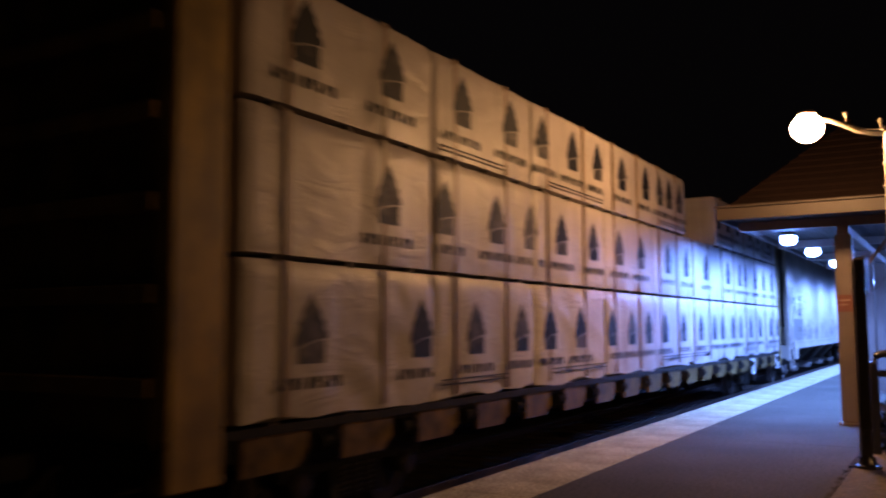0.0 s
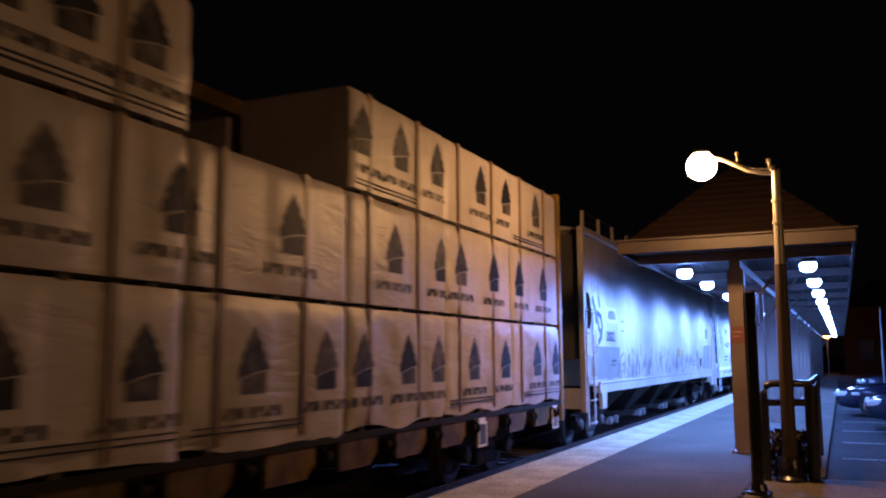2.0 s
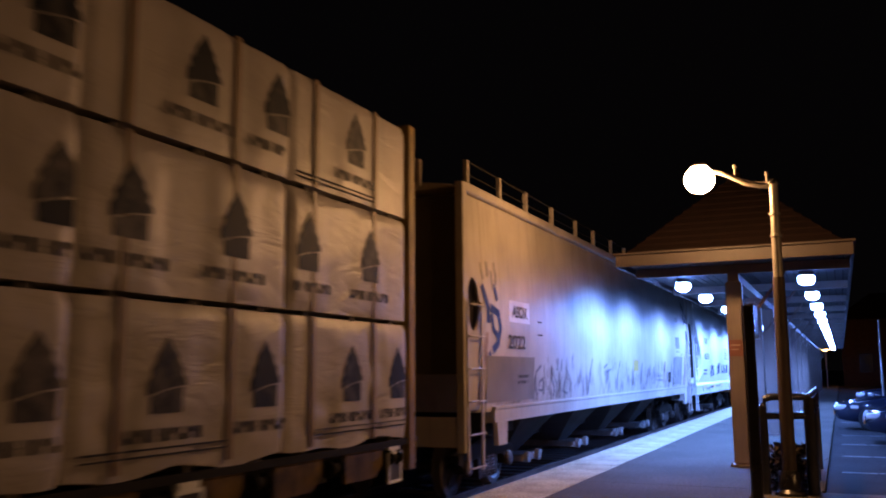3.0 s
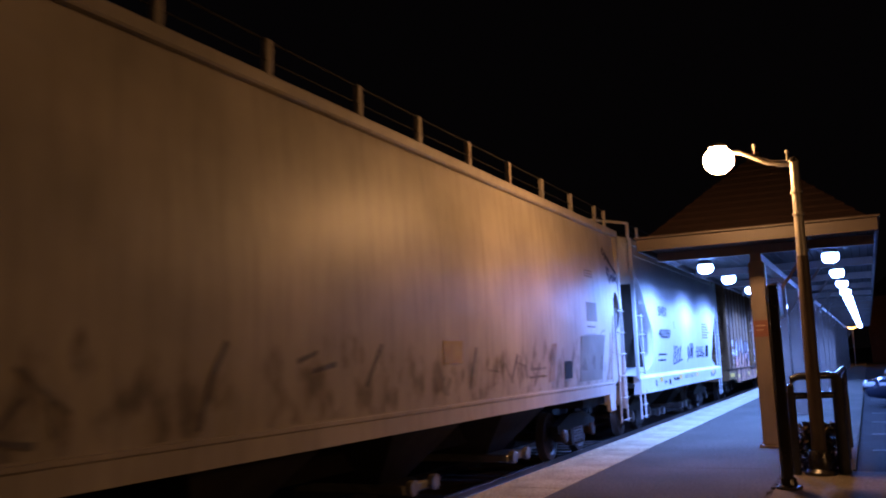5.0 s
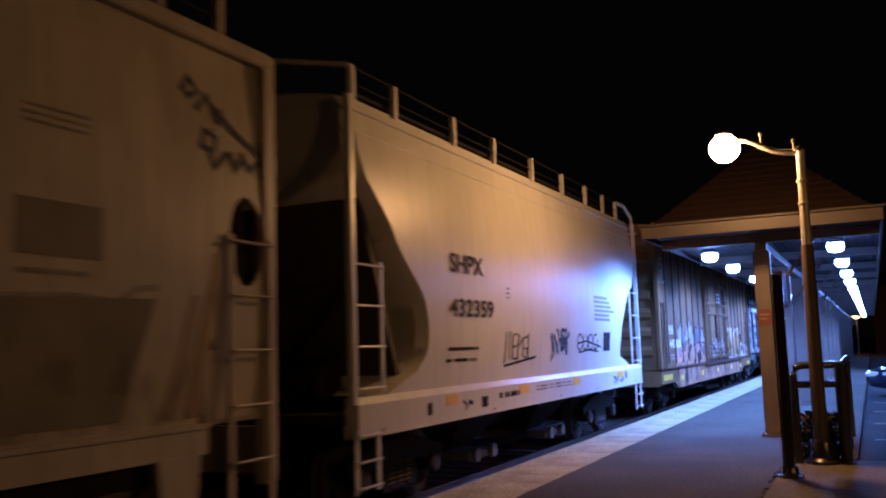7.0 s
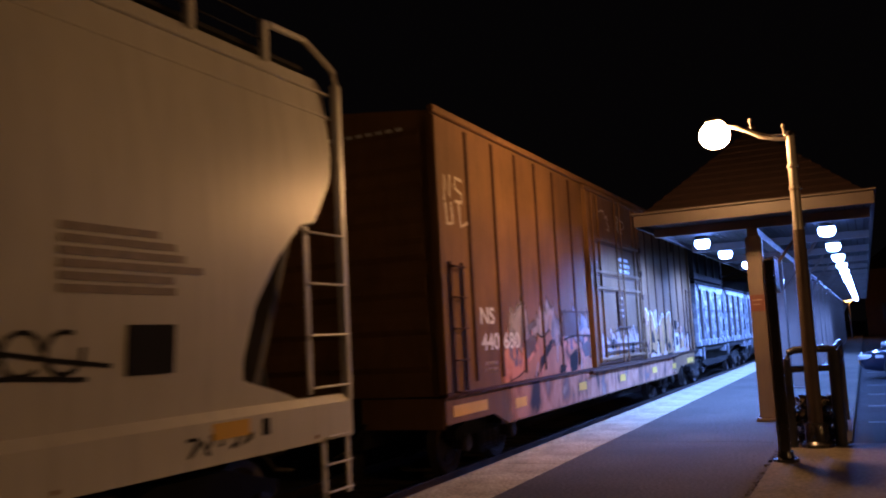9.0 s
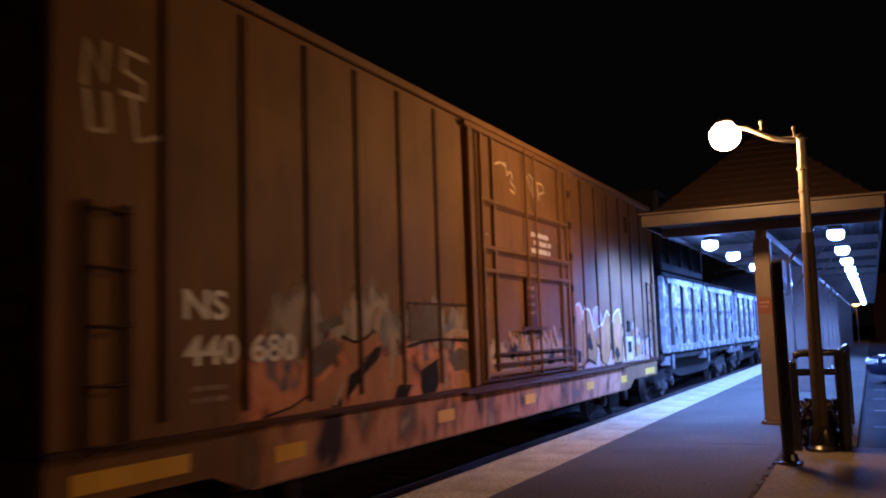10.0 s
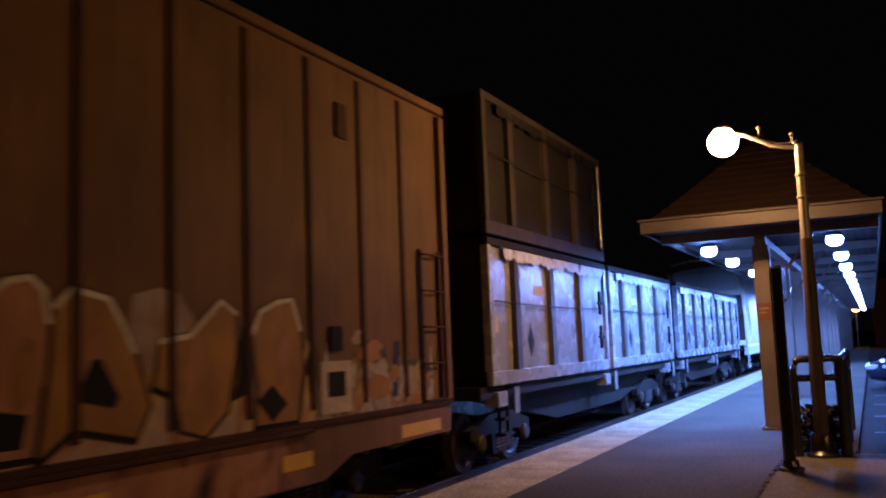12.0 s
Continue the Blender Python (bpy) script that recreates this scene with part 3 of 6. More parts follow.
# ---------------------------------------------------------------- lamp post, railing, sign post
def build_street_lamp():
    lamp = new("street_lamp")
    tagged(lamp, "weathered lamp post with curved arm and glowing sodium globe", "street lamp", group="platform lamps")
    bm = bmesh.new()
    tube(bm, [(0.014, 0, 2.86), (0.02, 0, 4.14)], 0.066, 16, 0.056)
    part("pole", bm, M_POLE, lamp, smooth=True)
    # lower length in a darker brown than the upper pole
    bm = bmesh.new()
    tube(bm, [(0.0, 0, 0.30), (0.01, 0, 2.1), (0.014, 0, 2.855)], 0.092, 16, 0.075)
    part("lower_pole", bm, M_POLEBROWN, lamp, "darker brown lower pole", smooth=True)
    bm = bmesh.new()
    lathe(bm, [(0.20, 0.0), (0.20, 0.05), (0.15, 0.09), (0.145, 0.28), (0.12, 0.33)], Matrix(), 16)
    part("pedestal", bm, M_DARKPOST, lamp, smooth=True)
    for z in (3.42, 3.72):
        bm = bmesh.new()
        lathe(bm, [(0.066, z - 0.02), (0.078, z - 0.015), (0.078, z + 0.015), (0.066, z + 0.02)], pose(0.018, 0, 0), 16)
        part("clamp", bm, M_POLE, lamp, smooth=True)
    bm = bmesh.new()
    lathe(bm, [(0.085, 4.13), (0.09, 4.15), (0.07, 4.19), (0.02, 4.21)], pose(0.02, 0, 0), 16)
    part("cap", bm, M_DARKPOST, lamp, smooth=True)
    bm = bmesh.new()
    tube(bm, [(0.0, 0, 4.10), (-0.15, 0, 4.12), (-0.33, 0, 4.17), (-0.50, 0, 4.27), (-0.66, 0, 4.36), (-0.80, 0, 4.39), (-0.86, 0, 4.385)], 0.028, 10)
    tube(bm, [(0.0, 0, 4.16), (-0.25, 0.02, 4.19), (-0.5, 0.02, 4.30), (-0.62, 0.01, 4.36)], 0.008, 6)
    part("arm", bm, M_POLE, lamp, smooth=True)
    for x, z in ((-0.47, 4.31), (-0.06, 4.17)):
        bm = bmesh.new()
        lathe(bm, [(0.012, z), (0.012, z + 0.09), (0.03, z + 0.1), (0.02, z + 0.14)], pose(x, 0, 0), 8)
        part("insulator", bm, M_POLE, lamp)
    bm = bmesh.new()
    lathe(bm, [(0.03, 4.53), (0.08, 4.525), (0.11, 4.505), (0.125, 4.47), (0.11, 4.465)], pose(-0.95, 0, 0), 20)
    part("hood", bm, M_POLE, lamp, smooth=True)
    bm = bmesh.new()
    ball = [(max(0.012, 0.205 * math.cos(q)), 4.29 + 0.195 * math.sin(q)) for q in (radians(68 - 158 * i / 14) for i in range(15))]
    lathe(bm, ball, pose(-0.95, 0, 0), 28)
    part("globe", bm, M_SODIUM, lamp, "glowing sodium globe", smooth=True)
    lamp.matrix_basis = pose(-0.70, 12.45, 0)
    # unseen second lamp, added to brighten the near side of the train
    copy_thing(lamp, pose(10.5, 3.5, 0))


def build_railing():
    railing = new("handrail")
    tagged(railing, "dark painted tubular handrail with two bars beside the platform", "railing")
    z1, z2 = 1.27, 1.02
    r = 0.048
    # end loop across
    bm = bmesh.new()
    tube(bm, [(-0.99, 12.42, z2 + 0.03), (-0.985, 12.42, z1 - 0.12), (-0.95, 12.43, z1 - 0.03), (-0.88, 12.45, z1), (-0.52, 12.58, z1),
              (-0.45, 12.62, z1 - 0.01), (-0.42, 12.70, z1 - 0.01), (-0.42, 12.9, z1), (-0.42, 16.0, z1 + 0.01)], r, 12)
    part("top_rail", bm, M_RAILING, railing, smooth=True)
    bm = bmesh.new()
    tube(bm, [(-0.985, 12.42, z2), (-0.43, 12.62, z2)], r * 0.95, 12)
    part("lower_rail", bm, M_RAILING, railing, smooth=True)
    bm = bmesh.new()
    tube(bm, [(-0.42, 12.66, z2), (-0.42, 16.0, z2)], r * 0.95, 12)
    part("lower_rail", bm, M_RAILING, railing, smooth=True)
    for x, y, h, rr in ((-0.99, 12.42, z2 + 0.05, 0.06), (-0.42, 12.62, z1 - 0.02, 0.075), (-0.42, 14.3, z1 - 0.03, 0.05), (-0.42, 15.97, z1, 0.05)):
        bm = bmesh.new()
        tube(bm, [(x, y, 0.0), (x, y, h)], rr, 12)
        part("post", bm, M_RAILING, railing, smooth=True)
    post = new("sign_post")
    tagged(post, "tall dark square post with a small sign box seen edge-on", "sign post")
    bm = bmesh.new()
    chamfered(bm, -0.06, 0.06, -0.055, 0.055, 0.03, 2.40, r=0.016)
    part("post", bm, M_DARKPOST, post)
    bm = bmesh.new()
    lathe(bm, [(0.15, 0.0), (0.15, 0.03), (0.10, 0.05), (0.085, 0.12)], Matrix(), 14)
    part("base", bm, M_DARKPOST, post)
    bm = bmesh.new()
    chamfered(bm, -0.01, 0.06, 0.08, 0.62, 2.02, 2.42, r=0.008)
    part("sign_box", bm, M_SIGN, post)
    # pale strip added to imitate sodium light on the post's left face
    solid("lit_edge_strip", M_POLE, post, (-0.078, -0.063, -0.03, 0.02, 0.06, 2.38), label="pale strip for the lamplit side of the post")
    for z in (2.422, 2.003):
        solid("sign_frame", M_POLE, post, (-0.018, 0.068, 0.072, 0.63, z, z + 0.015), label="bright metal sign frame")
    post.matrix_basis = pose(-0.985, 11.16, 0.012)
    # scrub at the foot of the railing
    rng = random.Random(11)
    bush = new("weeds")
    tagged(bush, "dark dry weeds at the foot of the handrail", "weeds")
    bm = bmesh.new()
    for k in range(70):
        a, lean = rng.uniform(0, 6.28), rng.uniform(0.05, 0.35)
        x0, y0 = -0.72 + rng.uniform(-0.16, 0.16), 12.75 + rng.uniform(-0.08, 0.12)
        h = rng.uniform(0.2, 0.62)
        tube(bm, [(x0, y0, 0), (x0 + lean * 0.4 * math.cos(a), y0 + lean * 0.4 * math.sin(a), h * 0.6),
                  (x0 + lean * math.cos(a), y0 + lean * math.sin(a), h)], 0.006, 4, 0.002)
    part("stem", bm, M_BARK, bush)
    bm = bmesh.new()
    for k in range(2400):
        p = Vector((-0.72 + rng.gauss(0, 0.10), 12.78 + rng.gauss(0, 0.08), rng.uniform(0.02, 0.6)))
        d = Vector((rng.uniform(-1, 1), rng.uniform(-1, 1), rng.uniform(-0.5, 1))).normalized() * rng.uniform(0.06, 0.11)
        s = d.cross(Vector((rng.uniform(-1, 1), rng.uniform(-1, 1), 1))).normalized() * 0.03
        vs = [bm.verts.new(q) for q in (p, p + d * 0.5 + s, p + d, p + d * 0.5 - s)]
        bm.faces.new(vs)
    part("leaf", bm, M_WEED, bush)


# ---------------------------------------------------------------- parked cars and the far end
def build_car(x, y, label):
    """A dark saloon whose nose points to -x; origin on the ground under the nose."""
    car = new("parked_car")
    tagged(car, label, "car", group="cars in the car park")
    half, L = 0.88, 4.5
    stations = [(0.0, 0.42, 0.62, 0.60), (0.10, 0.30, 0.70, 0.74), (0.45, 0.24, 0.80, 0.85), (1.0, 0.22, 0.88, 0.88), (1.35, 0.22, 0.92, 0.88),
                (2.6, 0.22, 0.94, 0.88), (3.9, 0.24, 0.96, 0.87), (4.3, 0.28, 0.92, 0.82), (4.5, 0.40, 0.80, 0.70)]
    bm = bmesh.new()
    rings = []
    for sx, zb, zt, w in stations:
        ring = [(-w, zb + 0.1), (-w * 0.92, zb), (w * 0.92, zb), (w, zb + 0.1), (w, zt - 0.16), (w * 0.93, zt - 0.05), (w * 0.7, zt), (-w * 0.7, zt), (-w * 0.93, zt - 0.05), (-w, zt - 0.16)]
        rings.append([bm.verts.new((sx, yy, zz)) for yy, zz in ring])
    for p, q in zip(rings, rings[1:]):
        for i in range(len(p)):
            bm.faces.new((p[i], p[(i + 1) % len(p)], q[(i + 1) % len(q)], q[i]))
    bm.faces.new(rings[0])
    bm.faces.new(rings[-1])
    part("body", bm, M_CARPAINT, car, smooth=True)
    bm = bmesh.new()
    rings = []
    for sx, z, w in ((1.35, 0.90, 0.78), (2.05, 1.36, 0.62), (2.5, 1.42, 0.60), (3.2, 1.38, 0.60), (3.95, 0.94, 0.74)):
        rings.append([bm.verts.new((sx, -w, z)), bm.verts.new((sx, w, z))])
    base = [[bm.verts.new((sx, -w, 0.9)), bm.verts.new((sx, w, 0.9))] for sx, w in ((1.36, 0.80), (2.05, 0.82), (2.5, 0.82), (3.2, 0.82), (3.94, 0.80))]
    for i in range(4):
        bm.faces.new((rings[i][0], rings[i][1], rings[i + 1][1], rings[i + 1][0]))
        for s in (0, 1):
            bm.faces.new((rings[i][s], rings[i + 1][s], base[i + 1][s], base[i][s]))
    part("cabin", bm, M_GLASS, car, "dark glazed cabin")
    bm = bmesh.new()
    box(bm, 2.05, 3.25, -0.60, 0.60, 1.37, 1.44)
    part("roof_panel", bm, M_CARPAINT, car)
    for sy in (-1, 1):
        for sx in (0.92, 3.6):
            wheel = new("wheel")
            wheel.parent = car
            wheel.matrix_basis = pose(sx, sy * 0.80, 0.32, 90 * sy, 0, 0)
            bm = bmesh.new()
            lathe(bm, [(0.22, -0.09), (0.31, -0.10), (0.325, -0.06), (0.325, 0.06), (0.31, 0.10), (0.22, 0.10)], Matrix(), 24)
            part("tyre", bm, M_TYRE, wheel, smooth=True)
            bm = bmesh.new()
            for k in range(7):
                c = pose(0, 0, 0, 0, 0, 360 / 7 * k)
                tmp = bmesh.new()
                box(tmp, 0.03, 0.215, -0.022, 0.022, -0.115, -0.09)
                merge(bm, tmp, c)
                tmp.free()
            lathe(bm, [(0.05, -0.12), (0.05, -0.09)], Matrix(), 12)
            lathe(bm, [(0.205, -0.118), (0.225, -0.118), (0.225, -0.08), (0.205, -0.08)], Matrix(), 24)
            part("rim", bm, M_RIM, wheel, "bright alloy rim")
        bm = bmesh.new()
        chamfered(bm, 0.02, 0.34, min(sy * 0.45, sy * 0.78), max(sy * 0.45, sy * 0.78), 0.56, 0.70, r=0.03)
        part("headlight", bm, M_HEADLIGHT, car, "clear headlight catching the lamps", smooth=True)
        bm = bmesh.new()
        chamfered(bm, 0.42, 0.62, min(sy * 0.845, sy * 0.865), max(sy * 0.845, sy * 0.865), 0.60, 0.68, r=0.008)
        part("side_lamp", bm, M_HEADLIGHT, car)
        bm = bmesh.new()
        chamfered(bm, 1.45, 1.6, min(sy * 0.86, sy * 1.0), max(sy * 0.86, sy * 1.0), 0.93, 1.05, r=0.03)
        part("mirror", bm, M_CARPAINT, car, smooth=True)
    bm = bmesh.new()
    chamfered(bm, -0.02, 0.03, -0.22, 0.22, 0.42, 0.53, r=0.008)
    part("front_plate", bm, M_AMBER, car, "orange-lit front plate")
    bm = bmesh.new()
    for k in range(4):
        box(bm, -0.012, 0.05, -0.42, 0.42, 0.545 + 0.028 * k, 0.558 + 0.028 * k)
    part("grille", bm, M_RIM, car)
    car.matrix_basis = pose(x, y, -0.06)
    return car


def build_background():
    build_car(-0.25, 27.9, "black saloon car with bright alloy wheels on the asphalt")
    build_car(0.42, 22.9, "dark blue-black car parked near the railing")
    build_car(0.5, 40.5, "dark parked car far along the car park")
    house = new("far_building")
    tagged(house, "dark brick building beyond the car park", "building")
    bm = bmesh.new()
    box(bm, 0.2, 30, 96, 110, -0.1, 6.5)
    part("wall", bm, M_FARWALL, house)
    bm = bmesh.new()
    prism(bm, [(-0.4, 6.5), (30.6, 6.5), (28, 9.0), (3, 9.0)], 95.4, 110.6)
    part("roof", bm, M_ROOF, house)
    for k in range(6):
        win = solid("window", M_SOFFIT, house, (1.6 + 4 * k, 3.0 + 4 * k, 95.9, 95.99, 1.2, 3.2))
        solid("pane", M_GLASS, win, (1.72 + 4 * k, 2.88 + 4 * k, 95.87, 95.895, 1.32, 3.08))
    pole = new("utility_pole")
    tagged(pole, "thin pale utility pole in the car park", "pole")
    bm = bmesh.new()
    tube(bm, [(1.35, 36, -0.06), (1.37, 36, 3.4)], 0.05, 10, 0.035)
    part("shaft", bm, M_POLE, pole, smooth=True)


# ---------------------------------------------------------------- the train: y runs along it as it stands at the start
SIDE = 1.55
MOVED = []       # (thing, its place along the train, x, z)
WHEELSETS = []   # (wheelset, its pose in the car)
WHEEL_R = 0.42


def travel(t):
    """How far the train has come along the track after t seconds: steady, then slowly braking."""
    return -6.063 * t + (0.5 * 0.086 * (t - 7) ** 2 if t > 7 else 0)


def rolling(name, label, category, y, x=TRACK_X, z=RAIL_Z, group=""):
    ob = new(name)
    tagged(ob, label, category, group)
    ob["at"] = y
    ob.matrix_basis = pose(x, y, z)
    MOVED.append((ob, y, x, z))
    return ob


SMALL_PRINT = ("stencil", "sill_print", "data_print", "door_print", "gear_print", "end_print", "chalk_scrawl", "worn_emblem")


def tpart(name, bm, mat, car, label="", smooth=False, under=None):
    """A part drawn in the train's own space (x from the track's middle, z from the platform), put under its car."""
    bmesh.ops.translate(bm, vec=(0, -car["at"], -RAIL_Z), verts=bm.verts[:])
    ob = part(name, bm, mat, under or car, label, smooth)
    if name in SMALL_PRINT:
        ob["kind"] = "stuff"
    return ob


def tbox(name, mat, car, *boxes, label="", r=0.0, under=None):
    bm = bmesh.new()
    for b in boxes:
        chamfered(bm, *b, r=r) if r else box(bm, *b)
    return tpart(name, bm, mat, car, label, under=under)


def ribbon(bm, x, pts, w, thick=0.003):
    """One painted stroke along (y, z) points."""
    rings, last = [], (1.0, 0.0)
    for i, (a, b) in enumerate(pts):
        p, q = pts[max(0, i - 1)], pts[min(len(pts) - 1, i + 1)]
        n = math.hypot(q[0] - p[0], q[1] - p[1])
        dy, dz = ((q[0] - p[0]) / n, (q[1] - p[1]) / n) if n > 0.02 else last
        last = (dy, dz)
        reach = w / 3 * ((i == len(pts) - 1) - (i == 0))
        a, b, u, v = a + dy * reach, b + dz * reach, -dz * w / 2, dy * w / 2
        rings.append([bm.verts.new(c) for c in ((x, a + u, b + v), (x, a - u, b - v), (x + thick, a - u, b - v), (x + thick, a + u, b + v))])
    for p, q in zip(rings, rings[1:]):
        for k in range(4):
            bm.faces.new((p[k], p[(k + 1) % 4], q[(k + 1) % 4], q[k]))
    bm.faces.new(rings[0][::-1])
    bm.faces.new(rings[-1])


def scribble(bm, x, y0, y1, z0, z1, letters, w, seed):
    """A row of loose sprayed strokes that spells nothing."""
    rng = random.Random(seed)
    step = (y1 - y0) / letters
    for k in range(letters):
        a = y0 + step * k
        pts = [(a + step * rng.uniform(0.05, 0.3), z0 + (z1 - z0) * rng.uniform(0.7, 1.0))]
        for _ in range(rng.randint(3, 5)):
            pts.append((a + step * rng.uniform(0, 1), z0 + (z1 - z0) * rng.uniform(0, 1)))
        ribbon(bm, x, pts, w)


def print_lines(bm, x, y0, y1, z0, z1, lines, seed, fill=0.6):
    """Rows of small bars standing for print too small to read."""
    rng = random.Random(seed)
    step = (z1 - z0) / lines
    for k in range(lines):
        z, y = z1 - step * (k + 1) + step * (1 - fill) / 2, y0
        while y < y1 - 0.03:
            w = min(rng.uniform(0.035, 0.075) * (y1 - y0), y1 - y)
            if rng.random() < 0.14:
                y += w
                continue
            plate(bm, x, rect(y, y + w * 0.68, z, z + step * fill * rng.uniform(0.85, 1.0)))
            y += w


def lettering(name, text, x, y0, y1, z0, z1, mat, car):
    """Letters on a side that faces +x, fitted to a box."""
    cu = bpy.data.curves.new(name, "FONT")
    cu.body, cu.extrude, cu.offset = text, 0.0, 0.022
    tmp = bpy.data.objects.new(name, cu)
    me = bpy.data.meshes.new_from_object(tmp)
    bpy.data.objects.remove(tmp)
    co = np.empty(len(me.vertices) * 3)
    me.vertices.foreach_get("co", co)
    co = co.reshape(-1, 3)
    lo, hi = co.min(0), co.max(0)
    out = np.empty_like(co)
    out[:, 0] = [x(v) for v in z0 + (co[:, 1] - lo[1]) / (hi[1] - lo[1]) * (z1 - z0)] if callable(x) else x
    out[:, 1] = y0 + (co[:, 0] - lo[0]) / (hi[0] - lo[0]) * (y1 - y0) - car["at"]
    out[:, 2] = z0 + (co[:, 1] - lo[1]) / (hi[1] - lo[1]) * (z1 - z0) - RAIL_Z
    me.vertices.foreach_set("co", out.ravel())
    me.update()
    me.materials.clear()
    me.materials.append(mat)
    ob = new(name, me)
    ob.parent = car
    return ob


def truck(car, y):
    """A four-wheel bogie whose middle is at y."""
    b = new("bogie")
    b.parent = car
    cz = WHEEL_R
    b.matrix_basis = pose(0, y - car["at"], 0)
    for s in (-1, 1):
        bm = bmesh.new()
        x = s * 0.99
        outline = [(-1.15, 0.50), (-1.15, 0.62), (-0.95, 0.66), (-0.45, 0.80), (0.45, 0.80), (0.95, 0.66), (1.15, 0.62), (1.15, 0.50),
                   (1.02, 0.46), (0.98, 0.34), (0.74, 0.34), (0.70, 0.50), (0.42, 0.52), (0.38, 0.22), (-0.38, 0.22), (-0.42, 0.52), (-0.70, 0.50), (-0.74, 0.34), (-0.98, 0.34), (-1.02, 0.46)]
        prism(bm, outline, x - 0.07, x + 0.07, "x")
        part("side_frame", bm, M_UNDER, b)
        for k in (-0.2, 0.0, 0.2):
            bm = bmesh.new()
            tube(bm, [(x + s * 0.02 + 0.072 * math.cos(q * 0.9), k + 0.072 * math.sin(q * 0.9), 0.25 + 0.0075 * q) for q in range(42)], 0.017, 5)
            part("spring", bm, M_WHEEL, b)
        for k in (-0.86, 0.86):
            bm = bmesh.new()
            lathe(bm, [(0.12, 0.0), (0.13, 0.05), (0.10, 0.08), (0.03, 0.085)], pose(x + s * 0.06, k, cz, 0, 90 * s, 0), 12)
            part("axle_cap", bm, M_WHEEL, b)
    bm = bmesh.new()
    chamfered(bm, -1.02, 1.02, -0.2, 0.2, 0.58, 0.74, r=0.03)
    part("bolster", bm, M_UNDER, b)
    for k in (-0.86, 0.86):
        bm = bmesh.new()
        for s in (-1, 1):
            lathe(bm, [(0.10, -0.09), (0.14, -0.05), (0.32, -0.02), (0.40, -0.05), (0.42, -0.05), (0.445, -0.06), (0.445, -0.075), (0.42, -0.03), (WHEEL_R, 0.06), (0.34, 0.065), (0.30, 0.03), (0.14, 0.05), (0.10, 0.08)],
                  pose(s * 0.76, 0, 0, 0, 90 * s, 0), 28)
            for q in range(4):
                tmp = bmesh.new()
                box(tmp, s * 0.80 - 0.02, s * 0.80 + 0.02, -0.04, 0.04, 0.16, 0.27)
                merge(bm, tmp, pose(0, 0, 0, 90 * q + 20, 0, 0))
                tmp.free()
        tube(bm, [(-0.98, 0, 0), (0.98, 0, 0)], 0.07, 12)
        w = part("wheelset", bm, M_WHEEL, car, smooth=True)
        w.parent = car
        at = (0, y - car["at"] + k, cz)
        w.matrix_basis = pose(*at)
        WHEELSETS.append((w, at))


def coupler(car, y, way):
    bm = bmesh.new()
    chamfered(bm, -0.09, 0.09, min(y, y + way * 0.75), max(y, y + way * 0.75), 0.50, 0.70, r=0.02)
    chamfered(bm, -0.16, 0.16, min(y + way * 0.5, y + way * 0.8), max(y + way * 0.5, y + way * 0.8), 0.45, 0.76, r=0.04)
    tpart("coupler", bm, M_UNDER, car)
    bm = bmesh.new()
    tube(bm, [(0.35, y, 0.62), (0.34, y + way * 0.3, 0.35), (0.28, y + way * 0.7, 0.28)], 0.025, 8)
    tpart("brake_hose", bm, M_UNDER, car)


def ladder(car, x, y0, y1, z0, z1, rungs, mat, under_step=True):
    lad = new("ladder")
    lad.parent = car
    at = Vector((0, -car["at"], -RAIL_Z))
    for y in (y0, y1):
        bm = bmesh.new()
        box(bm, x - 0.012, x + 0.012, y - 0.03, y + 0.03, z0, z1)
        bmesh.ops.translate(bm, vec=at, verts=bm.verts[:])
        part("stile", bm, mat, lad)
    for k in range(rungs):
        z = z0 + 0.06 + (z1 - z0 - 0.12) * k / (rungs - 1)
        bm = bmesh.new()
        tube(bm, [(x + 0.045, y0, z), (x + 0.045, y1, z)], 0.013, 8)
        for y in (y0, y1):
            tube(bm, [(x, y, z), (x + 0.045, y, z)], 0.011, 6)
        bmesh.ops.translate(bm, vec=at, verts=bm.verts[:])
        part("rung", bm, mat, lad)
    return lad


def loft(bm, levels):
    """Rings from (z, half width, y start, y end), bottom to top."""
    rings = []
    for z, w, a, b in levels:
        c = min(0.12, w * 0.3)
        rings.append([bm.verts.new(p) for p in ((w, a + c, z), (w, b - c, z), (w - c, b, z), (-w + c, b, z), (-w, b - c, z), (-w, a + c, z), (-w + c, a, z), (w - c, a, z))])
    for p, q in zip(rings, rings[1:]):
        for i in range(8):
            bm.faces.new((p[i], p[(i + 1) % 8], q[(i + 1) % 8], q[i]))
    bm.faces.new(rings[0][::-1])
    bm.faces.new(rings[-1])


def handrails(car, posts, x, z0, z1, mat):
    for y in posts:
        bm = bmesh.new()
        box(bm, x - 0.03, x + 0.03, y - 0.035, y + 0.035, z0, z1)
        tpart("rail_post", bm, mat, car)
    bm = bmesh.new()
    tube(bm, [(x, posts[0], z1 - 0.01), (x, posts[-1], z1 - 0.01)], 0.011, 6)
    tube(bm, [(x, posts[0], (z0 + z1) / 2), (x, posts[-1], (z0 + z1) / 2)], 0.008, 6)
    tpart("rail_cable", bm, M_UNDER, car)


def conform(bm, half_width):
    """Lays flat paint onto a curved side."""
    low = min(v.co.x for v in bm.verts)
    for v in bm.verts:
        v.co.x = half_width(v.co.z) + 0.004 + min(0.006, v.co.x - low)


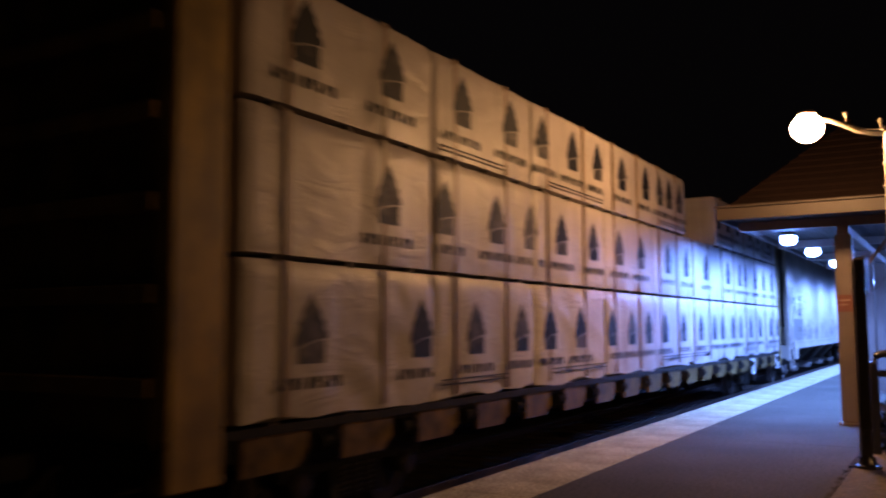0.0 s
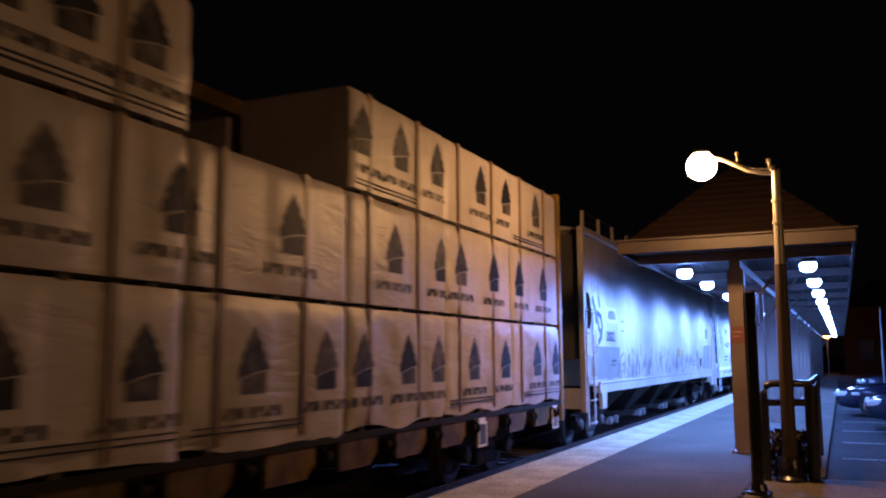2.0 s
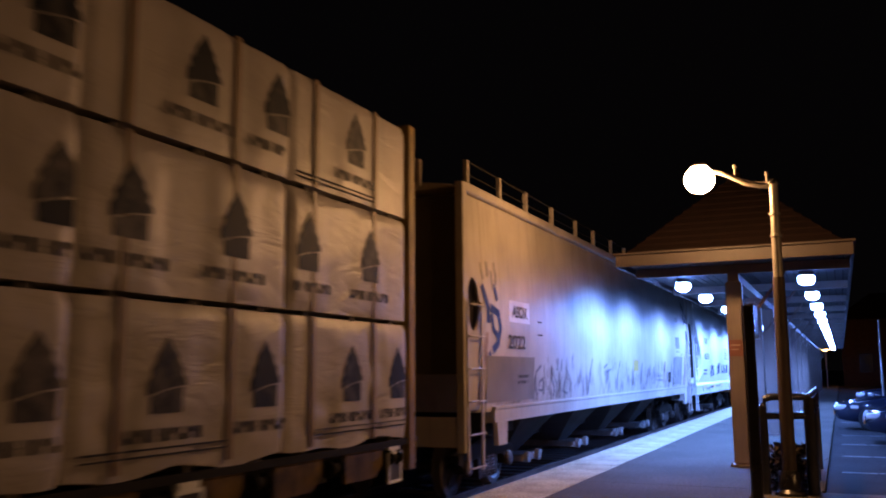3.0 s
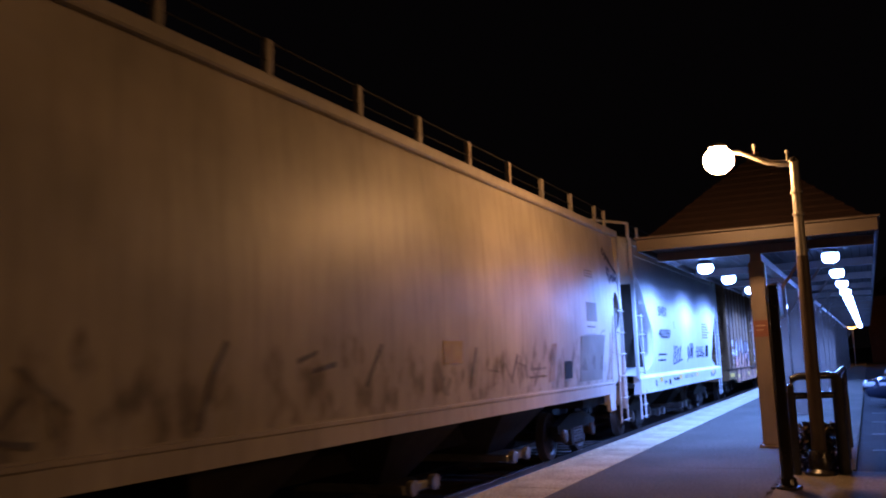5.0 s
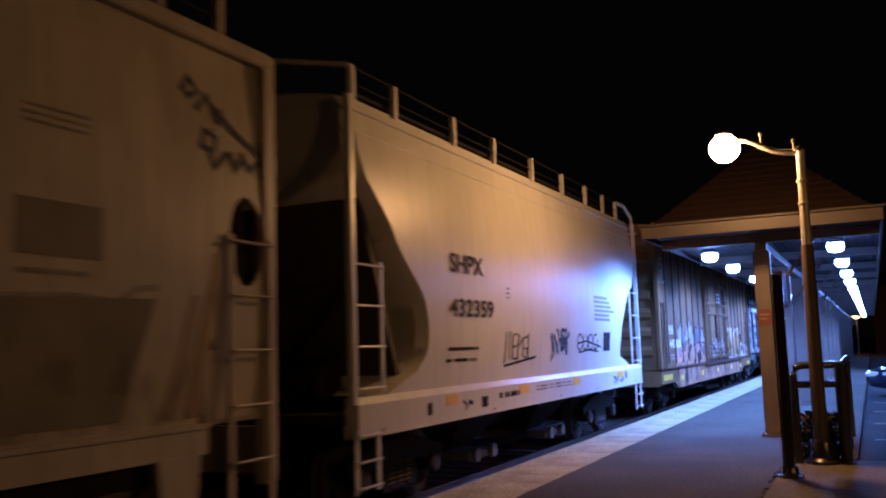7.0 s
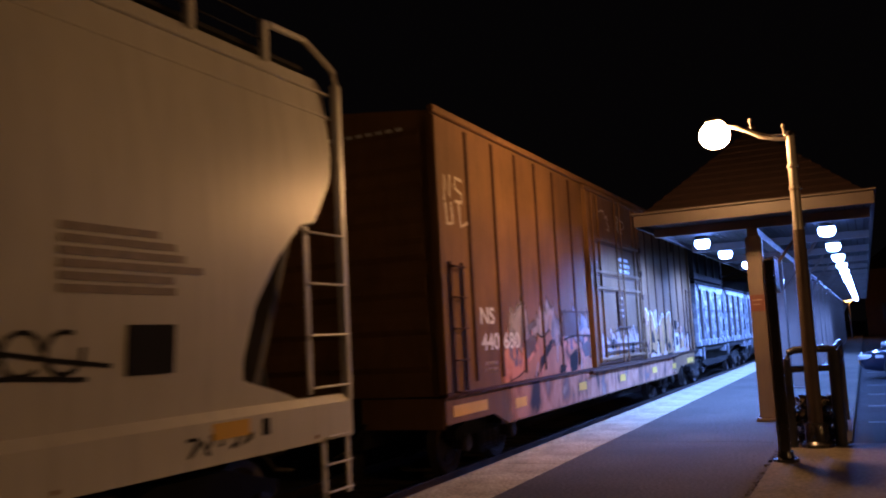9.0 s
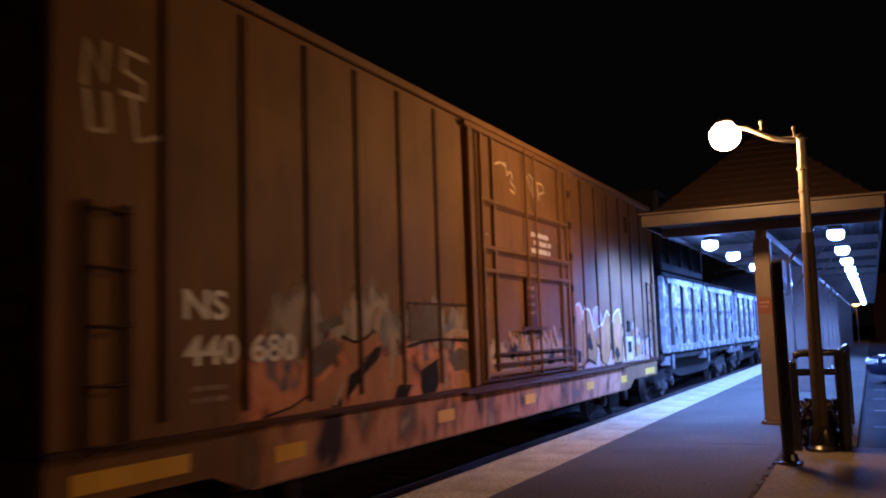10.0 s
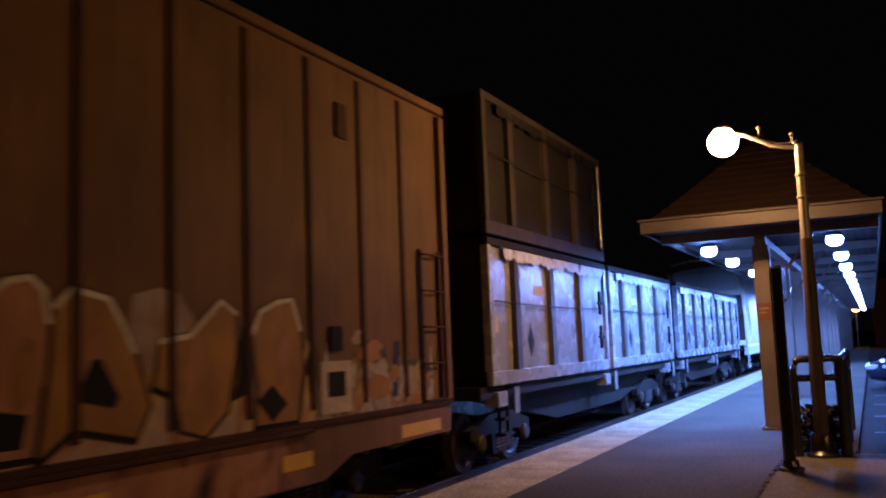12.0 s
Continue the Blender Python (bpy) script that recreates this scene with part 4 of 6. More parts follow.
# ---- lumber car and its load
TIERS = ((0.93, 2.18), (2.225, 3.42), (3.465, 4.575))
ENDS = [4.90, 7.70, 10.18, 12.78, 15.20, 17.50, 20.00, 22.46, 24.98, 27.45]
PRINTS = (
    (5.7, 7.43, 8.57, 9.75, 10.62, 11.69, 13.0, 13.94, 14.85, 15.81, 17.06, 18.38, 19.55, 20.3, 21.35, 22.2, 23.39, 24.63, 26.15, 27.18),
    (6.84, 7.9, 9.1, 10.05, 11.05, 12.25, 13.4, 14.5, 16.1, 17.4, 18.94, 21.02, 22.3, 22.95, 24.18, 25.3, 26.53),
    (5.6, 6.9, 8.3, 9.5, 10.45, 11.5, 12.5, 13.62, 14.87, 15.69, 16.3, 17.0, 20.25, 21.17, 22.2, 23.7, 24.75, 26.2))


def wrap_mesh(bm, length, height, depth, seed, hem, prints=()):
    """A wrapped pack: its outer face sags and creases, its hem hangs ragged."""
    ny, nz = max(8, int(length / 0.07)), max(8, int(height / 0.07))
    off = Vector((seed * 3.7, seed * 1.3, 0))
    def dent(y, z):
        p = Vector((0, y * 1.1, z * 1.6)) + off
        fold = abs(noise.noise(p + Vector((0, z * 1.3, 0)))) * 0.5 + abs(noise.noise(p * 2.7)) * 0.25
        low = max(0.0, 1 - z / (0.45 * height)) if hem else 0.0
        crease = (abs(noise.noise(Vector((seed, y * 2.2 + z * 2.6, z * 1.2))))) * 0.09 * low
        u = y * 0.55 + z * (1.4 if seed % 2 else -1.4)
        sharp = max(0.0, 1 - abs(noise.noise(Vector((seed * 1.9, u * 1.8, y * 0.35)))) * 4.5)
        patch = max(0.0, noise.noise(Vector((seed * 0.7, y * 0.6, z * 0.9))) + (0.30 if hem else 0.05))
        flat = 0.0
        for q in prints:
            away = max(abs(y - q) - 0.24, abs(z - 0.58) - 0.46, 0.0)
            flat = max(flat, 1 - min(1.0, away / 0.14))
        return 0.004 * flat + (1 - flat) * (0.016 * fold + crease * 0.8 + 0.022 * (1 - sharp * min(1.0, patch * 1.8)))
    rows = []
    for i in range(nz + 1):
        z = height * i / nz
        row = []
        for j in range(ny + 1):
            y = length * j / ny
            edge = min(y, length - y)
            rnd = 0.03 * (1 - min(1.0, edge / 0.05)) ** 2 + 0.03 * (1 - min(1.0, (height - z) / 0.05)) ** 2
            zz = z
            if i == 0 and hem:
                zz = -0.03 + 0.09 * noise.noise(Vector((seed * 2.1, y * 1.4, 3.0)))
            row.append(bm.verts.new((depth - rnd - dent(y, z), y, zz)))
        rows.append(row)
    for i in range(nz):
        for j in range(ny):
            bm.faces.new((rows[i][j], rows[i][j + 1], rows[i + 1][j + 1], rows[i + 1][j]))
    back = [[bm.verts.new((0, y, z)) for y in (0, length)] for z in (0.0, height)]
    bm.faces.new((back[0][0], back[0][1], back[1][1], back[1][0]))
    bm.faces.new([back[1][0], back[1][1]] + rows[nz][::-1])
    bm.faces.new([back[0][1], back[0][0]] + rows[0])
    bm.faces.new([back[0][0], back[1][0]] + [rows[i][0] for i in range(nz, -1, -1)])
    bm.faces.new([back[1][1], back[0][1]] + [rows[i][-1] for i in range(nz + 1)])


def tree_mark(bm, x, y, z, cut, piece):
    """The maker's mark as a plain tiered shape with one slanted slit, over a row of blocks; cut off at the pack's ends."""
    lo, hi = cut
    def clip(pts):
        return [(min(max(a, lo), hi), b) for a, b in pts]
    shapes = ([(-0.17, -0.03), (0.17, -0.03), (0.175, 0.165), (0.06, 0.154), (-0.06, 0.129), (-0.175, 0.097)],
              [(-0.215, 0.10), (-0.06, 0.137), (0.06, 0.162), (0.215, 0.18), (0.205, 0.23), (0.165, 0.26), (0.175, 0.31), (0.12, 0.36), (0.115, 0.41), (0.06, 0.46), (0.0, 0.55),
               (-0.055, 0.47), (-0.11, 0.41), (-0.12, 0.36), (-0.175, 0.30), (-0.165, 0.25), (-0.21, 0.20)])
    for s in shapes[piece:piece + 1]:
        pts = clip([(y + a, z + b) for a, b in s])
        if max(p[0] for p in pts) - min(p[0] for p in pts) > 0.03:
            plate(bm, x, pts, 0.003)
    for k in range(9 if piece == 2 else 0):
        a = y - 0.43 + 0.096 * k
        b = a + 0.06
        if a > lo and b < hi:
            plate(bm, x, rect(a, a + 0.022, z - 0.235, z - 0.135), 0.003)
            plate(bm, x, rect(a + 0.025, b, z - 0.235 + 0.05 * (k % 2), z - 0.19 + 0.05 * (k % 3 > 0)), 0.003)


def build_lumber():
    first, last = 4.2, 27.75
    car = rolling("lumber_car", "yellow centre-beam flat wagon loaded with wrapped lumber", "freight wagon", (first + last) / 2)
    tbox("deck", M_UNDER, car, (-1.45, 1.45, first, last, 0.62, 0.80), label="dark steel deck")
    tbox("centre_sill", M_UNDER, car, (-0.25, 0.25, first, last, 0.28, 0.62))
    # side sill with stake pockets
    for s in (1, -1):
        bm = bmesh.new()
        box(bm, min(s * 1.45, s * 1.52), max(s * 1.45, s * 1.52), first, last, 0.80, 0.87)
        tpart("side_sill", bm, M_UNDER, car)
    y, k = first + 0.75, 0
    while y < last - 0.8:
        bm = bmesh.new()
        prism(bm, [(y, 0.50), (y + 0.62, 0.50), (y + 0.78, 0.62), (y + 0.78, 0.80), (y, 0.80)], 1.452, 1.50, "x")
        tpart("sill_plate", bm, M_SILLYELLOW, car, "grimy yellow sill plate")
        bm = bmesh.new()
        lathe(bm, [(0.075, -0.10), (0.09, -0.10), (0.09, -0.085), (0.05, -0.08), (0.05, 0.08), (0.09, 0.085), (0.09, 0.10), (0.075, 0.10)], pose(1.50, y + 1.0, 0.68, 90, 0, 0), 12)
        tpart("winch", bm, M_UNDER, car)
        y += 1.245
    # white placard frames hanging from the sill
    for y in (23.55, 27.0):
        bm = bmesh.new()
        for b in ((1.505, 1.53, y, y + 0.32, 0.40, 0.43), (1.505, 1.53, y, y + 0.32, 0.71, 0.74), (1.505, 1.53, y, y + 0.03, 0.43, 0.71), (1.505, 1.53, y + 0.29, y + 0.32, 0.43, 0.71), (1.46, 1.52, y + 0.04, y + 0.28, 0.74, 0.80)):
            box(bm, *b)
        tpart("placard_frame", bm, M_WHITE, car, "white placard frame")
        tbox("placard", M_SIGN, car, (1.508, 1.515, y + 0.03, y + 0.29, 0.43, 0.71))
    # end bulkheads with corner posts and ribs
    for y0, y1, way in ((first, 4.72, -1), (27.50, 27.66, 1)):
        bm = bmesh.new()
        box(bm, -1.46, 1.46, y0 + 0.12, y1 - 0.12 if way < 0 else y1 - 0.05, 0.80, 4.62)
        tpart("bulkhead", bm, M_YELLOW, car, "yellow end bulkhead")
        for s in (-1, 1):
            bm = bmesh.new()
            chamfered(bm, min(s * 1.36, s * 1.54), max(s * 1.36, s * 1.54), y0, y1, 0.50, 4.66, r=0.015)
            tpart("corner_post", bm, M_YELLOW, car, "yellow corner post")
        for q in range(6):
            z = 1.15 + 0.66 * q
            ya = y0 - 0.02 if way < 0 else y1 - 0.05
            bm = bmesh.new()
            chamfered(bm, -1.34, 1.34, ya, ya + 0.13, z, z + 0.14, r=0.01)
            tpart("rib", bm, M_YELLOW, car)
    # centre beam
    bm = bmesh.new()
    box(bm, -0.07, 0.07, 4.7, 27.5, 4.42, 4.60)
    box(bm, -0.05, 0.05, 4.7, 27.5, 0.80, 0.92)
    tpart("top_chord", bm, M_YELLOW, car, "yellow centre beam")
    for k in range(20):
        y = 4.8 + 1.18 * k
        tbox("beam_post", M_YELLOW, car, (-0.05, 0.05, y, y + 0.12, 0.92, 4.42))
    for y in (7.0, 25.0):
        truck(car, y)
    coupler(car, first, -1)
    coupler(car, last, 1)
    # the packs
    seed = 0
    for t, (z0, z1) in enumerate(TIERS):
        for a, b in zip(ENDS, ENDS[1:]):
            if t == 2 and abs(a - 17.5) < 0.1:
                continue
            seed += 1
            lap = 0.008
            pack = rolling("lumber_pack", "lumber pack in creased white plastic wrap printed with dark marks", "lumber pack", a, TRACK_X + 0.09, z0, group="lumber packs on the wagon")
            pack["seed"] = seed
            L, H, D = b - a - 2 * lap, z1 - z0, SIDE - 0.09
            bm = bmesh.new()
            wrap_mesh(bm, L, H, D, seed, t == 0, [y - a - lap for y in PRINTS[t] if a - 0.15 < y < b + 0.15])
            bmesh.ops.translate(bm, vec=(0, lap, 0), verts=bm.verts[:])
            part("wrap", bm, M_WRAP, pack, smooth=True)
            for q in (0.14, 0.5, 0.86):
                bm = bmesh.new()
                box(bm, 0.02, D - 0.05, L * q - 0.05, L * q + 0.05, z0 * 0 - 0.06 if t else -0.06, 0.0)
                part("bearer", bm, M_GAP, pack)
            for q in (0.17, 0.67):
                y = L * q + 0.01 * (seed % 3)
                bm = bmesh.new()
                box(bm, D - 0.018, D + 0.003, y - 0.032, y + 0.032, 0.0, H)
                box(bm, 0.0, D, y - 0.016, y + 0.016, H - 0.002, H + 0.004)
                part("strap", bm, M_STRAP, pack, "dark steel strap")
            for y in PRINTS[t]:
                if a - 0.15 < y < b + 0.15:
                    for piece in range(3):
                        bm = bmesh.new()
                        tree_mark(bm, D + 0.001, y - a, 0.44 if t == 0 else 0.42, (0.03, L - 0.02), piece)
                        if not bm.verts:
                            continue
                        ob = part("print_bars" if piece == 2 else "print", bm, M_LOGO, pack, "faded blue-black printed mark")
                        if piece == 2:
                            ob["kind"] = "stuff"
            if t != 1 and seed % 3 != 1:
                y0, y1 = L * (0.2 if seed % 2 else 0.05), L * (0.97 if seed % 2 else 0.66)
                for z in (0.055, 0.10) if t else (0.10, 0.15):
                    solid("stripe", M_LOGO, pack, (D - 0.012, D + 0.004, y0, y1, z, z + 0.014), label="thin dark printed stripe")
            # the far row, behind the centre beam
            far = rolling("lumber_pack", "lumber pack in white plastic wrap behind the centre beam", "lumber pack", a, TRACK_X - 1.54, z0, group="lumber packs on the wagon")
            solid("wrap", M_WRAP, far, (0.0, 1.44, lap, lap + L, 0.0, H), r=0.03)
            for q in (0.14, 0.86):
                solid("bearer", M_GAP, far, (0.05, 1.4, L * q - 0.05, L * q + 0.05, -0.06, 0.0))


# ---- grey hopper
def hopper_under(car, bays, mat):
    for y in bays:
        bm = bmesh.new()
        top = [(-1.2, y - 1.05), (1.2, y - 1.05), (1.2, y + 1.05), (-1.2, y + 1.05)]
        low = [(-0.55, y - 0.35), (0.55, y - 0.35), (0.55, y + 0.35), (-0.55, y + 0.35)]
        p = [bm.verts.new((a, b, 0.92)) for a, b in top]
        q = [bm.verts.new((a, b, 0.16)) for a, b in low]
        for i in range(4):
            bm.faces.new((p[i], p[(i + 1) % 4], q[(i + 1) % 4], q[i]))
        bm.faces.new(p)
        bm.faces.new(q)
        tpart("chute", bm, mat, car)
        bm = bmesh.new()
        chamfered(bm, -0.7, 0.95, y - 0.42, y + 0.42, 0.04, 0.16, r=0.02)
        lathe(bm, [(0.10, 0), (0.10, 0.08)], pose(0.95, y - 0.3, 0.12, 0, 90, 0), 10)
        lathe(bm, [(0.10, 0), (0.10, 0.08)], pose(0.95, y + 0.3, 0.12, 0, 90, 0), 10)
        tpart("gate", bm, M_GATE, car, "worn steel outlet gate")


def roof_gear(car, y0, y1, z, mat):
    tbox("running_board", M_UNDER, car, (0.95, 1.35, y0, y1, z + 0.0, z + 0.04), (-1.35, -0.95, y0, y1, z, z + 0.04))
    n = int((y1 - y0) / 2.1)
    for k in range(n):
        y = y0 + 1.0 + k * (y1 - y0 - 2.0) / max(1, n - 1)
        bm = bmesh.new()
        chamfered(bm, -0.4, 0.4, y - 0.75, y + 0.75, z + 0.02, z + 0.16, r=0.03)
        tpart("hatch", bm, mat, car)


def build_grey_hopper():
    a, b = 29.12, 48.62
    car = rolling("covered_hopper", "weathered grey covered hopper wagon with rust streaks and scrawls", "freight wagon", (a + b) / 2)
    bm = bmesh.new()
    levels = []
    for k in range(21):
        u = k / 20
        z = 1.05 + u * 3.12
        w = 1.47 + 0.075 * math.sin(math.pi * min(1, 0.15 + u * 0.85))
        slope = max(0.0, (1.9 - z)) * 0.9
        levels.append((z, w, 29.78 + slope * 0.2, 47.95 - slope * 0.2))
    for dz, w in ((0.10, 1.42), (0.17, 1.2), (0.22, 0.8), (0.24, 0.3)):
        levels.append((4.17 + dz, w, 29.4, 48.4))
    loft(bm, levels)
    tpart("body", bm, M_GREYCAR, car, smooth=True)
    # sheet joints on the side
    for k in range(13):
        y = 30.6 + 1.34 * k
        bm = bmesh.new()
        prev = None
        for q in range(9):
            u = q / 8
            z = 1.12 + u * 3.0
            w = 1.47 + 0.075 * math.sin(math.pi * min(1, 0.15 + (z - 1.05) / 3.12 * 0.85))
            p = [bm.verts.new((w + 0.002, y - 0.012, z)), bm.verts.new((w + 0.002, y + 0.012, z)), bm.verts.new((w - 0.02, y + 0.025, z)), bm.verts.new((w - 0.02, y - 0.025, z))]
            if prev:
                for i in range(4):
                    bm.faces.new((prev[i], prev[(i + 1) % 4], p[(i + 1) % 4], p[i]))
            prev = p
        tpart("weld_seam", bm, M_GREYCAR, car)
    for s in (-1, 1):
        bm = bmesh.new()
        chamfered(bm, min(s * 1.46, s * 1.565), max(s * 1.46, s * 1.565), a + 0.05, b - 0.05, 4.15, 4.29, r=0.02)
        tpart("top_chord", bm, M_GREYCAR, car)
        bm = bmesh.new()
        prism(bm, [(s * 1.40, 0.89), (s * 1.555, 0.89), (s * 1.555, 1.07), (s * 1.57, 1.085), (s * 1.57, 1.12), (s * 1.40, 1.12)], 30.25, 47.75)
        tpart("side_sill", bm, M_GREYCAR, car)
        # end panels with an oval hand hole, and corner posts
        for y0, y1, post in ((a + 0.10, 29.96, a), (47.76, b - 0.10, b - 0.16)):
            bm = bmesh.new()
            cy, cz, ry, rz, n = (29.52 if post == a else 48.24), 2.58, 0.22, 0.38, 20
            hole = [(cy + ry * math.cos(2 * math.pi * i / n), cz + rz * math.sin(2 * math.pi * i / n)) for i in range(n)]
            rim = []
            for yy, zz in hole:
                dy, dz = yy - cy, zz - cz
                k = min((y1 - cy) / dy if dy > 1e-6 else 9e9, (y0 - cy) / dy if dy < -1e-6 else 9e9, (0.9) / dz if dz > 1e-6 else 9e9, (-0.9) / dz if dz < -1e-6 else 9e9)
                rim.append((cy + dy * k, cz + dz * k))
            for i in range(n):
                j = (i + 1) % n
                prism(bm, [hole[i], hole[j], rim[j], rim[i]], min(s * 1.50, s * 1.525), max(s * 1.50, s * 1.525), "x")
            box(bm, min(s * 1.50, s * 1.525), max(s * 1.50, s * 1.525), y0, y1, cz + 0.9, 4.15)
            box(bm, min(s * 1.50, s * 1.525), max(s * 1.50, s * 1.525), y0, y1, 1.1, cz - 0.9)
            bmesh.ops.remove_doubles(bm, verts=bm.verts[:], dist=0.0005)
            for v in bm.verts:
                out = abs(v.co.x) > 1.51
                v.co.x = s * (1.466 + 0.075 * math.sin(math.pi * min(1, 0.15 + max(0.0, v.co.z - 1.05) / 3.12 * 0.85)) - (0.0 if out else 0.025))
            tpart("end_panel", bm, M_GREYCAR, car)
            bm = bmesh.new()
            chamfered(bm, min(s * 1.44, s * 1.56), max(s * 1.44, s * 1.56), post, post + 0.16, 0.55, 4.28, r=0.012)
            tpart("corner_post", bm, M_GREYCAR, car)
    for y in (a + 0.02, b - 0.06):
        # recess shade is in the sheet's dark colour
        tbox("end_sheet", M_ENDSHADE, car, (-1.44, 1.44, y + 0.25 if y < 40 else y - 0.3, y + 0.30 if y < 40 else y - 0.25, 1.6, 4.15), label="end sheet with its shade put into the colour")
        tbox("end_sill", M_GREYCAR, car, (-1.5, 1.5, y, y + 0.06, 0.62, 1.02))
    tbox("centre_sill", M_UNDER, car, (-0.3, 0.3, a + 0.2, b - 0.2, 0.35, 0.95), (-1.35, 1.35, 30.2, 31.6, 0.70, 1.04), (-1.35, 1.35, 46.1, 47.6, 0.70, 1.04))
    for y in (30.35, 47.25):
        bm = bmesh.new()
        prism(bm, [(y, 0.56), (y + 0.36, 0.56), (y + 0.40, 0.9), (y - 0.05, 0.9)], 1.50, 1.57, "x")
        tpart("jacking_pad", bm, M_GREYCAR, car)
    hopper_under(car, (33.6, 36.9, 40.3, 43.7), M_CHUTE)
    for y0 in (29.22, 48.0):
        ladder(car, 1.57, y0, y0 + 0.52, 0.28, 2.62, 6, M_GREYCAR)
    roof_gear(car, 30, 48, 4.34, M_GREYCAR)
    handrails(car, [29.5, 30.83, 32.1, 33.59, 35.2, 36.6, 38.2, 39.6, 41.1, 42.6, 44.1, 45.7, 47.29, 47.98], 1.46, 4.26, 4.66, M_GREYCAR)
    tbox("rail_post", M_GREYCAR, car, (0.80, 0.86, 29.2, 29.27, 4.30, 4.68))
    for y in (31.2, 46.6):
        truck(car, y)
    coupler(car, a, -1)
    coupler(car, b, 1)
    x = 1.548
    def mark(name, mat, label, fn):
        bm = bmesh.new()
        fn(bm)
        conform(bm, lambda z: 1.47 + 0.075 * math.sin(math.pi * min(1, 0.15 + (z - 1.05) / 3.12 * 0.85)))
        tpart(name, bm, mat, car, label)
    mark("paint_patch", M_PATCH, "darker grey paint patch", lambda bm: plate(bm, 1.53, rect(30.0, 32.15, 1.18, 1.86), 0.008))
    mark("paint_patch", M_PATCH, "darker grey paint patch", lambda bm: plate(bm, 1.53, [(45.46, 1.2), (46.9, 1.2), (47.2, 2.06), (45.6, 2.02)], 0.01))
    mark("paint_patch", M_PATCH, "small dark square patch", lambda bm: plate(bm, x, rect(46.03, 46.7, 2.3, 2.66), 0.004))
    mark("rust_smear", M_SMEAR, "brown upright smear", lambda bm: plate(bm, x, [(43.81, 1.25), (44.07, 1.27), (44.21, 1.88), (43.96, 1.87)], 0.004))
    mark("stencil", M_GRIME, "worn stencil bars", lambda bm: (print_lines(bm, x, 46.05, 46.65, 2.18, 2.22, 1, 14, 0.9), print_lines(bm, x, 42.9, 43.7, 1.3, 1.55, 2, 15, 0.3), print_lines(bm, x, 46.08, 46.62, 3.13, 3.29, 3, 16, 0.45)))
    mark("scrawl", M_GRIME, "ragged edge of the paint patch", lambda bm: ribbon(bm, x + 0.004, [(45.9, 2.03), (46.5, 2.05), (46.85, 2.02), (47.0, 2.12), (47.2, 2.14)], 0.05))
    def scrawl(mat, label, y0, y1, z0, z1, n, w, seed):
        for k in range(n):
            mark("scrawl", mat, label, lambda bm: scribble(bm, x, y0 + (y1 - y0) * k / n, y0 + (y1 - y0) * (k + 1) / n, z0, z1, 1, w, seed + k))
    for pts, w in (([(29.86, 2.84), (29.96, 2.70), (30.06, 2.56), (30.06, 2.38)], 0.13), ([(30.34, 2.90), (30.42, 2.72)], 0.10), ([(30.2, 2.56), (30.48, 2.5), (30.56, 2.28), (30.46, 2.06), (30.28, 1.96)], 0.13),
                   ([(30.2, 2.44), (30.26, 2.26), (30.42, 2.16)], 0.11), ([(30.14, 1.9), (30.04, 1.74)], 0.08)):
        mark("scrawl", M_BLUESPRAY, "blue sprayed stroke", lambda bm: ribbon(bm, x, pts, w))
    for pts in ([(29.8, 3.18), (29.9, 2.98)], [(30.22, 3.1), (30.28, 2.86)], [(30.36, 3.24), (30.42, 3.02), (30.36, 2.9)], [(30.05, 3.22), (30.08, 3.04)]):
        mark("scrawl", M_GRIME, "faint sprayed stroke", lambda bm: ribbon(bm, x, pts, 0.06))
    for pts in ([(32.5, 1.72), (32.26, 1.62), (32.2, 1.42), (32.34, 1.26)], [(32.6, 1.5), (32.44, 1.46), (32.42, 1.32), (32.6, 1.3), (32.66, 1.52), (32.7, 1.26)],
                [(33.1, 1.7), (33.14, 1.5), (33.3, 1.34), (33.26, 1.2)], [(33.5, 1.84), (33.46, 1.66)], [(33.72, 1.82), (33.7, 1.64)], [(34.0, 1.5), (33.8, 1.28), (34.1, 1.22)],
                [(35.9, 1.86), (35.74, 1.6), (35.6, 1.2)], [(36.9, 1.7), (37.2, 1.78), (37.1, 1.6), (37.5, 1.66)], [(38.4, 1.84), (38.1, 1.44)], [(40.9, 1.8), (40.7, 1.3)], [(42.4, 1.7), (42.2, 1.4)]):
        mark("scrawl", M_FADEDSPRAY, "faded dark sprayed stroke", lambda bm: ribbon(bm, x, pts, 0.055))
    for pts in ([(47.5, 3.72), (47.58, 3.84), (47.68, 3.74), (47.56, 3.68)], [(47.66, 3.6), (47.78, 3.74), (47.86, 3.58), (47.96, 3.66), (47.9, 3.54)], [(47.84, 3.66), (48.1, 3.5), (48.42, 3.36)],
                [(47.7, 3.3), (47.74, 3.44), (47.88, 3.4), (47.84, 3.28), (47.72, 3.3)], [(47.8, 3.26), (47.84, 3.14), (48.0, 3.28)], [(48.06, 3.3), (48.1, 3.16), (48.22, 3.28)], [(48.2, 3.32), (48.3, 3.2), (48.44, 3.3), (48.46, 3.16)]):
        mark("scrawl", M_INKBLUE, "dark sprayed stroke", lambda bm: ribbon(bm, x, pts, 0.06))
    mark("label_panel", M_FADEDPANEL, "pale stencilled panel", lambda bm: plate(bm, x, rect(30.95, 31.93, 2.40, 2.74), 0.003))
    lettering("reporting_mark", "ASOX", 1.559, 31.06, 31.80, 2.47, 2.66, M_WORNINK, car)
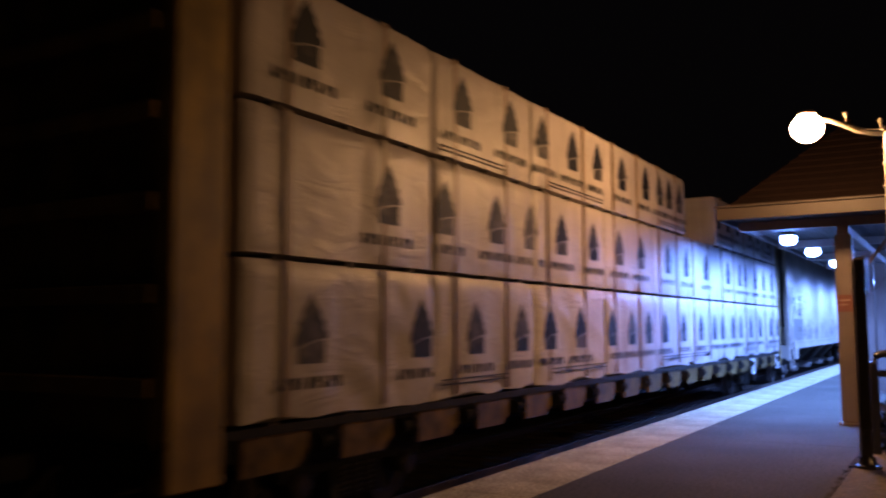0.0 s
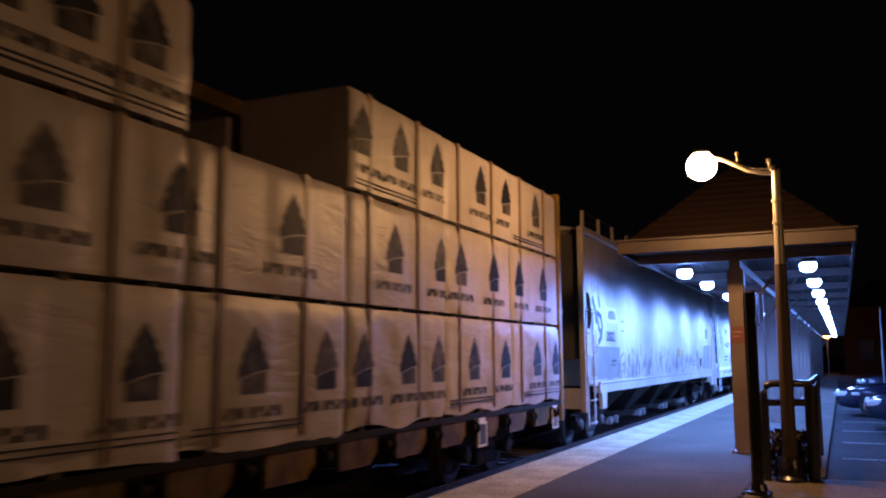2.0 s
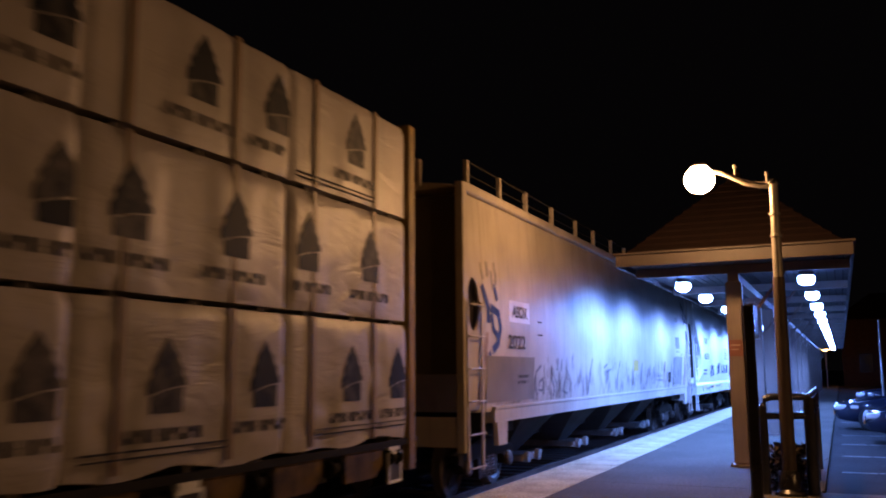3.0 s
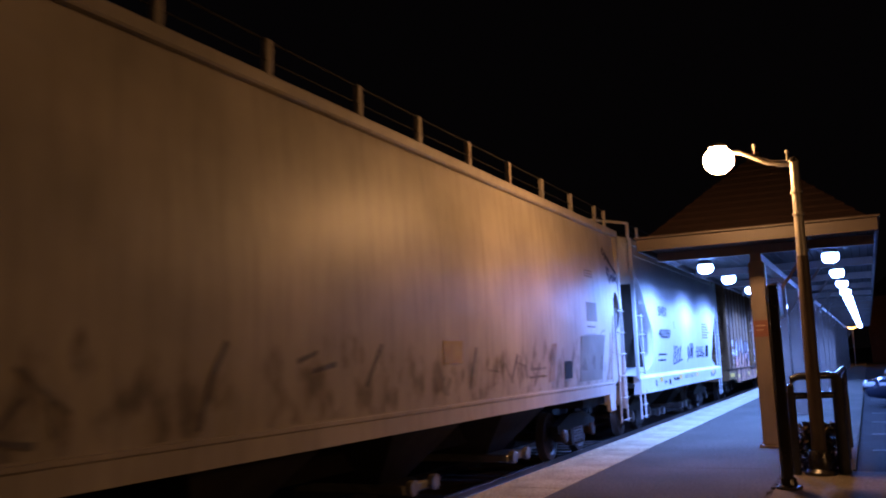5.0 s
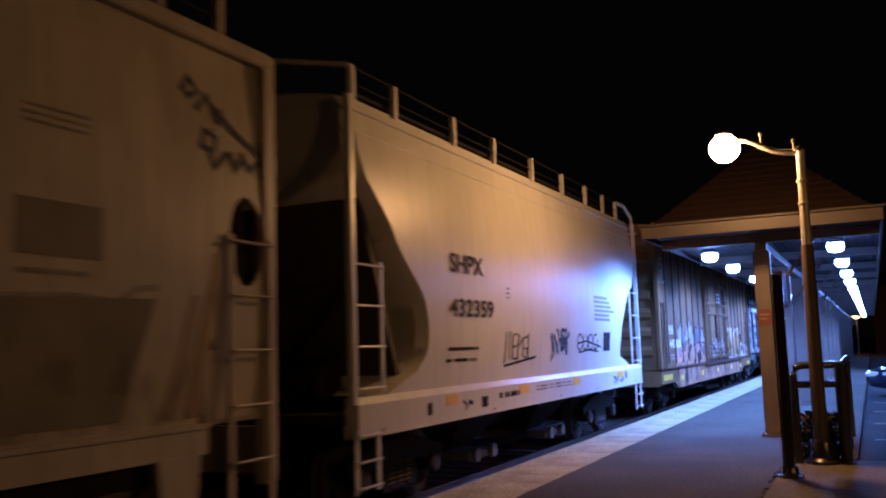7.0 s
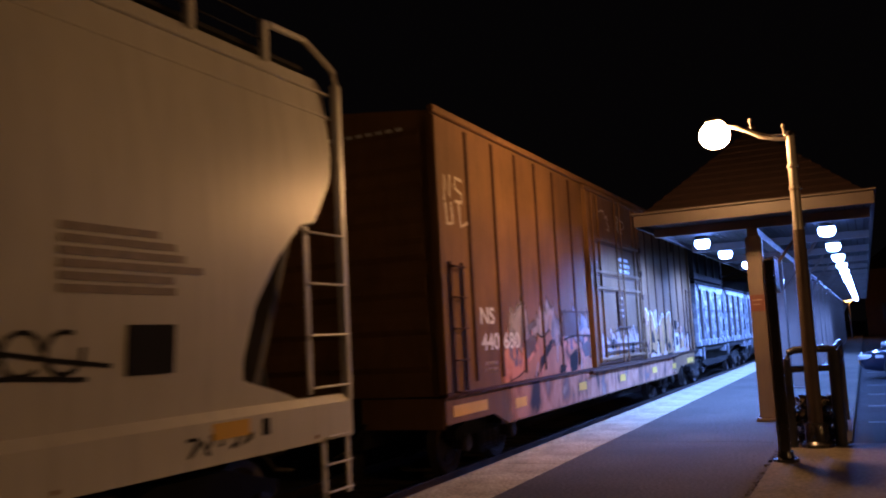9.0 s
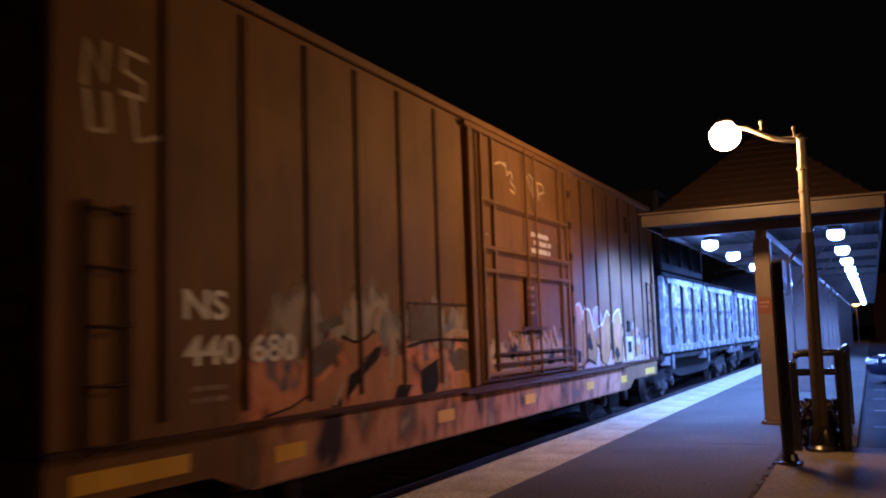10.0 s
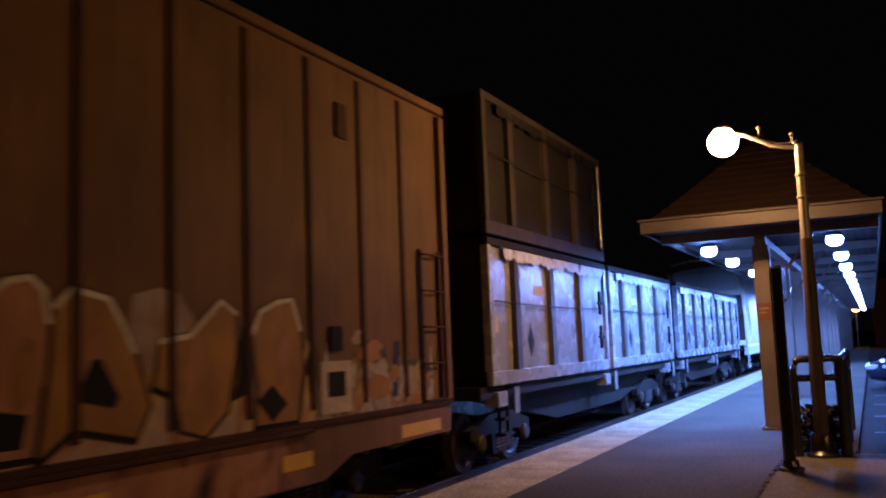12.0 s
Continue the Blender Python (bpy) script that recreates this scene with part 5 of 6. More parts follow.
    mark("stencil", M_INK, "dark stencilled print", lambda bm: (print_lines(bm, x, 31.35, 31.9, 1.42, 1.6, 2, 4, 0.6), print_lines(bm, x, 32.36, 32.62, 2.22, 2.26, 1, 5), print_lines(bm, x, 32.36, 32.62, 2.44, 2.48, 1, 6)))
    lettering("car_number", "2022", 1.557, 30.88, 31.68, 1.98, 2.20, M_WORNINK, car)
    mark("yellow_label", M_LABEL, "yellow label", lambda bm: plate(bm, x - 0.006, rect(39.9, 40.46, 1.62, 1.9), 0.006))
    mark("stencil", M_INK, "", lambda bm: print_lines(bm, x + 0.004, 39.94, 40.42, 1.66, 1.87, 3, 7, 0.4))
    mark("data_plate", M_INK, "dark data plate", lambda bm: plate(bm, x - 0.01, rect(44.62, 45.04, 1.28, 1.58), 0.012))
    mark("data_print", M_WHITE, "", lambda bm: (plate(bm, x + 0.003, rect(44.62, 45.04, 1.375, 1.39)), plate(bm, x + 0.003, rect(44.62, 45.04, 1.565, 1.58)), plate(bm, x + 0.003, rect(44.62, 45.04, 1.28, 1.295))))
    for y, z1 in ((47.55, 2.1), (47.8, 2.45), (29.95, 2.2)):
        mark("rust_smear", M_SMEAR, "rusty smear", lambda bm: plate(bm, x, [(y - 0.28, 1.17), (y - 0.12, 1.17), (y + 0.02, z1 * 0.8), (y + 0.12, z1), (y + 0.03, z1), (y - 0.12, z1 * 0.75)], 0.004))
    scrawl(M_GRIME, "faint dark stroke", 39.6, 40.1, 1.22, 1.48, 2, 0.09, 9)
    scrawl(M_GRIME, "faint dark stroke", 32.6, 34.4, 1.2, 1.75, 4, 0.04, 40)
    scrawl(M_GRIME, "faint dark stroke", 41.2, 43.4, 1.2, 1.6, 4, 0.035, 50)
    for y0, y1 in ((30.2, 36.2), (36.2, 42.2), (42.2, 47.8)):
        bm = bmesh.new()
        n = 8
        half = lambda z: 1.4775 + 0.075 * math.sin(math.pi * min(1, 0.15 + (z - 1.05) / 3.12 * 0.85))
        rows = [[bm.verts.new((half(z), y, z)) for y in (y0, y1)] for z in (1.14 + 1.3 * i / n for i in range(n + 1))]
        for p, q in zip(rows, rows[1:]):
            bm.faces.new((p[0], p[1], q[1], q[0]))
        tpart("grime_band", bm, M_SMUDGE, car, "dark smudges along the lower side")


# ---- white hopper
def build_white_hopper(a, marked):
    """A short curved-side hopper whose left end is at a."""
    o = a - 49.87
    b = 61.87 + o
    car = rolling("covered_hopper", "cream-white curved-side covered hopper wagon with dark open ends" if marked else "pale covered hopper wagon following the container wagons", "freight wagon", (a + b) / 2)
    left = [(1.16, 50.55), (1.25, 50.75), (1.39, 51.19), (1.58, 51.42), (1.75, 51.46), (2.0, 51.43), (2.25, 51.32), (2.55, 50.98), (2.8, 50.72), (2.95, 50.64), (3.3, 50.3), (3.46, 50.12), (3.74, 50.02), (4.0, 49.98), (4.2, 49.97)]
    right = [(1.16, 61.2), (1.2, 60.97), (1.3, 60.82), (1.38, 60.37), (1.54, 60.35), (2.02, 60.5), (2.44, 60.82), (2.78, 61.2), (2.82, 61.42), (3.28, 61.76), (3.6, 61.82), (4.2, 61.82)]
    zs = sorted([1.16 + 3.12 * k / 30 for k in range(31)] + [1.39, 2.78, 2.82])
    levels = []
    for z in zs:
        yl = float(np.interp(z, [p[0] for p in left], [p[1] for p in left]))
        yr = float(np.interp(z, [p[0] for p in right], [p[1] for p in right]))
        w = 1.40 + 0.155 * math.sin(math.pi * min(1.0, 0.12 + 0.88 * (z - 1.16) / 3.12)) ** 0.7
        levels.append((z, w, yl + o, yr + o))
    for dz, w in ((0.05, 1.40), (0.12, 1.15), (0.17, 0.7), (0.19, 0.3)):
        levels.append((4.28 + dz, w, 50.0 + o, 61.75 + o))
    bm = bmesh.new()
    loft(bm, levels)
    tpart("body", bm, M_WHITECAR, car, smooth=True)
    for z, w in ((3.93, 1.478), (4.18, 1.47)):
        bm = bmesh.new()
        chamfered(bm, 1.36, w, a + 0.1, b - 0.1, z, z + 0.03, r=0.008)
        chamfered(bm, -w, -1.36, a + 0.1, b - 0.1, z, z + 0.03, r=0.008)
        tpart("roof_bead", bm, M_WHITECAR, car)
    for s in (-1, 1):
        bm = bmesh.new()
        prism(bm, [(s * 1.38, 0.76), (s * 1.55, 0.76), (s * 1.55, 1.10), (s * 1.50, 1.17), (s * 1.38, 1.17)], a + 0.08, b - 0.02)
        tpart("side_sill", bm, M_WHITECAR, car)
        for y in (a, b - 0.08):
            bm = bmesh.new()
            chamfered(bm, min(s * 1.47, s * 1.55), max(s * 1.47, s * 1.55), y, y + 0.09, 1.1, 4.30, r=0.01)
            tpart("corner_post", bm, M_WHITECAR, car)
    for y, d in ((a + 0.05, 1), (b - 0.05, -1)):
        # slope sheet coloured dark to give the shade of the open end
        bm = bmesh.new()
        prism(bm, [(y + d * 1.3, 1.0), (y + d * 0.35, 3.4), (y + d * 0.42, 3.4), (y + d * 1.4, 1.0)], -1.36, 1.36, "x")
        tpart("slope_sheet", bm, M_ENDSHADE, car, "sloping end sheet darkened for shade")
        tbox("end_platform", M_UNDER, car, (-1.4, 1.4, min(y, y + d * 1.3), max(y, y + d * 1.3), 0.90, 1.0))
        bm = bmesh.new()
        lathe(bm, [(0.22, -0.35), (0.26, -0.3), (0.26, 0.3), (0.22, 0.35)], pose(0.5, y + d * 0.6, 1.32, 0, 90, 0), 14)
        tpart("air_reservoir", bm, M_UNDER, car)
    tbox("centre_sill", M_UNDER, car, (-0.3, 0.3, a + 0.1, b - 0.1, 0.35, 0.92))
    hopper_under(car, (54.3 + o, 57.5 + o), M_UNDER)
    ladder(car, 1.52, a + 0.08, a + 0.62, 1.20, 2.58, 4, M_WHITECAR)
    ladder(car, 1.52, a + 0.08, a + 0.5, 0.22, 0.85, 3, M_WHITECAR)
    ladder(car, 1.52, b - 0.68, b - 0.05, 1.20, 2.78, 4, M_WHITECAR)
    ladder(car, 1.52, b - 0.5, b - 0.08, 0.22, 0.85, 3, M_WHITECAR)
    roof_gear(car, a + 0.4, b - 0.4, 4.40, M_WHITECAR)
    handrails(car, [a + q for q in (0.26, 1.19, 2.79, 4.15, 5.75, 7.3, 8.7, 9.91, 10.91)], 1.42, 4.30, 4.68, M_WHITECAR)
    bm = bmesh.new()
    tube(bm, [(1.42, a + 0.22, 4.67), (0.6, a + 0.1, 4.82), (-0.6, a + 0.1, 4.82), (-1.42, a + 0.22, 4.67)], 0.03, 8)
    tpart("end_rail", bm, M_WHITECAR, car)
    bm = bmesh.new()
    tube(bm, [(1.42, b - 1.0, 4.67), (1.46, b - 0.5, 4.66), (1.5, b - 0.05, 4.44), (1.51, b - 0.02, 4.26)], 0.035, 8)
    tpart("end_rail", bm, M_WHITECAR, car)
    truck(car, a + 1.75)
    truck(car, b - 1.75)
    coupler(car, a, -1)
    coupler(car, b, 1)
    if not marked:
        return
    def side_x(z):
        return 1.405 + 0.155 * math.sin(math.pi * min(1.0, 0.12 + 0.88 * (z - 1.16) / 3.12)) ** 0.7
    lettering("reporting_mark", "SHPX", lambda z: side_x(z) + 0.012, 52.12, 53.16, 2.58, 2.83, M_WORNINK, car)
    lettering("car_number", "432359", lambda z: side_x(z) + 0.012, 52.1, 53.48, 2.03, 2.26, M_WORNINK, car)
    def mark(name, mat, label, fn):
        bm = bmesh.new()
        fn(bm)
        if min(v.co.z for v in bm.verts) > 1.17:
            conform(bm, lambda z: side_x(z) - 0.005)
        tpart(name, bm, mat, car, label)
    def scrawl(mat, label, y0, y1, z0, z1, n, w, seed):
        for k in range(n):
            mark("scrawl", mat, label, lambda bm: scribble(bm, 1.5, y0 + (y1 - y0) * k / n, y0 + (y1 - y0) * (k + 1.15) / n, z0, z1, 1, w, seed + k))
    mark("stencil", M_INK, "small dark stencilled print", lambda bm: (print_lines(bm, side_x(1.45) + 0.004, 52.05, 53.0, 1.42, 1.7, 2, 4, 0.35), print_lines(bm, side_x(2.3) + 0.003, 53.95, 54.12, 2.3, 2.5, 3, 8, 0.5)))
    def tag(y, w, h, mat, label):
        """A row of angular and looped sprayed strokes with a tail."""
        z = 1.42
        for pts in ([(0.0, 0.0), (0.06, 1.0), (0.16, 0.1), (0.2, 1.0)], [(0.40, 0.95), (0.28, 0.9), (0.27, 0.1), (0.4, 0.1)], [(0.28, 0.5), (0.38, 0.52)], [(0.46, 0.0), (0.48, 0.95), (0.6, 0.75), (0.48, 0.5)],
                    [(0.80, 0.85), (0.66, 0.8), (0.64, 0.2), (0.78, 0.1), (0.8, 0.45), (0.72, 0.45)], [(0.86, 0.95), (0.86, 0.1), (1.0, 0.05)], [(0.0, -0.12), (0.5, -0.02), (1.15, 0.12)]):
            mark("scrawl", mat, label, lambda bm: ribbon(bm, 1.5, [(y + u * w, z + v * h) for u, v in pts], 0.036))
    mark("data_print", M_WORNPRINT, "rows of worn brown print", lambda bm: [plate(bm, 1.5, rect(58.36, 59.3 + q, 2.49 - 0.083 * k, 2.545 - 0.083 * k)) for k, q in enumerate((-0.05, 0.12, 0.22, 0.42, 0.1, 0.12))])
    tag(53.92, 1.1, 0.42, M_INK, "black sprayed scrawl")
    loops = [[(c + 0.15 * math.cos(q), 1.68 + 0.14 * math.sin(q)) for q in (math.pi * i / 6 + turn for i in range(11))] for c, turn in ((57.45, 0.5), (57.78, 2.0), (58.1, 0.2), (58.42, 1.2))]
    for pts in loops + [[(57.3, 1.66), (57.9, 1.70), (58.3, 1.64), (58.8, 1.58)], [(57.4, 1.5), (58.0, 1.54), (58.6, 1.5)]]:
        mark("scrawl", M_INK, "black looping sprayed scrawl", lambda bm: ribbon(bm, 1.5, pts, 0.034))
    scrawl(M_INKBLUE, "dark blue sprayed scrawl", 55.9, 56.85, 1.38, 1.95, 4, 0.06, 32)
    scrawl(M_INKBLUE, "dark blue sprayed scrawl", 56.0, 56.8, 1.5, 1.8, 3, 0.07, 36)
    mark("data_plate", M_INK, "dark data plate", lambda bm: plate(bm, side_x(1.6), rect(58.95, 59.42, 1.5, 1.86), 0.012))
    mark("data_print", M_WHITE, "", lambda bm: print_lines(bm, side_x(1.6) + 0.012, 58.98, 59.4, 1.52, 1.66, 2, 2, 0.25))
    xs = 1.551
    for y, w in ((51.95, 0.32), (54.35, 0.4), (56.9, 0.36), (59.8, 0.45)):
        mark("yellow_tag", M_YELLOWTAG, "yellow tag", lambda bm: plate(bm, xs, rect(y, y + w, 0.95, 1.08)))
    mark("sill_print", M_INK, "small dark print along the sill", lambda bm: (print_lines(bm, xs, 53.6, 54.4, 0.93, 1.03, 1, 11, 0.8), print_lines(bm, xs, 55.1, 56.8, 0.95, 1.05, 2, 12, 0.4), plate(bm, xs, rect(51.45, 51.56, 0.88, 1.02)), plate(bm, xs, rect(53.0, 53.2, 0.86, 1.0)), plate(bm, xs, rect(60.42, 60.52, 0.92, 1.06)), scribble(bm, xs, 52.4, 52.75, 0.85, 1.0, 2, 0.03, 3), scribble(bm, xs, 59.5, 60.3, 0.84, 1.0, 5, 0.03, 13)))
    mark("highlight_chip", M_RUST, "rust chips on the sill", lambda bm: [plate(bm, xs, rect(y, y + 0.05, 0.8, 0.83)) for y in (50.4, 53.4, 56.2, 58.3, 61.2)])


# ---- boxcar
def build_boxcar():
    a, b = 64.08, 81.42
    car = rolling("boxcar", "red-brown steel boxcar with ribbed sides covered in graffiti", "freight wagon", (a + b) / 2)
    side = new("body")
    side.parent = car
    bm = bmesh.new()
    prism(bm, [(-1.47, 0.95), (1.47, 0.95), (1.47, 4.52), (1.42, 4.58), (0, 4.74), (-1.42, 4.58), (-1.47, 4.52)], a + 0.06, b - 0.06)
    tpart("shell", bm, M_BOXRED, car, under=side)
    for s in (-1, 1):
        bm = bmesh.new()
        chamfered(bm, min(s * 1.44, s * 1.53), max(s * 1.44, s * 1.53), a, b, 4.53, 4.63, r=0.015)
        tpart("eave_rail", bm, M_BOXRED, car, under=side)
        bm = bmesh.new()
        prism(bm, [(a + 0.02, 0.60), (65.65, 0.60), (66.15, 0.42), (78.65, 0.42), (79.15, 0.60), (b - 0.02, 0.60), (b - 0.02, 0.93), (a + 0.02, 0.93)], min(s * 1.45, s * 1.49), max(s * 1.45, s * 1.49), "x")
        tpart("side_sill", bm, M_BOXRED, car, under=side)
        bm = bmesh.new()
        box(bm, min(s * 1.46, s * 1.53), max(s * 1.46, s * 1.53), a, b, 0.935, 0.975)
        tpart("sill_flange", bm, M_BOXDARK, car, "dark sill flange", under=side)
        for y in (a, b - 0.14):
            bm = bmesh.new()
            chamfered(bm, min(s * 1.42, s * 1.53), max(s * 1.42, s * 1.53), y, y + 0.14, 0.98, 4.50, r=0.015)
            tpart("corner_post", bm, M_BOXRED, car, under=side)
    ribs = [65.15, 66.09, 67.02, 67.92, 68.84, 69.77, 75.8, 76.68, 77.58, 78.51, 79.44, 80.33]
    for y in ribs:
        for s in (-1, 1):
            bm = bmesh.new()
            prism(bm, [(s * 1.47, y - 0.045), (s * 1.492, y - 0.03), (s * 1.492, y + 0.03), (s * 1.47, y + 0.045)], 1.08, 4.47, "z")
            tpart("rib", bm, M_BOXDARK, car, "dark rusty panel joint", under=side)
    # ribbed end facing the camera, and the other end
    for y, d in ((a + 0.06, -1), (b - 0.06, 1)):
        for k in range(7):
            z = 1.25 + 0.47 * k
            bm = bmesh.new()
            prism(bm, [(y, z), (y + d * 0.06, z + 0.08), (y + d * 0.06, z + 0.2), (y, z + 0.3)], -1.30, 1.30, "x")
            tpart("end_rib", bm, M_BOXRED, car, under=side)
        bm = bmesh.new()
        for k in range(9):
            if k != 2:
                xx = -0.25 + 0.15 * k
                ya = y - 0.008 if d < 0 else y + 0.004
                box(bm, xx, xx + 0.10, ya, ya + 0.004, 4.26, 4.40)
        tpart("end_print", bm, M_WHITE, car, "worn white print bars")
        tbox("end_sill", M_BOXRED, car, (-1.45, 1.45, min(y, y + d * 0.05), max(y, y + d * 0.05), 0.55, 0.93))
    # roof
    for k in range(15):
        y = a + 0.7 + k * (b - a - 1.4) / 14
        bm = bmesh.new()
        prism(bm, [(1.40, 4.585), (0, 4.745), (-1.40, 4.585), (-1.40, 4.62), (0, 4.79), (1.40, 4.62)], y - 0.05, y + 0.05)
        tpart("roof_rib", bm, M_BOXRED, car)
    # door
    door = new("door")
    door.parent = car
    def dbox(name, mat, *boxes, label="", r=0.0):
        tbox(name, mat, car, *boxes, label=label, r=r, under=door)
    for y in (70.62, 74.86):
        dbox("door_post", M_BOXRED, (1.46, 1.56, y, y + 0.13, 0.98, 4.49), r=0.012)
    # dark strip drawn in for the shade between post and door panel
    dbox("jamb_shadow", M_BOXDARK, (1.471, 1.50, 70.76, 70.92, 0.98, 4.49), label="dark strip for the shade beside the door")
    dbox("panel", M_BOXRED, (1.471, 1.515, 70.94, 74.80, 1.02, 4.44))
    for z in (3.50, 2.84, 2.52, 1.10):
        bm = bmesh.new()
        prism(bm, [(1.515, z - 0.05), (1.56, z - 0.015), (1.56, z + 0.02), (1.515, z + 0.05)], 71.0, 74.75)
        tpart("rail", bm, M_BOXRED, car, under=door)
        # shade under each rail, put in as a thin dark strip
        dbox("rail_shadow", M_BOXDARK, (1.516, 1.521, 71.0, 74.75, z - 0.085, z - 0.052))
    for y in (71.02, 71.42, 74.32, 74.68):
        dbox("stile", M_BOXRED, (1.515, 1.555, y, y + 0.07, 1.05, 4.42))
        # the same painted shade along each stile
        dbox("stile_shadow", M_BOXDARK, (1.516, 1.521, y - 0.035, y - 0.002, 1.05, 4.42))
    for y in (72.66, 73.08):
        bm = bmesh.new()
        tube(bm, [(1.575, y, 1.0), (1.575, y, 4.46)], 0.02, 8)
        tpart("lock_bar", bm, M_BOXRED, car, under=door)
    dbox("gear_plate", M_BOXDARK, (1.516, 1.57, 72.55, 72.98, 1.75, 2.48), label="dark door gear plate")
    dbox("lever", M_BOXDARK, (1.575, 1.60, 72.3, 73.35, 1.70, 1.745))
    for z in (1.36, 1.22):
        dbox("grab_bar", M_BOXDARK, (1.54, 1.57, 71.3, 74.6, z, z + 0.03))
    for k in range(6):
        dbox("hinge", M_BOXDARK, (1.53, 1.58, 74.80, 74.88, 1.25 + 0.55 * k, 1.37 + 0.55 * k))
    dbox("lower_track", M_BOXDARK, (1.46, 1.57, 70.3, 78.4, 0.885, 0.932), r=0.01)
    dbox("upper_track", M_BOXRED, (1.50, 1.57, 70.5, 75.1, 4.42, 4.495), r=0.01)
    tbox("centre_sill", M_UNDER, car, (-0.3, 0.3, a, b, 0.30, 0.95), (-1.3, 1.3, 66.3, 67.2, 0.4, 0.94), (-1.3, 1.3, 77.6, 78.4, 0.4, 0.94))
    bm = bmesh.new()
    lathe(bm, [(0.15, -0.5), (0.2, -0.45), (0.2, 0.45), (0.15, 0.5)], pose(0.9, 72.0, 0.5, 90, 0, 0), 14)
    tpart("air_reservoir", bm, M_UNDER, car)
    ladder(car, 1.50, 64.42, 64.78, 0.92, 2.64, 5, M_BOXDARK)
    ladder(car, 1.50, 80.72, 81.2, 0.94, 2.77, 5, M_BOXDARK)
    tbox("vent_slot", M_BOXDARK, car, (1.471, 1.50, 79.0, 79.18, 3.78, 4.14), label="dark slot in the side")
    tbox("panel_joint", M_BOXDARK, car, (1.471, 1.482, 69.0, 70.6, 2.02, 2.05), (1.471, 1.482, 68.95, 68.99, 1.6, 2.05))
    for y in (66.4, 79.0):
        truck(car, y if y < 70 else 78.95)
    coupler(car, a, -1)
    coupler(car, b, 1)
    # painted marks
    X = 1.472
    lettering("reporting_mark", "NS", X + 0.003, 65.36, 65.86, 1.83, 2.07, M_WHITE, car)
    lettering("car_number", "440", X + 0.003, 65.36, 66.0, 1.47, 1.71, M_WHITE, car)
    lettering("car_number", "680", X + 0.003, 66.17, 66.81, 1.47, 1.71, M_WHITE, car)
    def mark(name, mat, label, fn):
        bm = bmesh.new()
        fn(bm)
        tpart(name, bm, mat, car, label)
    mark("stencil", M_PINKGREY, "small worn stencil", lambda bm: (print_lines(bm, X, 65.45, 65.9, 1.16, 1.34, 2, 5, 0.5), print_lines(bm, 1.517, 71.05, 71.3, 3.0, 3.06, 1, 6)))
    mark("door_print", M_WHITE, "three white printed lines on the door", lambda bm: print_lines(bm, 1.518, 72.98, 73.9, 2.88, 3.26, 3, 14, 0.62))
    mark("gear_print", M_PINKGREY, "", lambda bm: print_lines(bm, 1.571, 72.62, 72.9, 1.9, 2.4, 4, 3, 0.4))
    mark("worn_emblem", M_CHALK, "worn white emblem", lambda bm: [ribbon(bm, X, p, 0.045) for p in (
        [(64.4, 3.45), (64.42, 3.76), (64.58, 3.5), (64.6, 3.78)], [(64.96, 3.76), (64.76, 3.78), (64.75, 3.63), (64.95, 3.58), (64.94, 3.46), (64.74, 3.46)],
        [(64.42, 3.40), (64.46, 3.13), (64.58, 3.15)], [(64.6, 3.42), (64.63, 3.16)], [(64.84, 3.42), (64.88, 3.13), (65.1, 3.2)])])
    mark("chalk_scrawl", M_CHALK, "pale chalk scrawl", lambda bm: [ribbon(bm, 1.518, p, 0.028) for p in (
        [(71.62, 4.08), (71.8, 4.14), (72.0, 4.12)], [(72.0, 4.16), (72.06, 3.98), (72.2, 4.06), (72.28, 3.98), (72.2, 3.9), (72.36, 3.84), (72.34, 3.74), (72.18, 3.78)],
        [(72.92, 4.1), (73.05, 3.86)], [(73.0, 4.14), (73.2, 4.08)], [(73.1, 4.1), (73.16, 3.8)], [(73.36, 4.06), (73.4, 3.78)], [(73.36, 4.06), (73.6, 4.06), (73.66, 3.94), (73.44, 3.88)])])
    # graffiti: salmon and blue piece, then an ochre piece in pale outline
    rng = random.Random(9)
    def piece(name, mat, label, x, pts):
        bm = bmesh.new()
        plate(bm, x, pts, 0.0018)
        tpart(name, bm, mat, car, label)
    piece("graffiti_cloud", M_MURAL_GREY, "grey-blue sprayed cloud", X - 0.0012, rect(66.3, 70.6, 1.0, 2.45))
    piece("graffiti_fill", M_MURAL, "salmon, blue and black sprayed piece", X + 0.001, rect(65.9, 70.6, 0.985, 2.2))
    piece("graffiti_fill", M_MURAL_OCHRE, "ochre and grey sprayed ground", X - 0.001, rect(74.98, 78.7, 0.985, 2.3))
    piece("graffiti_fill", M_MURAL_SILL, "sprayed paint along the sill", 1.4905, rect(65.8, 78.6, 0.44, 0.925))
    piece("graffiti_fill", M_MURAL_DOOR, "faint sprayed paint on the door", 1.5155, rect(71.0, 74.7, 1.03, 2.1))
    piece("graffiti_fill", M_MURAL_DOOR, "faint sprayed paint beside the ladder", X, rect(78.5, 81.1, 0.985, 1.9))
    def blob(y, z, ry, rz, lean=0.0, n=14):
        """A rounded, uneven patch of spray."""
        return [(y + ry * math.cos(a) * rng.uniform(0.82, 1.12) + lean * math.sin(a), max(0.99, z + rz * math.sin(a) * rng.uniform(0.86, 1.1))) for a in (2 * math.pi * i / n for i in range(n))]
    def shard(y, z, ry, rz, lean=0.0, n=8):
        """A ragged, angular gap between letters."""
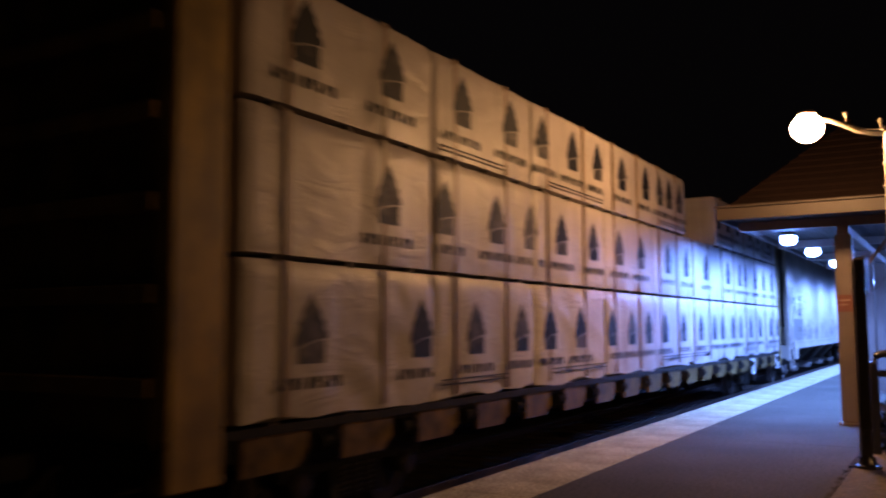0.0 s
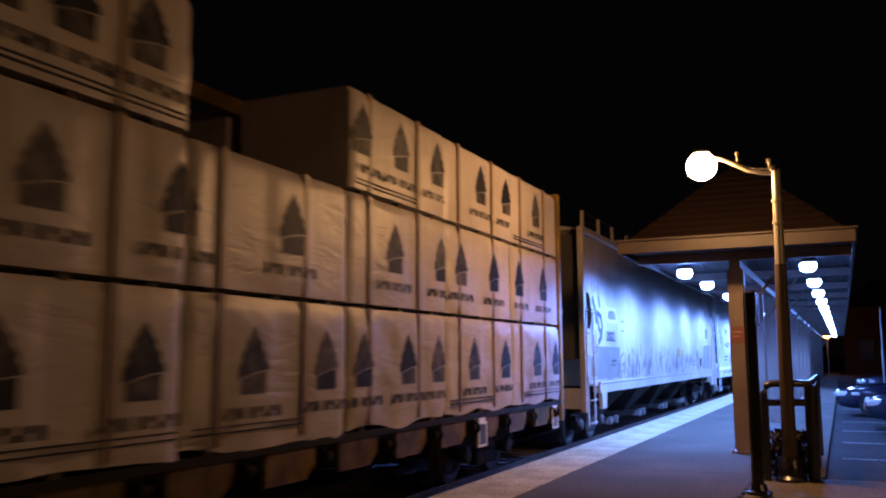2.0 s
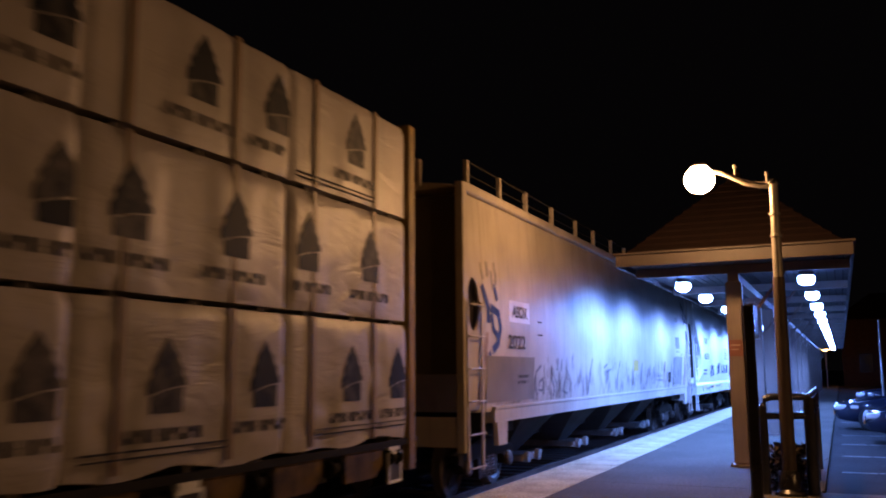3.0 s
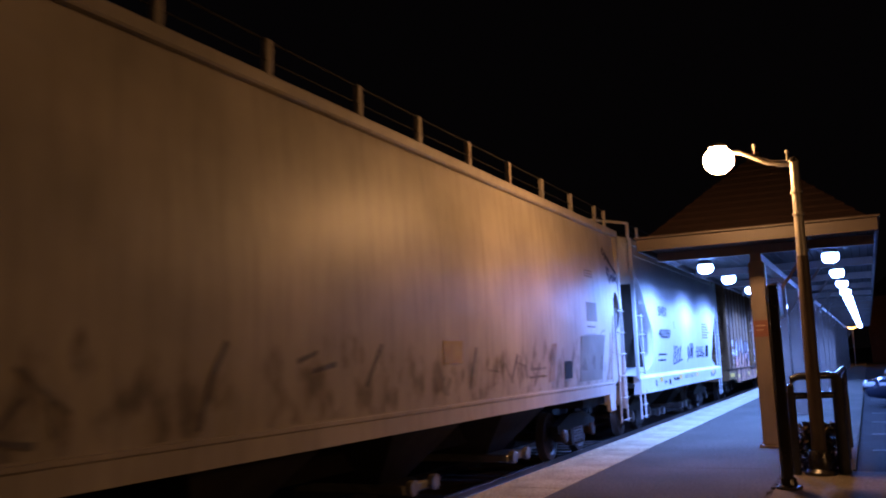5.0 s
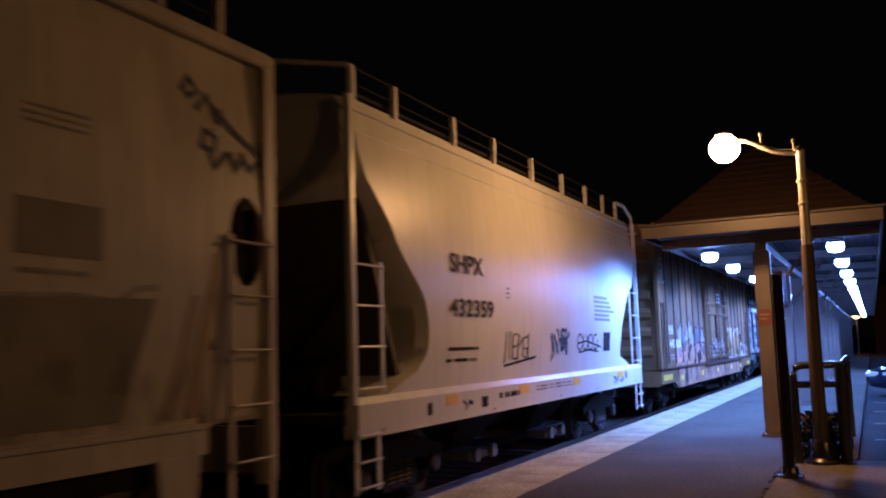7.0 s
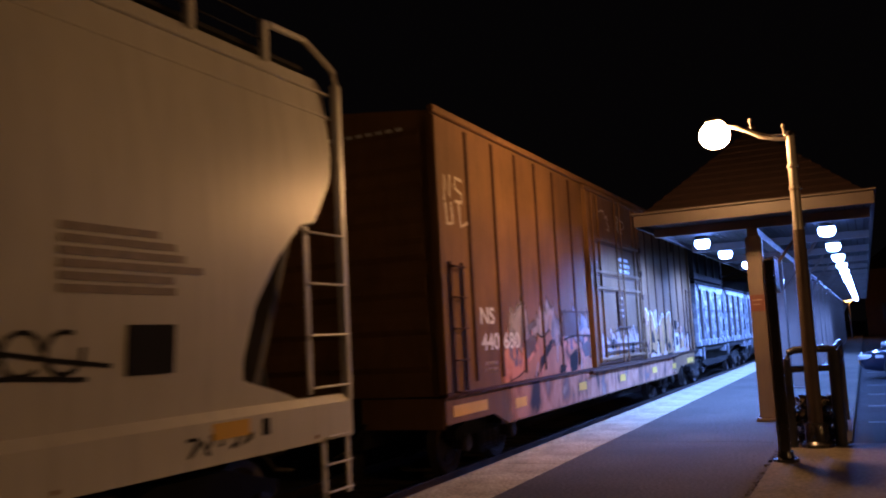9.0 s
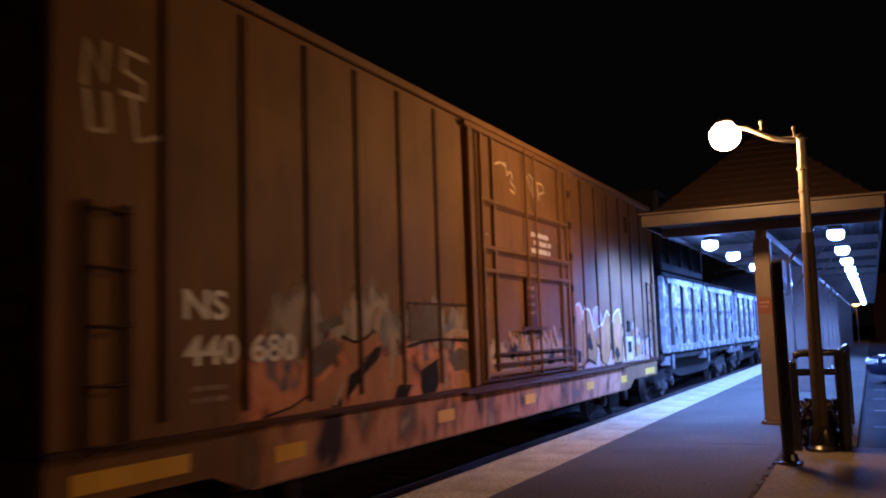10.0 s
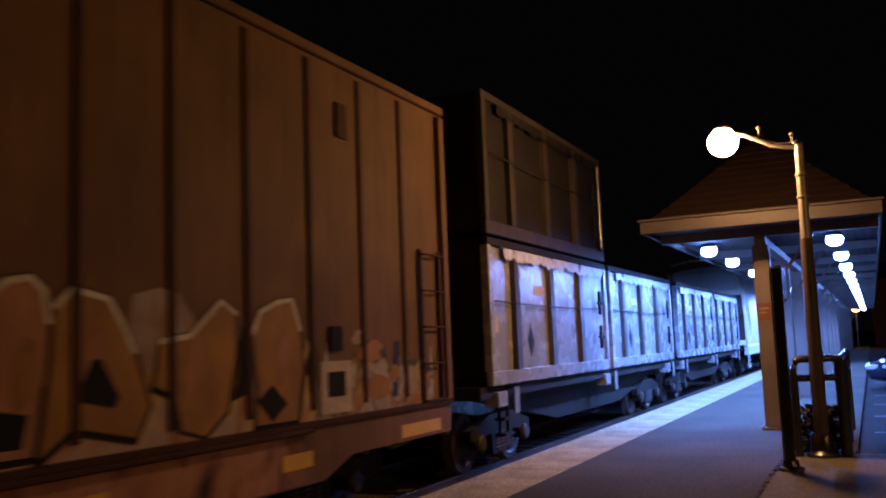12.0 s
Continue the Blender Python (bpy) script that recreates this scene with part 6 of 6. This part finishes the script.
        return [(y + ry * math.cos(a) * rng.uniform(0.55, 1.25) + lean * math.sin(a), max(0.99, z + rz * math.sin(a) * rng.uniform(0.6, 1.2))) for a in (2 * math.pi * (i + rng.uniform(-0.25, 0.25)) / n for i in range(n))]
    for outline in ([(66.3, 0.99), (66.52, 1.0), (66.96, 1.11), (67.14, 1.22), (67.45, 1.36), (67.62, 1.42), (67.74, 1.32), (67.72, 1.15), (67.6, 1.02), (67.55, 0.99)],
                    [(67.6, 1.5), (67.6, 1.66), (67.8, 1.62), (68.19, 1.72), (68.34, 1.58), (68.0, 1.45), (67.72, 1.32), (67.66, 1.42)],
                    [(67.75, 0.99), (67.9, 1.22), (68.2, 1.40), (68.5, 1.46), (68.88, 1.44), (69.05, 1.3), (69.0, 1.13), (68.7, 1.13), (68.55, 0.99)],
                    [(69.2, 1.3), (69.35, 1.36), (69.75, 1.45), (69.82, 1.5), (69.95, 1.2), (70.08, 0.99), (69.78, 0.99), (69.7, 1.2)],
                    [(70.12, 0.99), (70.1, 1.12), (70.3, 1.2), (70.55, 1.16), (70.58, 0.99)]):
        piece("graffiti_fill", M_SALMON, "salmon sprayed letter", X + 0.0036, outline)
    for outline in ([(68.34, 1.56), (68.2, 1.55), (68.03, 1.42), (67.68, 1.28), (67.6, 1.04), (67.76, 1.12), (67.95, 1.26), (68.3, 1.44)], [(68.7, 1.13), (69.02, 1.11), (68.9, 0.99), (68.58, 0.99)],
                    [(69.21, 1.09), (69.24, 1.26), (69.68, 1.38), (69.7, 1.11), (69.6, 0.99), (69.25, 0.99)], [(67.35, 0.99), (67.5, 1.16), (67.56, 0.99)]):
        piece("graffiti_gap", M_INK, "black sprayed gap", X + 0.0062, outline)
    for outline in ([(66.98, 1.3), (67.1, 1.58), (67.4, 1.66), (67.55, 1.55), (67.4, 1.42), (67.15, 1.3)], [(68.99, 2.0), (69.76, 2.04), (69.74, 1.6), (68.93, 1.6)], [(69.95, 1.38), (70.3, 1.5), (70.55, 1.44), (70.5, 1.22), (70.15, 1.2)]):
        piece("graffiti_accent", M_STEELBLUE, "dull steel-blue sprayed patch", X + 0.0048, outline)
    for pts, w, mat in (([(66.3, 0.995), (66.7, 1.05), (66.96, 1.13)], 0.022, M_INK), ([(67.58, 1.67), (67.8, 1.61), (68.0, 1.64), (68.2, 1.73)], 0.03, M_INK), ([(68.93, 1.54), (69.3, 1.59), (69.81, 1.61), (70.55, 1.58)], 0.035, M_INK),
                        ([(67.42, 1.02), (67.56, 1.2)], 0.05, M_SPRAYGREY), ([(68.52, 1.2), (68.56, 1.4), (68.54, 1.62)], 0.08, M_SPRAYGREY), ([(69.86, 1.02), (69.9, 1.2), (69.86, 1.44)], 0.07, M_SPRAYGREY),
                        ([(69.9, 1.62), (70.2, 1.7), (70.55, 1.66)], 0.10, M_SPRAYGREY), ([(68.24, 1.76), (68.3, 1.92)], 0.12, M_SPRAYGREY), ([(66.9, 1.5), (66.96, 1.9)], 0.08, M_STEELBLUE), ([(67.2, 1.76), (67.56, 1.84)], 0.10, M_STEELBLUE)):
        bm = bmesh.new()
        ribbon(bm, X + 0.0075, pts, w)
        tpart("graffiti_line", bm, mat, car, "sprayed line")
    for k in range(12):
        y = 66.2 + 1.02 * k + rng.uniform(-0.3, 0.3)
        piece("sill_spray", (M_INK, M_SPRAYGREY, M_SALMON, M_INKBLUE)[k % 4], "sprayed blot on the sill", 1.4926, [(a, min(max(b, 0.46), 0.91)) for a, b in shard(y, 0.72, rng.uniform(0.14, 0.34), 0.18, 0.05)])
    for k in range(9):
        y = 71.2 + 0.4 * k + rng.uniform(-0.1, 0.1)
        piece("door_spray", (M_SPRAYGREY, M_SPRAYGREY, M_INK, M_OCHRE)[k % 4], "sprayed blot low on the door", 1.5175, shard(y, 1.22 + 0.12 * (k % 3), 0.16, 0.18, 0.06))
    for y, w, z in ((64.3, 1.1, 0.68), (66.45, 0.45, 0.6), (69.6, 0.45, 0.62), (72.5, 0.45, 0.6), (75.6, 0.45, 0.6), (78.0, 0.45, 0.58), (80.15, 0.95, 0.64)):
        piece("sill_tag", M_YELLOWTAG, "yellow reflective tag", 1.495, rect(y, y + w, z, z + 0.14))
    for k in range(6):
        bm = bmesh.new()
        scribble(bm, 1.5225, 71.4 + 0.48 * k, 71.85 + 0.48 * k, 1.15, 1.75, 1, 0.08, 71 + k)
        tpart("graffiti_spray", bm, M_SPRAYGREY, car, "pale sprayed stroke on the door")
    piece("graffiti_haze", M_SPRAYGREY, "pale sprayed cloud", X + 0.0012, [(76.28, 1.5), (76.24, 1.8), (76.3, 2.08), (76.55, 2.14), (76.75, 2.11), (76.92, 1.92), (77.0, 1.6)])
    # four swollen letters, each with a pale rim along its crown and a dark counter
    letters = (
        (M_SALMON, [(74.98, 1.03), (75.48, 1.03), (75.55, 1.47), (75.58, 1.88), (75.54, 2.08), (75.44, 2.16), (75.28, 2.13), (75.12, 2.02), (75.0, 1.85)], 3, 8,
         [(75.05, 1.1), (75.4, 1.1), (75.44, 1.3), (75.1, 1.36)]),
        (M_OCHRE, [(75.52, 1.0), (75.78, 1.17), (76.32, 1.05), (76.45, 1.28), (76.3, 1.67), (76.17, 1.9), (76.07, 2.04), (75.76, 2.1), (75.63, 1.98), (75.61, 1.61)], 4, 8,
         [(75.79, 1.36), (76.12, 1.29), (76.17, 1.36), (76.0, 1.63), (75.93, 1.63), (75.84, 1.47)]),
        (M_OCHRE, [(76.5, 1.40), (76.7, 1.32), (76.76, 1.08), (77.04, 1.0), (77.3, 1.18), (77.42, 1.7), (77.41, 1.96), (77.24, 2.06), (76.87, 1.78), (76.56, 1.74)], 6, 9,
         [(77.36, 1.24), (77.55, 1.3), (77.6, 1.74), (77.52, 1.88), (77.45, 1.72), (77.43, 1.45)]),
        (M_OCHRE, [(77.66, 1.0), (78.27, 1.0), (78.36, 1.4), (78.31, 1.83), (78.2, 2.1), (77.98, 2.07), (77.74, 1.98), (77.63, 1.8), (77.7, 1.3)], 3, 7,
         [(77.68, 1.22), (77.89, 1.35), (78.1, 1.17), (77.88, 1.03)]))
    for fill, outline, i0, i1, slot in letters:
        piece("graffiti_fill", fill, "swollen ochre sprayed letter", X + 0.0036, outline)
        bm = bmesh.new()
        ribbon(bm, X + 0.0022, outline + outline[:1], 0.075)
        tpart("graffiti_outline", bm, M_SHADOWSPRAY, car, "dark brown sprayed outline")
        bm = bmesh.new()
        ribbon(bm, X + 0.0062, outline[i0:i1 + 1], 0.046)
        tpart("graffiti_outline", bm, M_SPRAYWHITE, car, "cream sprayed rim")
        piece("graffiti_slot", M_INK, "dark counter of a letter", X + 0.0088, slot)
        bm = bmesh.new()
        ribbon(bm, X + 0.0062, outline[:3], 0.035)
        tpart("graffiti_line", bm, M_INK, car, "dark sprayed line")
        y0 = min(p[0] for p in outline)
        piece("graffiti_shade", M_SALMON if fill is M_OCHRE else M_OCHRE, "warm fade inside a letter", X + 0.0062, blob(y0 + 0.42, 1.56, 0.09, 0.26, 0.05, 9))
    piece("graffiti_slash", M_OCHRE, "ochre sprayed blot", X + 0.0036, blob(79.7, 1.22, 0.28, 0.14))
    piece("graffiti_slash", M_SPRAYGREY, "pale sprayed blot", X + 0.0036, blob(80.5, 1.25, 0.26, 0.16))
    for y, z, ry, rz, mat in ((79.35, 1.12, 0.14, 0.10, M_SALMON), (79.6, 1.6, 0.22, 0.16, M_SALMON), (80.05, 1.35, 0.14, 0.12, M_OCHRE), (80.55, 1.05, 0.3, 0.06, M_SALMON), (80.8, 1.4, 0.12, 0.14, M_STEELBLUE), (78.5, 1.5, 0.1, 0.22, M_SHADOWSPRAY), (79.3, 1.75, 0.1, 0.1, M_SPRAYGREY)):
        piece("graffiti_slash", mat, "sprayed blot beside the ladder", X + 0.0048, shard(y, z, ry, rz, 0.03, 11))
    for y, ry, mat in ((78.8, 0.3, M_SALMON), (79.25, 0.25, M_STEELBLUE), (79.75, 0.3, M_OCHRE), (80.0, 0.2, M_SHADOWSPRAY), (77.4, 0.35, M_OCHRE), (76.1, 0.4, M_SHADOWSPRAY), (74.9, 0.35, M_SALMON)):
        piece("sill_spray", mat, "sprayed blot on the sill", 1.4926 if y < 78.6 else 1.4906, [(u, min(max(v, 0.62 if y > 78.6 else 0.46), 0.91)) for u, v in shard(y, 0.76, ry, 0.16, 0.05, 10)])
    piece("graffiti_slash", M_INKBLUE, "dark sprayed stroke", X + 0.0036, [(80.0, 1.1), (80.12, 1.1), (80.2, 1.7), (80.08, 1.7)])
    tbox("label_holder", M_INK, car, (1.474, 1.50, 78.8, 79.0, 1.62, 1.86))
    sign = tbox("sign_holder", M_CHALK, car, (1.474, 1.49, 78.62, 79.16, 1.02, 1.52), label="pale placard holder")
    tbox("placard", M_INK, car, (1.4905, 1.496, 78.74, 79.04, 1.18, 1.42), under=sign)


# ---- container wagons
def build_flat_wagon(a, b):
    car = rolling("container_wagon", "low dark flat wagon carrying ribbed steel containers", "freight wagon", (a + b) / 2)
    tbox("deck", M_UNDER, car, (-1.3, 1.3, a, b, 0.86, 1.03))
    bm = bmesh.new()
    m = (a + b) / 2
    prism(bm, [(a + 0.3, 0.86), (a + 2.6, 0.50), (m - 2.2, 0.25), (m + 2.2, 0.25), (b - 2.6, 0.50), (b - 0.3, 0.86)], 0.85, 0.95, "x")
    tpart("side_girder", bm, M_UNDER, car, "dark fish-belly girder")
    bm = bmesh.new()
    prism(bm, [(a + 0.3, 0.86), (a + 2.6, 0.50), (m - 2.2, 0.25), (m + 2.2, 0.25), (b - 2.6, 0.50), (b - 0.3, 0.86)], -0.95, -0.85, "x")
    tpart("side_girder", bm, M_BOXGREY, car)
    for y in (a + 0.5, m - 0.3, b - 0.9):
        bm = bmesh.new()
        chamfered(bm, 1.15, 1.36, y, y + 0.35, 0.72, 0.94, r=0.01)
        tpart("pedestal", bm, M_BOXGREY, car)
        tbox("hand_grip", M_BOXRAIL, car, (1.37, 1.39, y + 0.55, y + 0.75, 0.60, 0.98), label="pale bracket")
    tbox("step", M_UNDER, car, (1.2, 1.36, a + 0.7, a + 1.05, 0.30, 0.34), (1.2, 1.36, a + 0.7, a + 1.05, 0.52, 0.56), (1.25, 1.29, a + 0.7, a + 0.74, 0.30, 0.86), (1.25, 1.29, a + 1.01, a + 1.05, 0.30, 0.86))
    truck(car, a + 1.3)
    truck(car, b - 1.9)
    coupler(car, a, -1)
    coupler(car, b, 1)


def build_container(a, z, dark, seed):
    """A 20 ft open-top container with side posts, whose near end is at a."""
    L, H, W = 6.08, 2.12, 1.40
    name = "waste_container"
    ob = rolling(name, "dark rusty ribbed container stacked on another" if dark else "pale grey ribbed steel container with a ragged tarp hem", "container", a, TRACK_X, z, group="containers on the wagons")
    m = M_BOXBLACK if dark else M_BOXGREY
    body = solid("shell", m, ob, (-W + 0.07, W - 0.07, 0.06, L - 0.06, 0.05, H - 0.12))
    for s in (-1, 1):
        bm = bmesh.new()
        chamfered(bm, min(s * (W - 0.1), s * W), max(s * (W - 0.1), s * W), 0.0, L, 0.0, 0.20, r=0.012)
        part("bottom_rail", bm, M_BOXRUST if dark else m, ob)
        bm = bmesh.new()
        chamfered(bm, min(s * (W - 0.1), s * W), max(s * (W - 0.1), s * W), 0.0, L, H - 0.11, H, r=0.012)
        part("top_rail", bm, M_BOXRUST if dark else M_BOXBLACK, ob)
        for y in (0.0, L - 0.13):
            bm = bmesh.new()
            chamfered(bm, min(s * (W - 0.13), s * (W + 0.004)), max(s * (W - 0.13), s * (W + 0.004)), y, y + 0.13, 0.20, H - 0.11, r=0.012)
            part("corner_post", bm, M_BOXRUST if dark else m, ob)
        for y in (1.1, 2.73, 4.36):
            bm = bmesh.new()
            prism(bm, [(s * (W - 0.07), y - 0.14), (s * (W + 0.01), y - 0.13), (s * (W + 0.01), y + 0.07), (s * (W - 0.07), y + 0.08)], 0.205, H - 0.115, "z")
            # near posts of pale containers get shade in their colour, far ones none
            part("side_post", bm, (M_BOXRUST if dark else M_BOXPOSTSHADE) if s > 0 else m, ob, "dark side post" if s > 0 else "")
    # near end coloured almost black, in place of shade on that face
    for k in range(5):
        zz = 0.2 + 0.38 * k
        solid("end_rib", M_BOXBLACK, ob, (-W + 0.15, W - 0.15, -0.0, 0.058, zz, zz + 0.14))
    # dark plate added over the shell's end for the same painted shade
    solid("end_wall_shade", M_BOXBLACK, ob, (-W + 0.135, W - 0.135, 0.02, 0.056, 0.05, H - 0.125))
    # ragged hem of the tarp over the top rail
    rng = random.Random(seed)
    bm = bmesh.new()
    n = 70
    top = []
    for k in range(n + 1):
        y = 0.55 + (L - 0.75) * k / n
        x = W + 0.008 + 0.02 * noise.noise(Vector((seed, y * 5, 0)))
        drop = 0.15 + 0.06 * noise.noise(Vector((y * 3.0, seed, 2))) + 0.04 * rng.uniform(-1, 1)
        top.append((bm.verts.new((x - 0.03, y, H - 0.112)), bm.verts.new((x, y, H - 0.125)), bm.verts.new((x + 0.012, y, H - 0.14 - drop)), bm.verts.new((x - 0.1, y, H - 0.108))))
    for p, q in zip(top, top[1:]):
        bm.faces.new((p[0], q[0], q[1], p[1]))
        bm.faces.new((p[1], q[1], q[2], p[2]))
        bm.faces.new((p[3], q[3], q[0], p[0]))
    part("tarp_hem", bm, M_BOXBLACK if dark else M_TARP, ob, "ragged tarp hem", smooth=True)
    solid("tarp", M_BOXBLACK, ob, (-W + 0.12, W - 0.12, 0.1, L - 0.1, H - 0.118, H + 0.01))
    bm = bmesh.new()
    tube(bm, [(W + 0.012, 0.15 + 0.3 * k, 1.20 - 0.03 * math.sin(math.pi * k / 19)) for k in range(20)], 0.012, 6)
    part("tie_rope", bm, M_UNDER, ob)
    for zz in (0.62, 1.28):
        bm = bmesh.new()
        chamfered(bm, W + 0.0, W + 0.05, L - 0.75, L - 0.42, zz, zz + 0.05, r=0.008)
        chamfered(bm, W + 0.0, W + 0.05, L - 0.66, L - 0.58, zz - 0.2, zz + 0.25, r=0.008)
        part("latch", bm, M_UNDER, ob)
    for y in (L - 0.28,):
        bm = bmesh.new()
        tube(bm, [(W + 0.03, y, 0.25), (W + 0.03, y, H - 0.2)], 0.018, 8)
        part("lock_rod", bm, M_BOXGREY, ob)
    if not dark:
        bm = bmesh.new()
        for y, w, h, z0 in ((1.75, 0.14, 0.26, 0.62),):
            plate(bm, W - 0.069, [(y, z0 - h), (y + w, z0), (y, z0 + h), (y - w, z0)], 0.004)
        part("placard", bm, M_INK, ob, "dark diamond placard")
        bm = bmesh.new()
        plate(bm, W - 0.069, rect(0.3, 0.42, 0.75, 1.0), 0.004)
        plate(bm, W - 0.069, rect(2.0, 2.5, 1.35, 1.5), 0.004)
        part("label", bm, M_CHALK, ob, "pale worn label")
    return ob


def build_containers():
    build_flat_wagon(82.75, 95.55)
    build_flat_wagon(96.1, 108.4)
    for k, (a, z) in enumerate(((83.0, 1.035), (89.36, 1.035), (96.3, 1.035), (102.3, 1.035))):
        build_container(a, z, False, 3 + k)
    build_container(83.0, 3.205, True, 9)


build_street_lamp()
build_canopy()
build_railing()
build_lumber()
build_grey_hopper()
build_white_hopper(49.87, True)
build_boxcar()
build_containers()
build_white_hopper(109.7, False)
build_background()
build_ground()
build_platform()


def motions():
    times = [0, 0.0667, 0.2, 0.5, 1, 1.5, 2, 2.5, 3, 3.5, 4, 4.5, 5, 5.5, 6, 6.5, 7, 7.5, 8, 8.5, 9, 9.5, 10, 10.5, 11, 11.5, 11.8, 11.9333, 12]
    for thing, y, x, z in MOVED:
        walk(thing, [(t, pose(x, y + travel(t), z)) for t in times])
    spin = [k / 15 for k in range(181)]
    for wheel, at in WHEELSETS:
        walk(wheel, [(t, pose(*at, math.degrees(-travel(t) / WHEEL_R))) for t in spin])


motions()
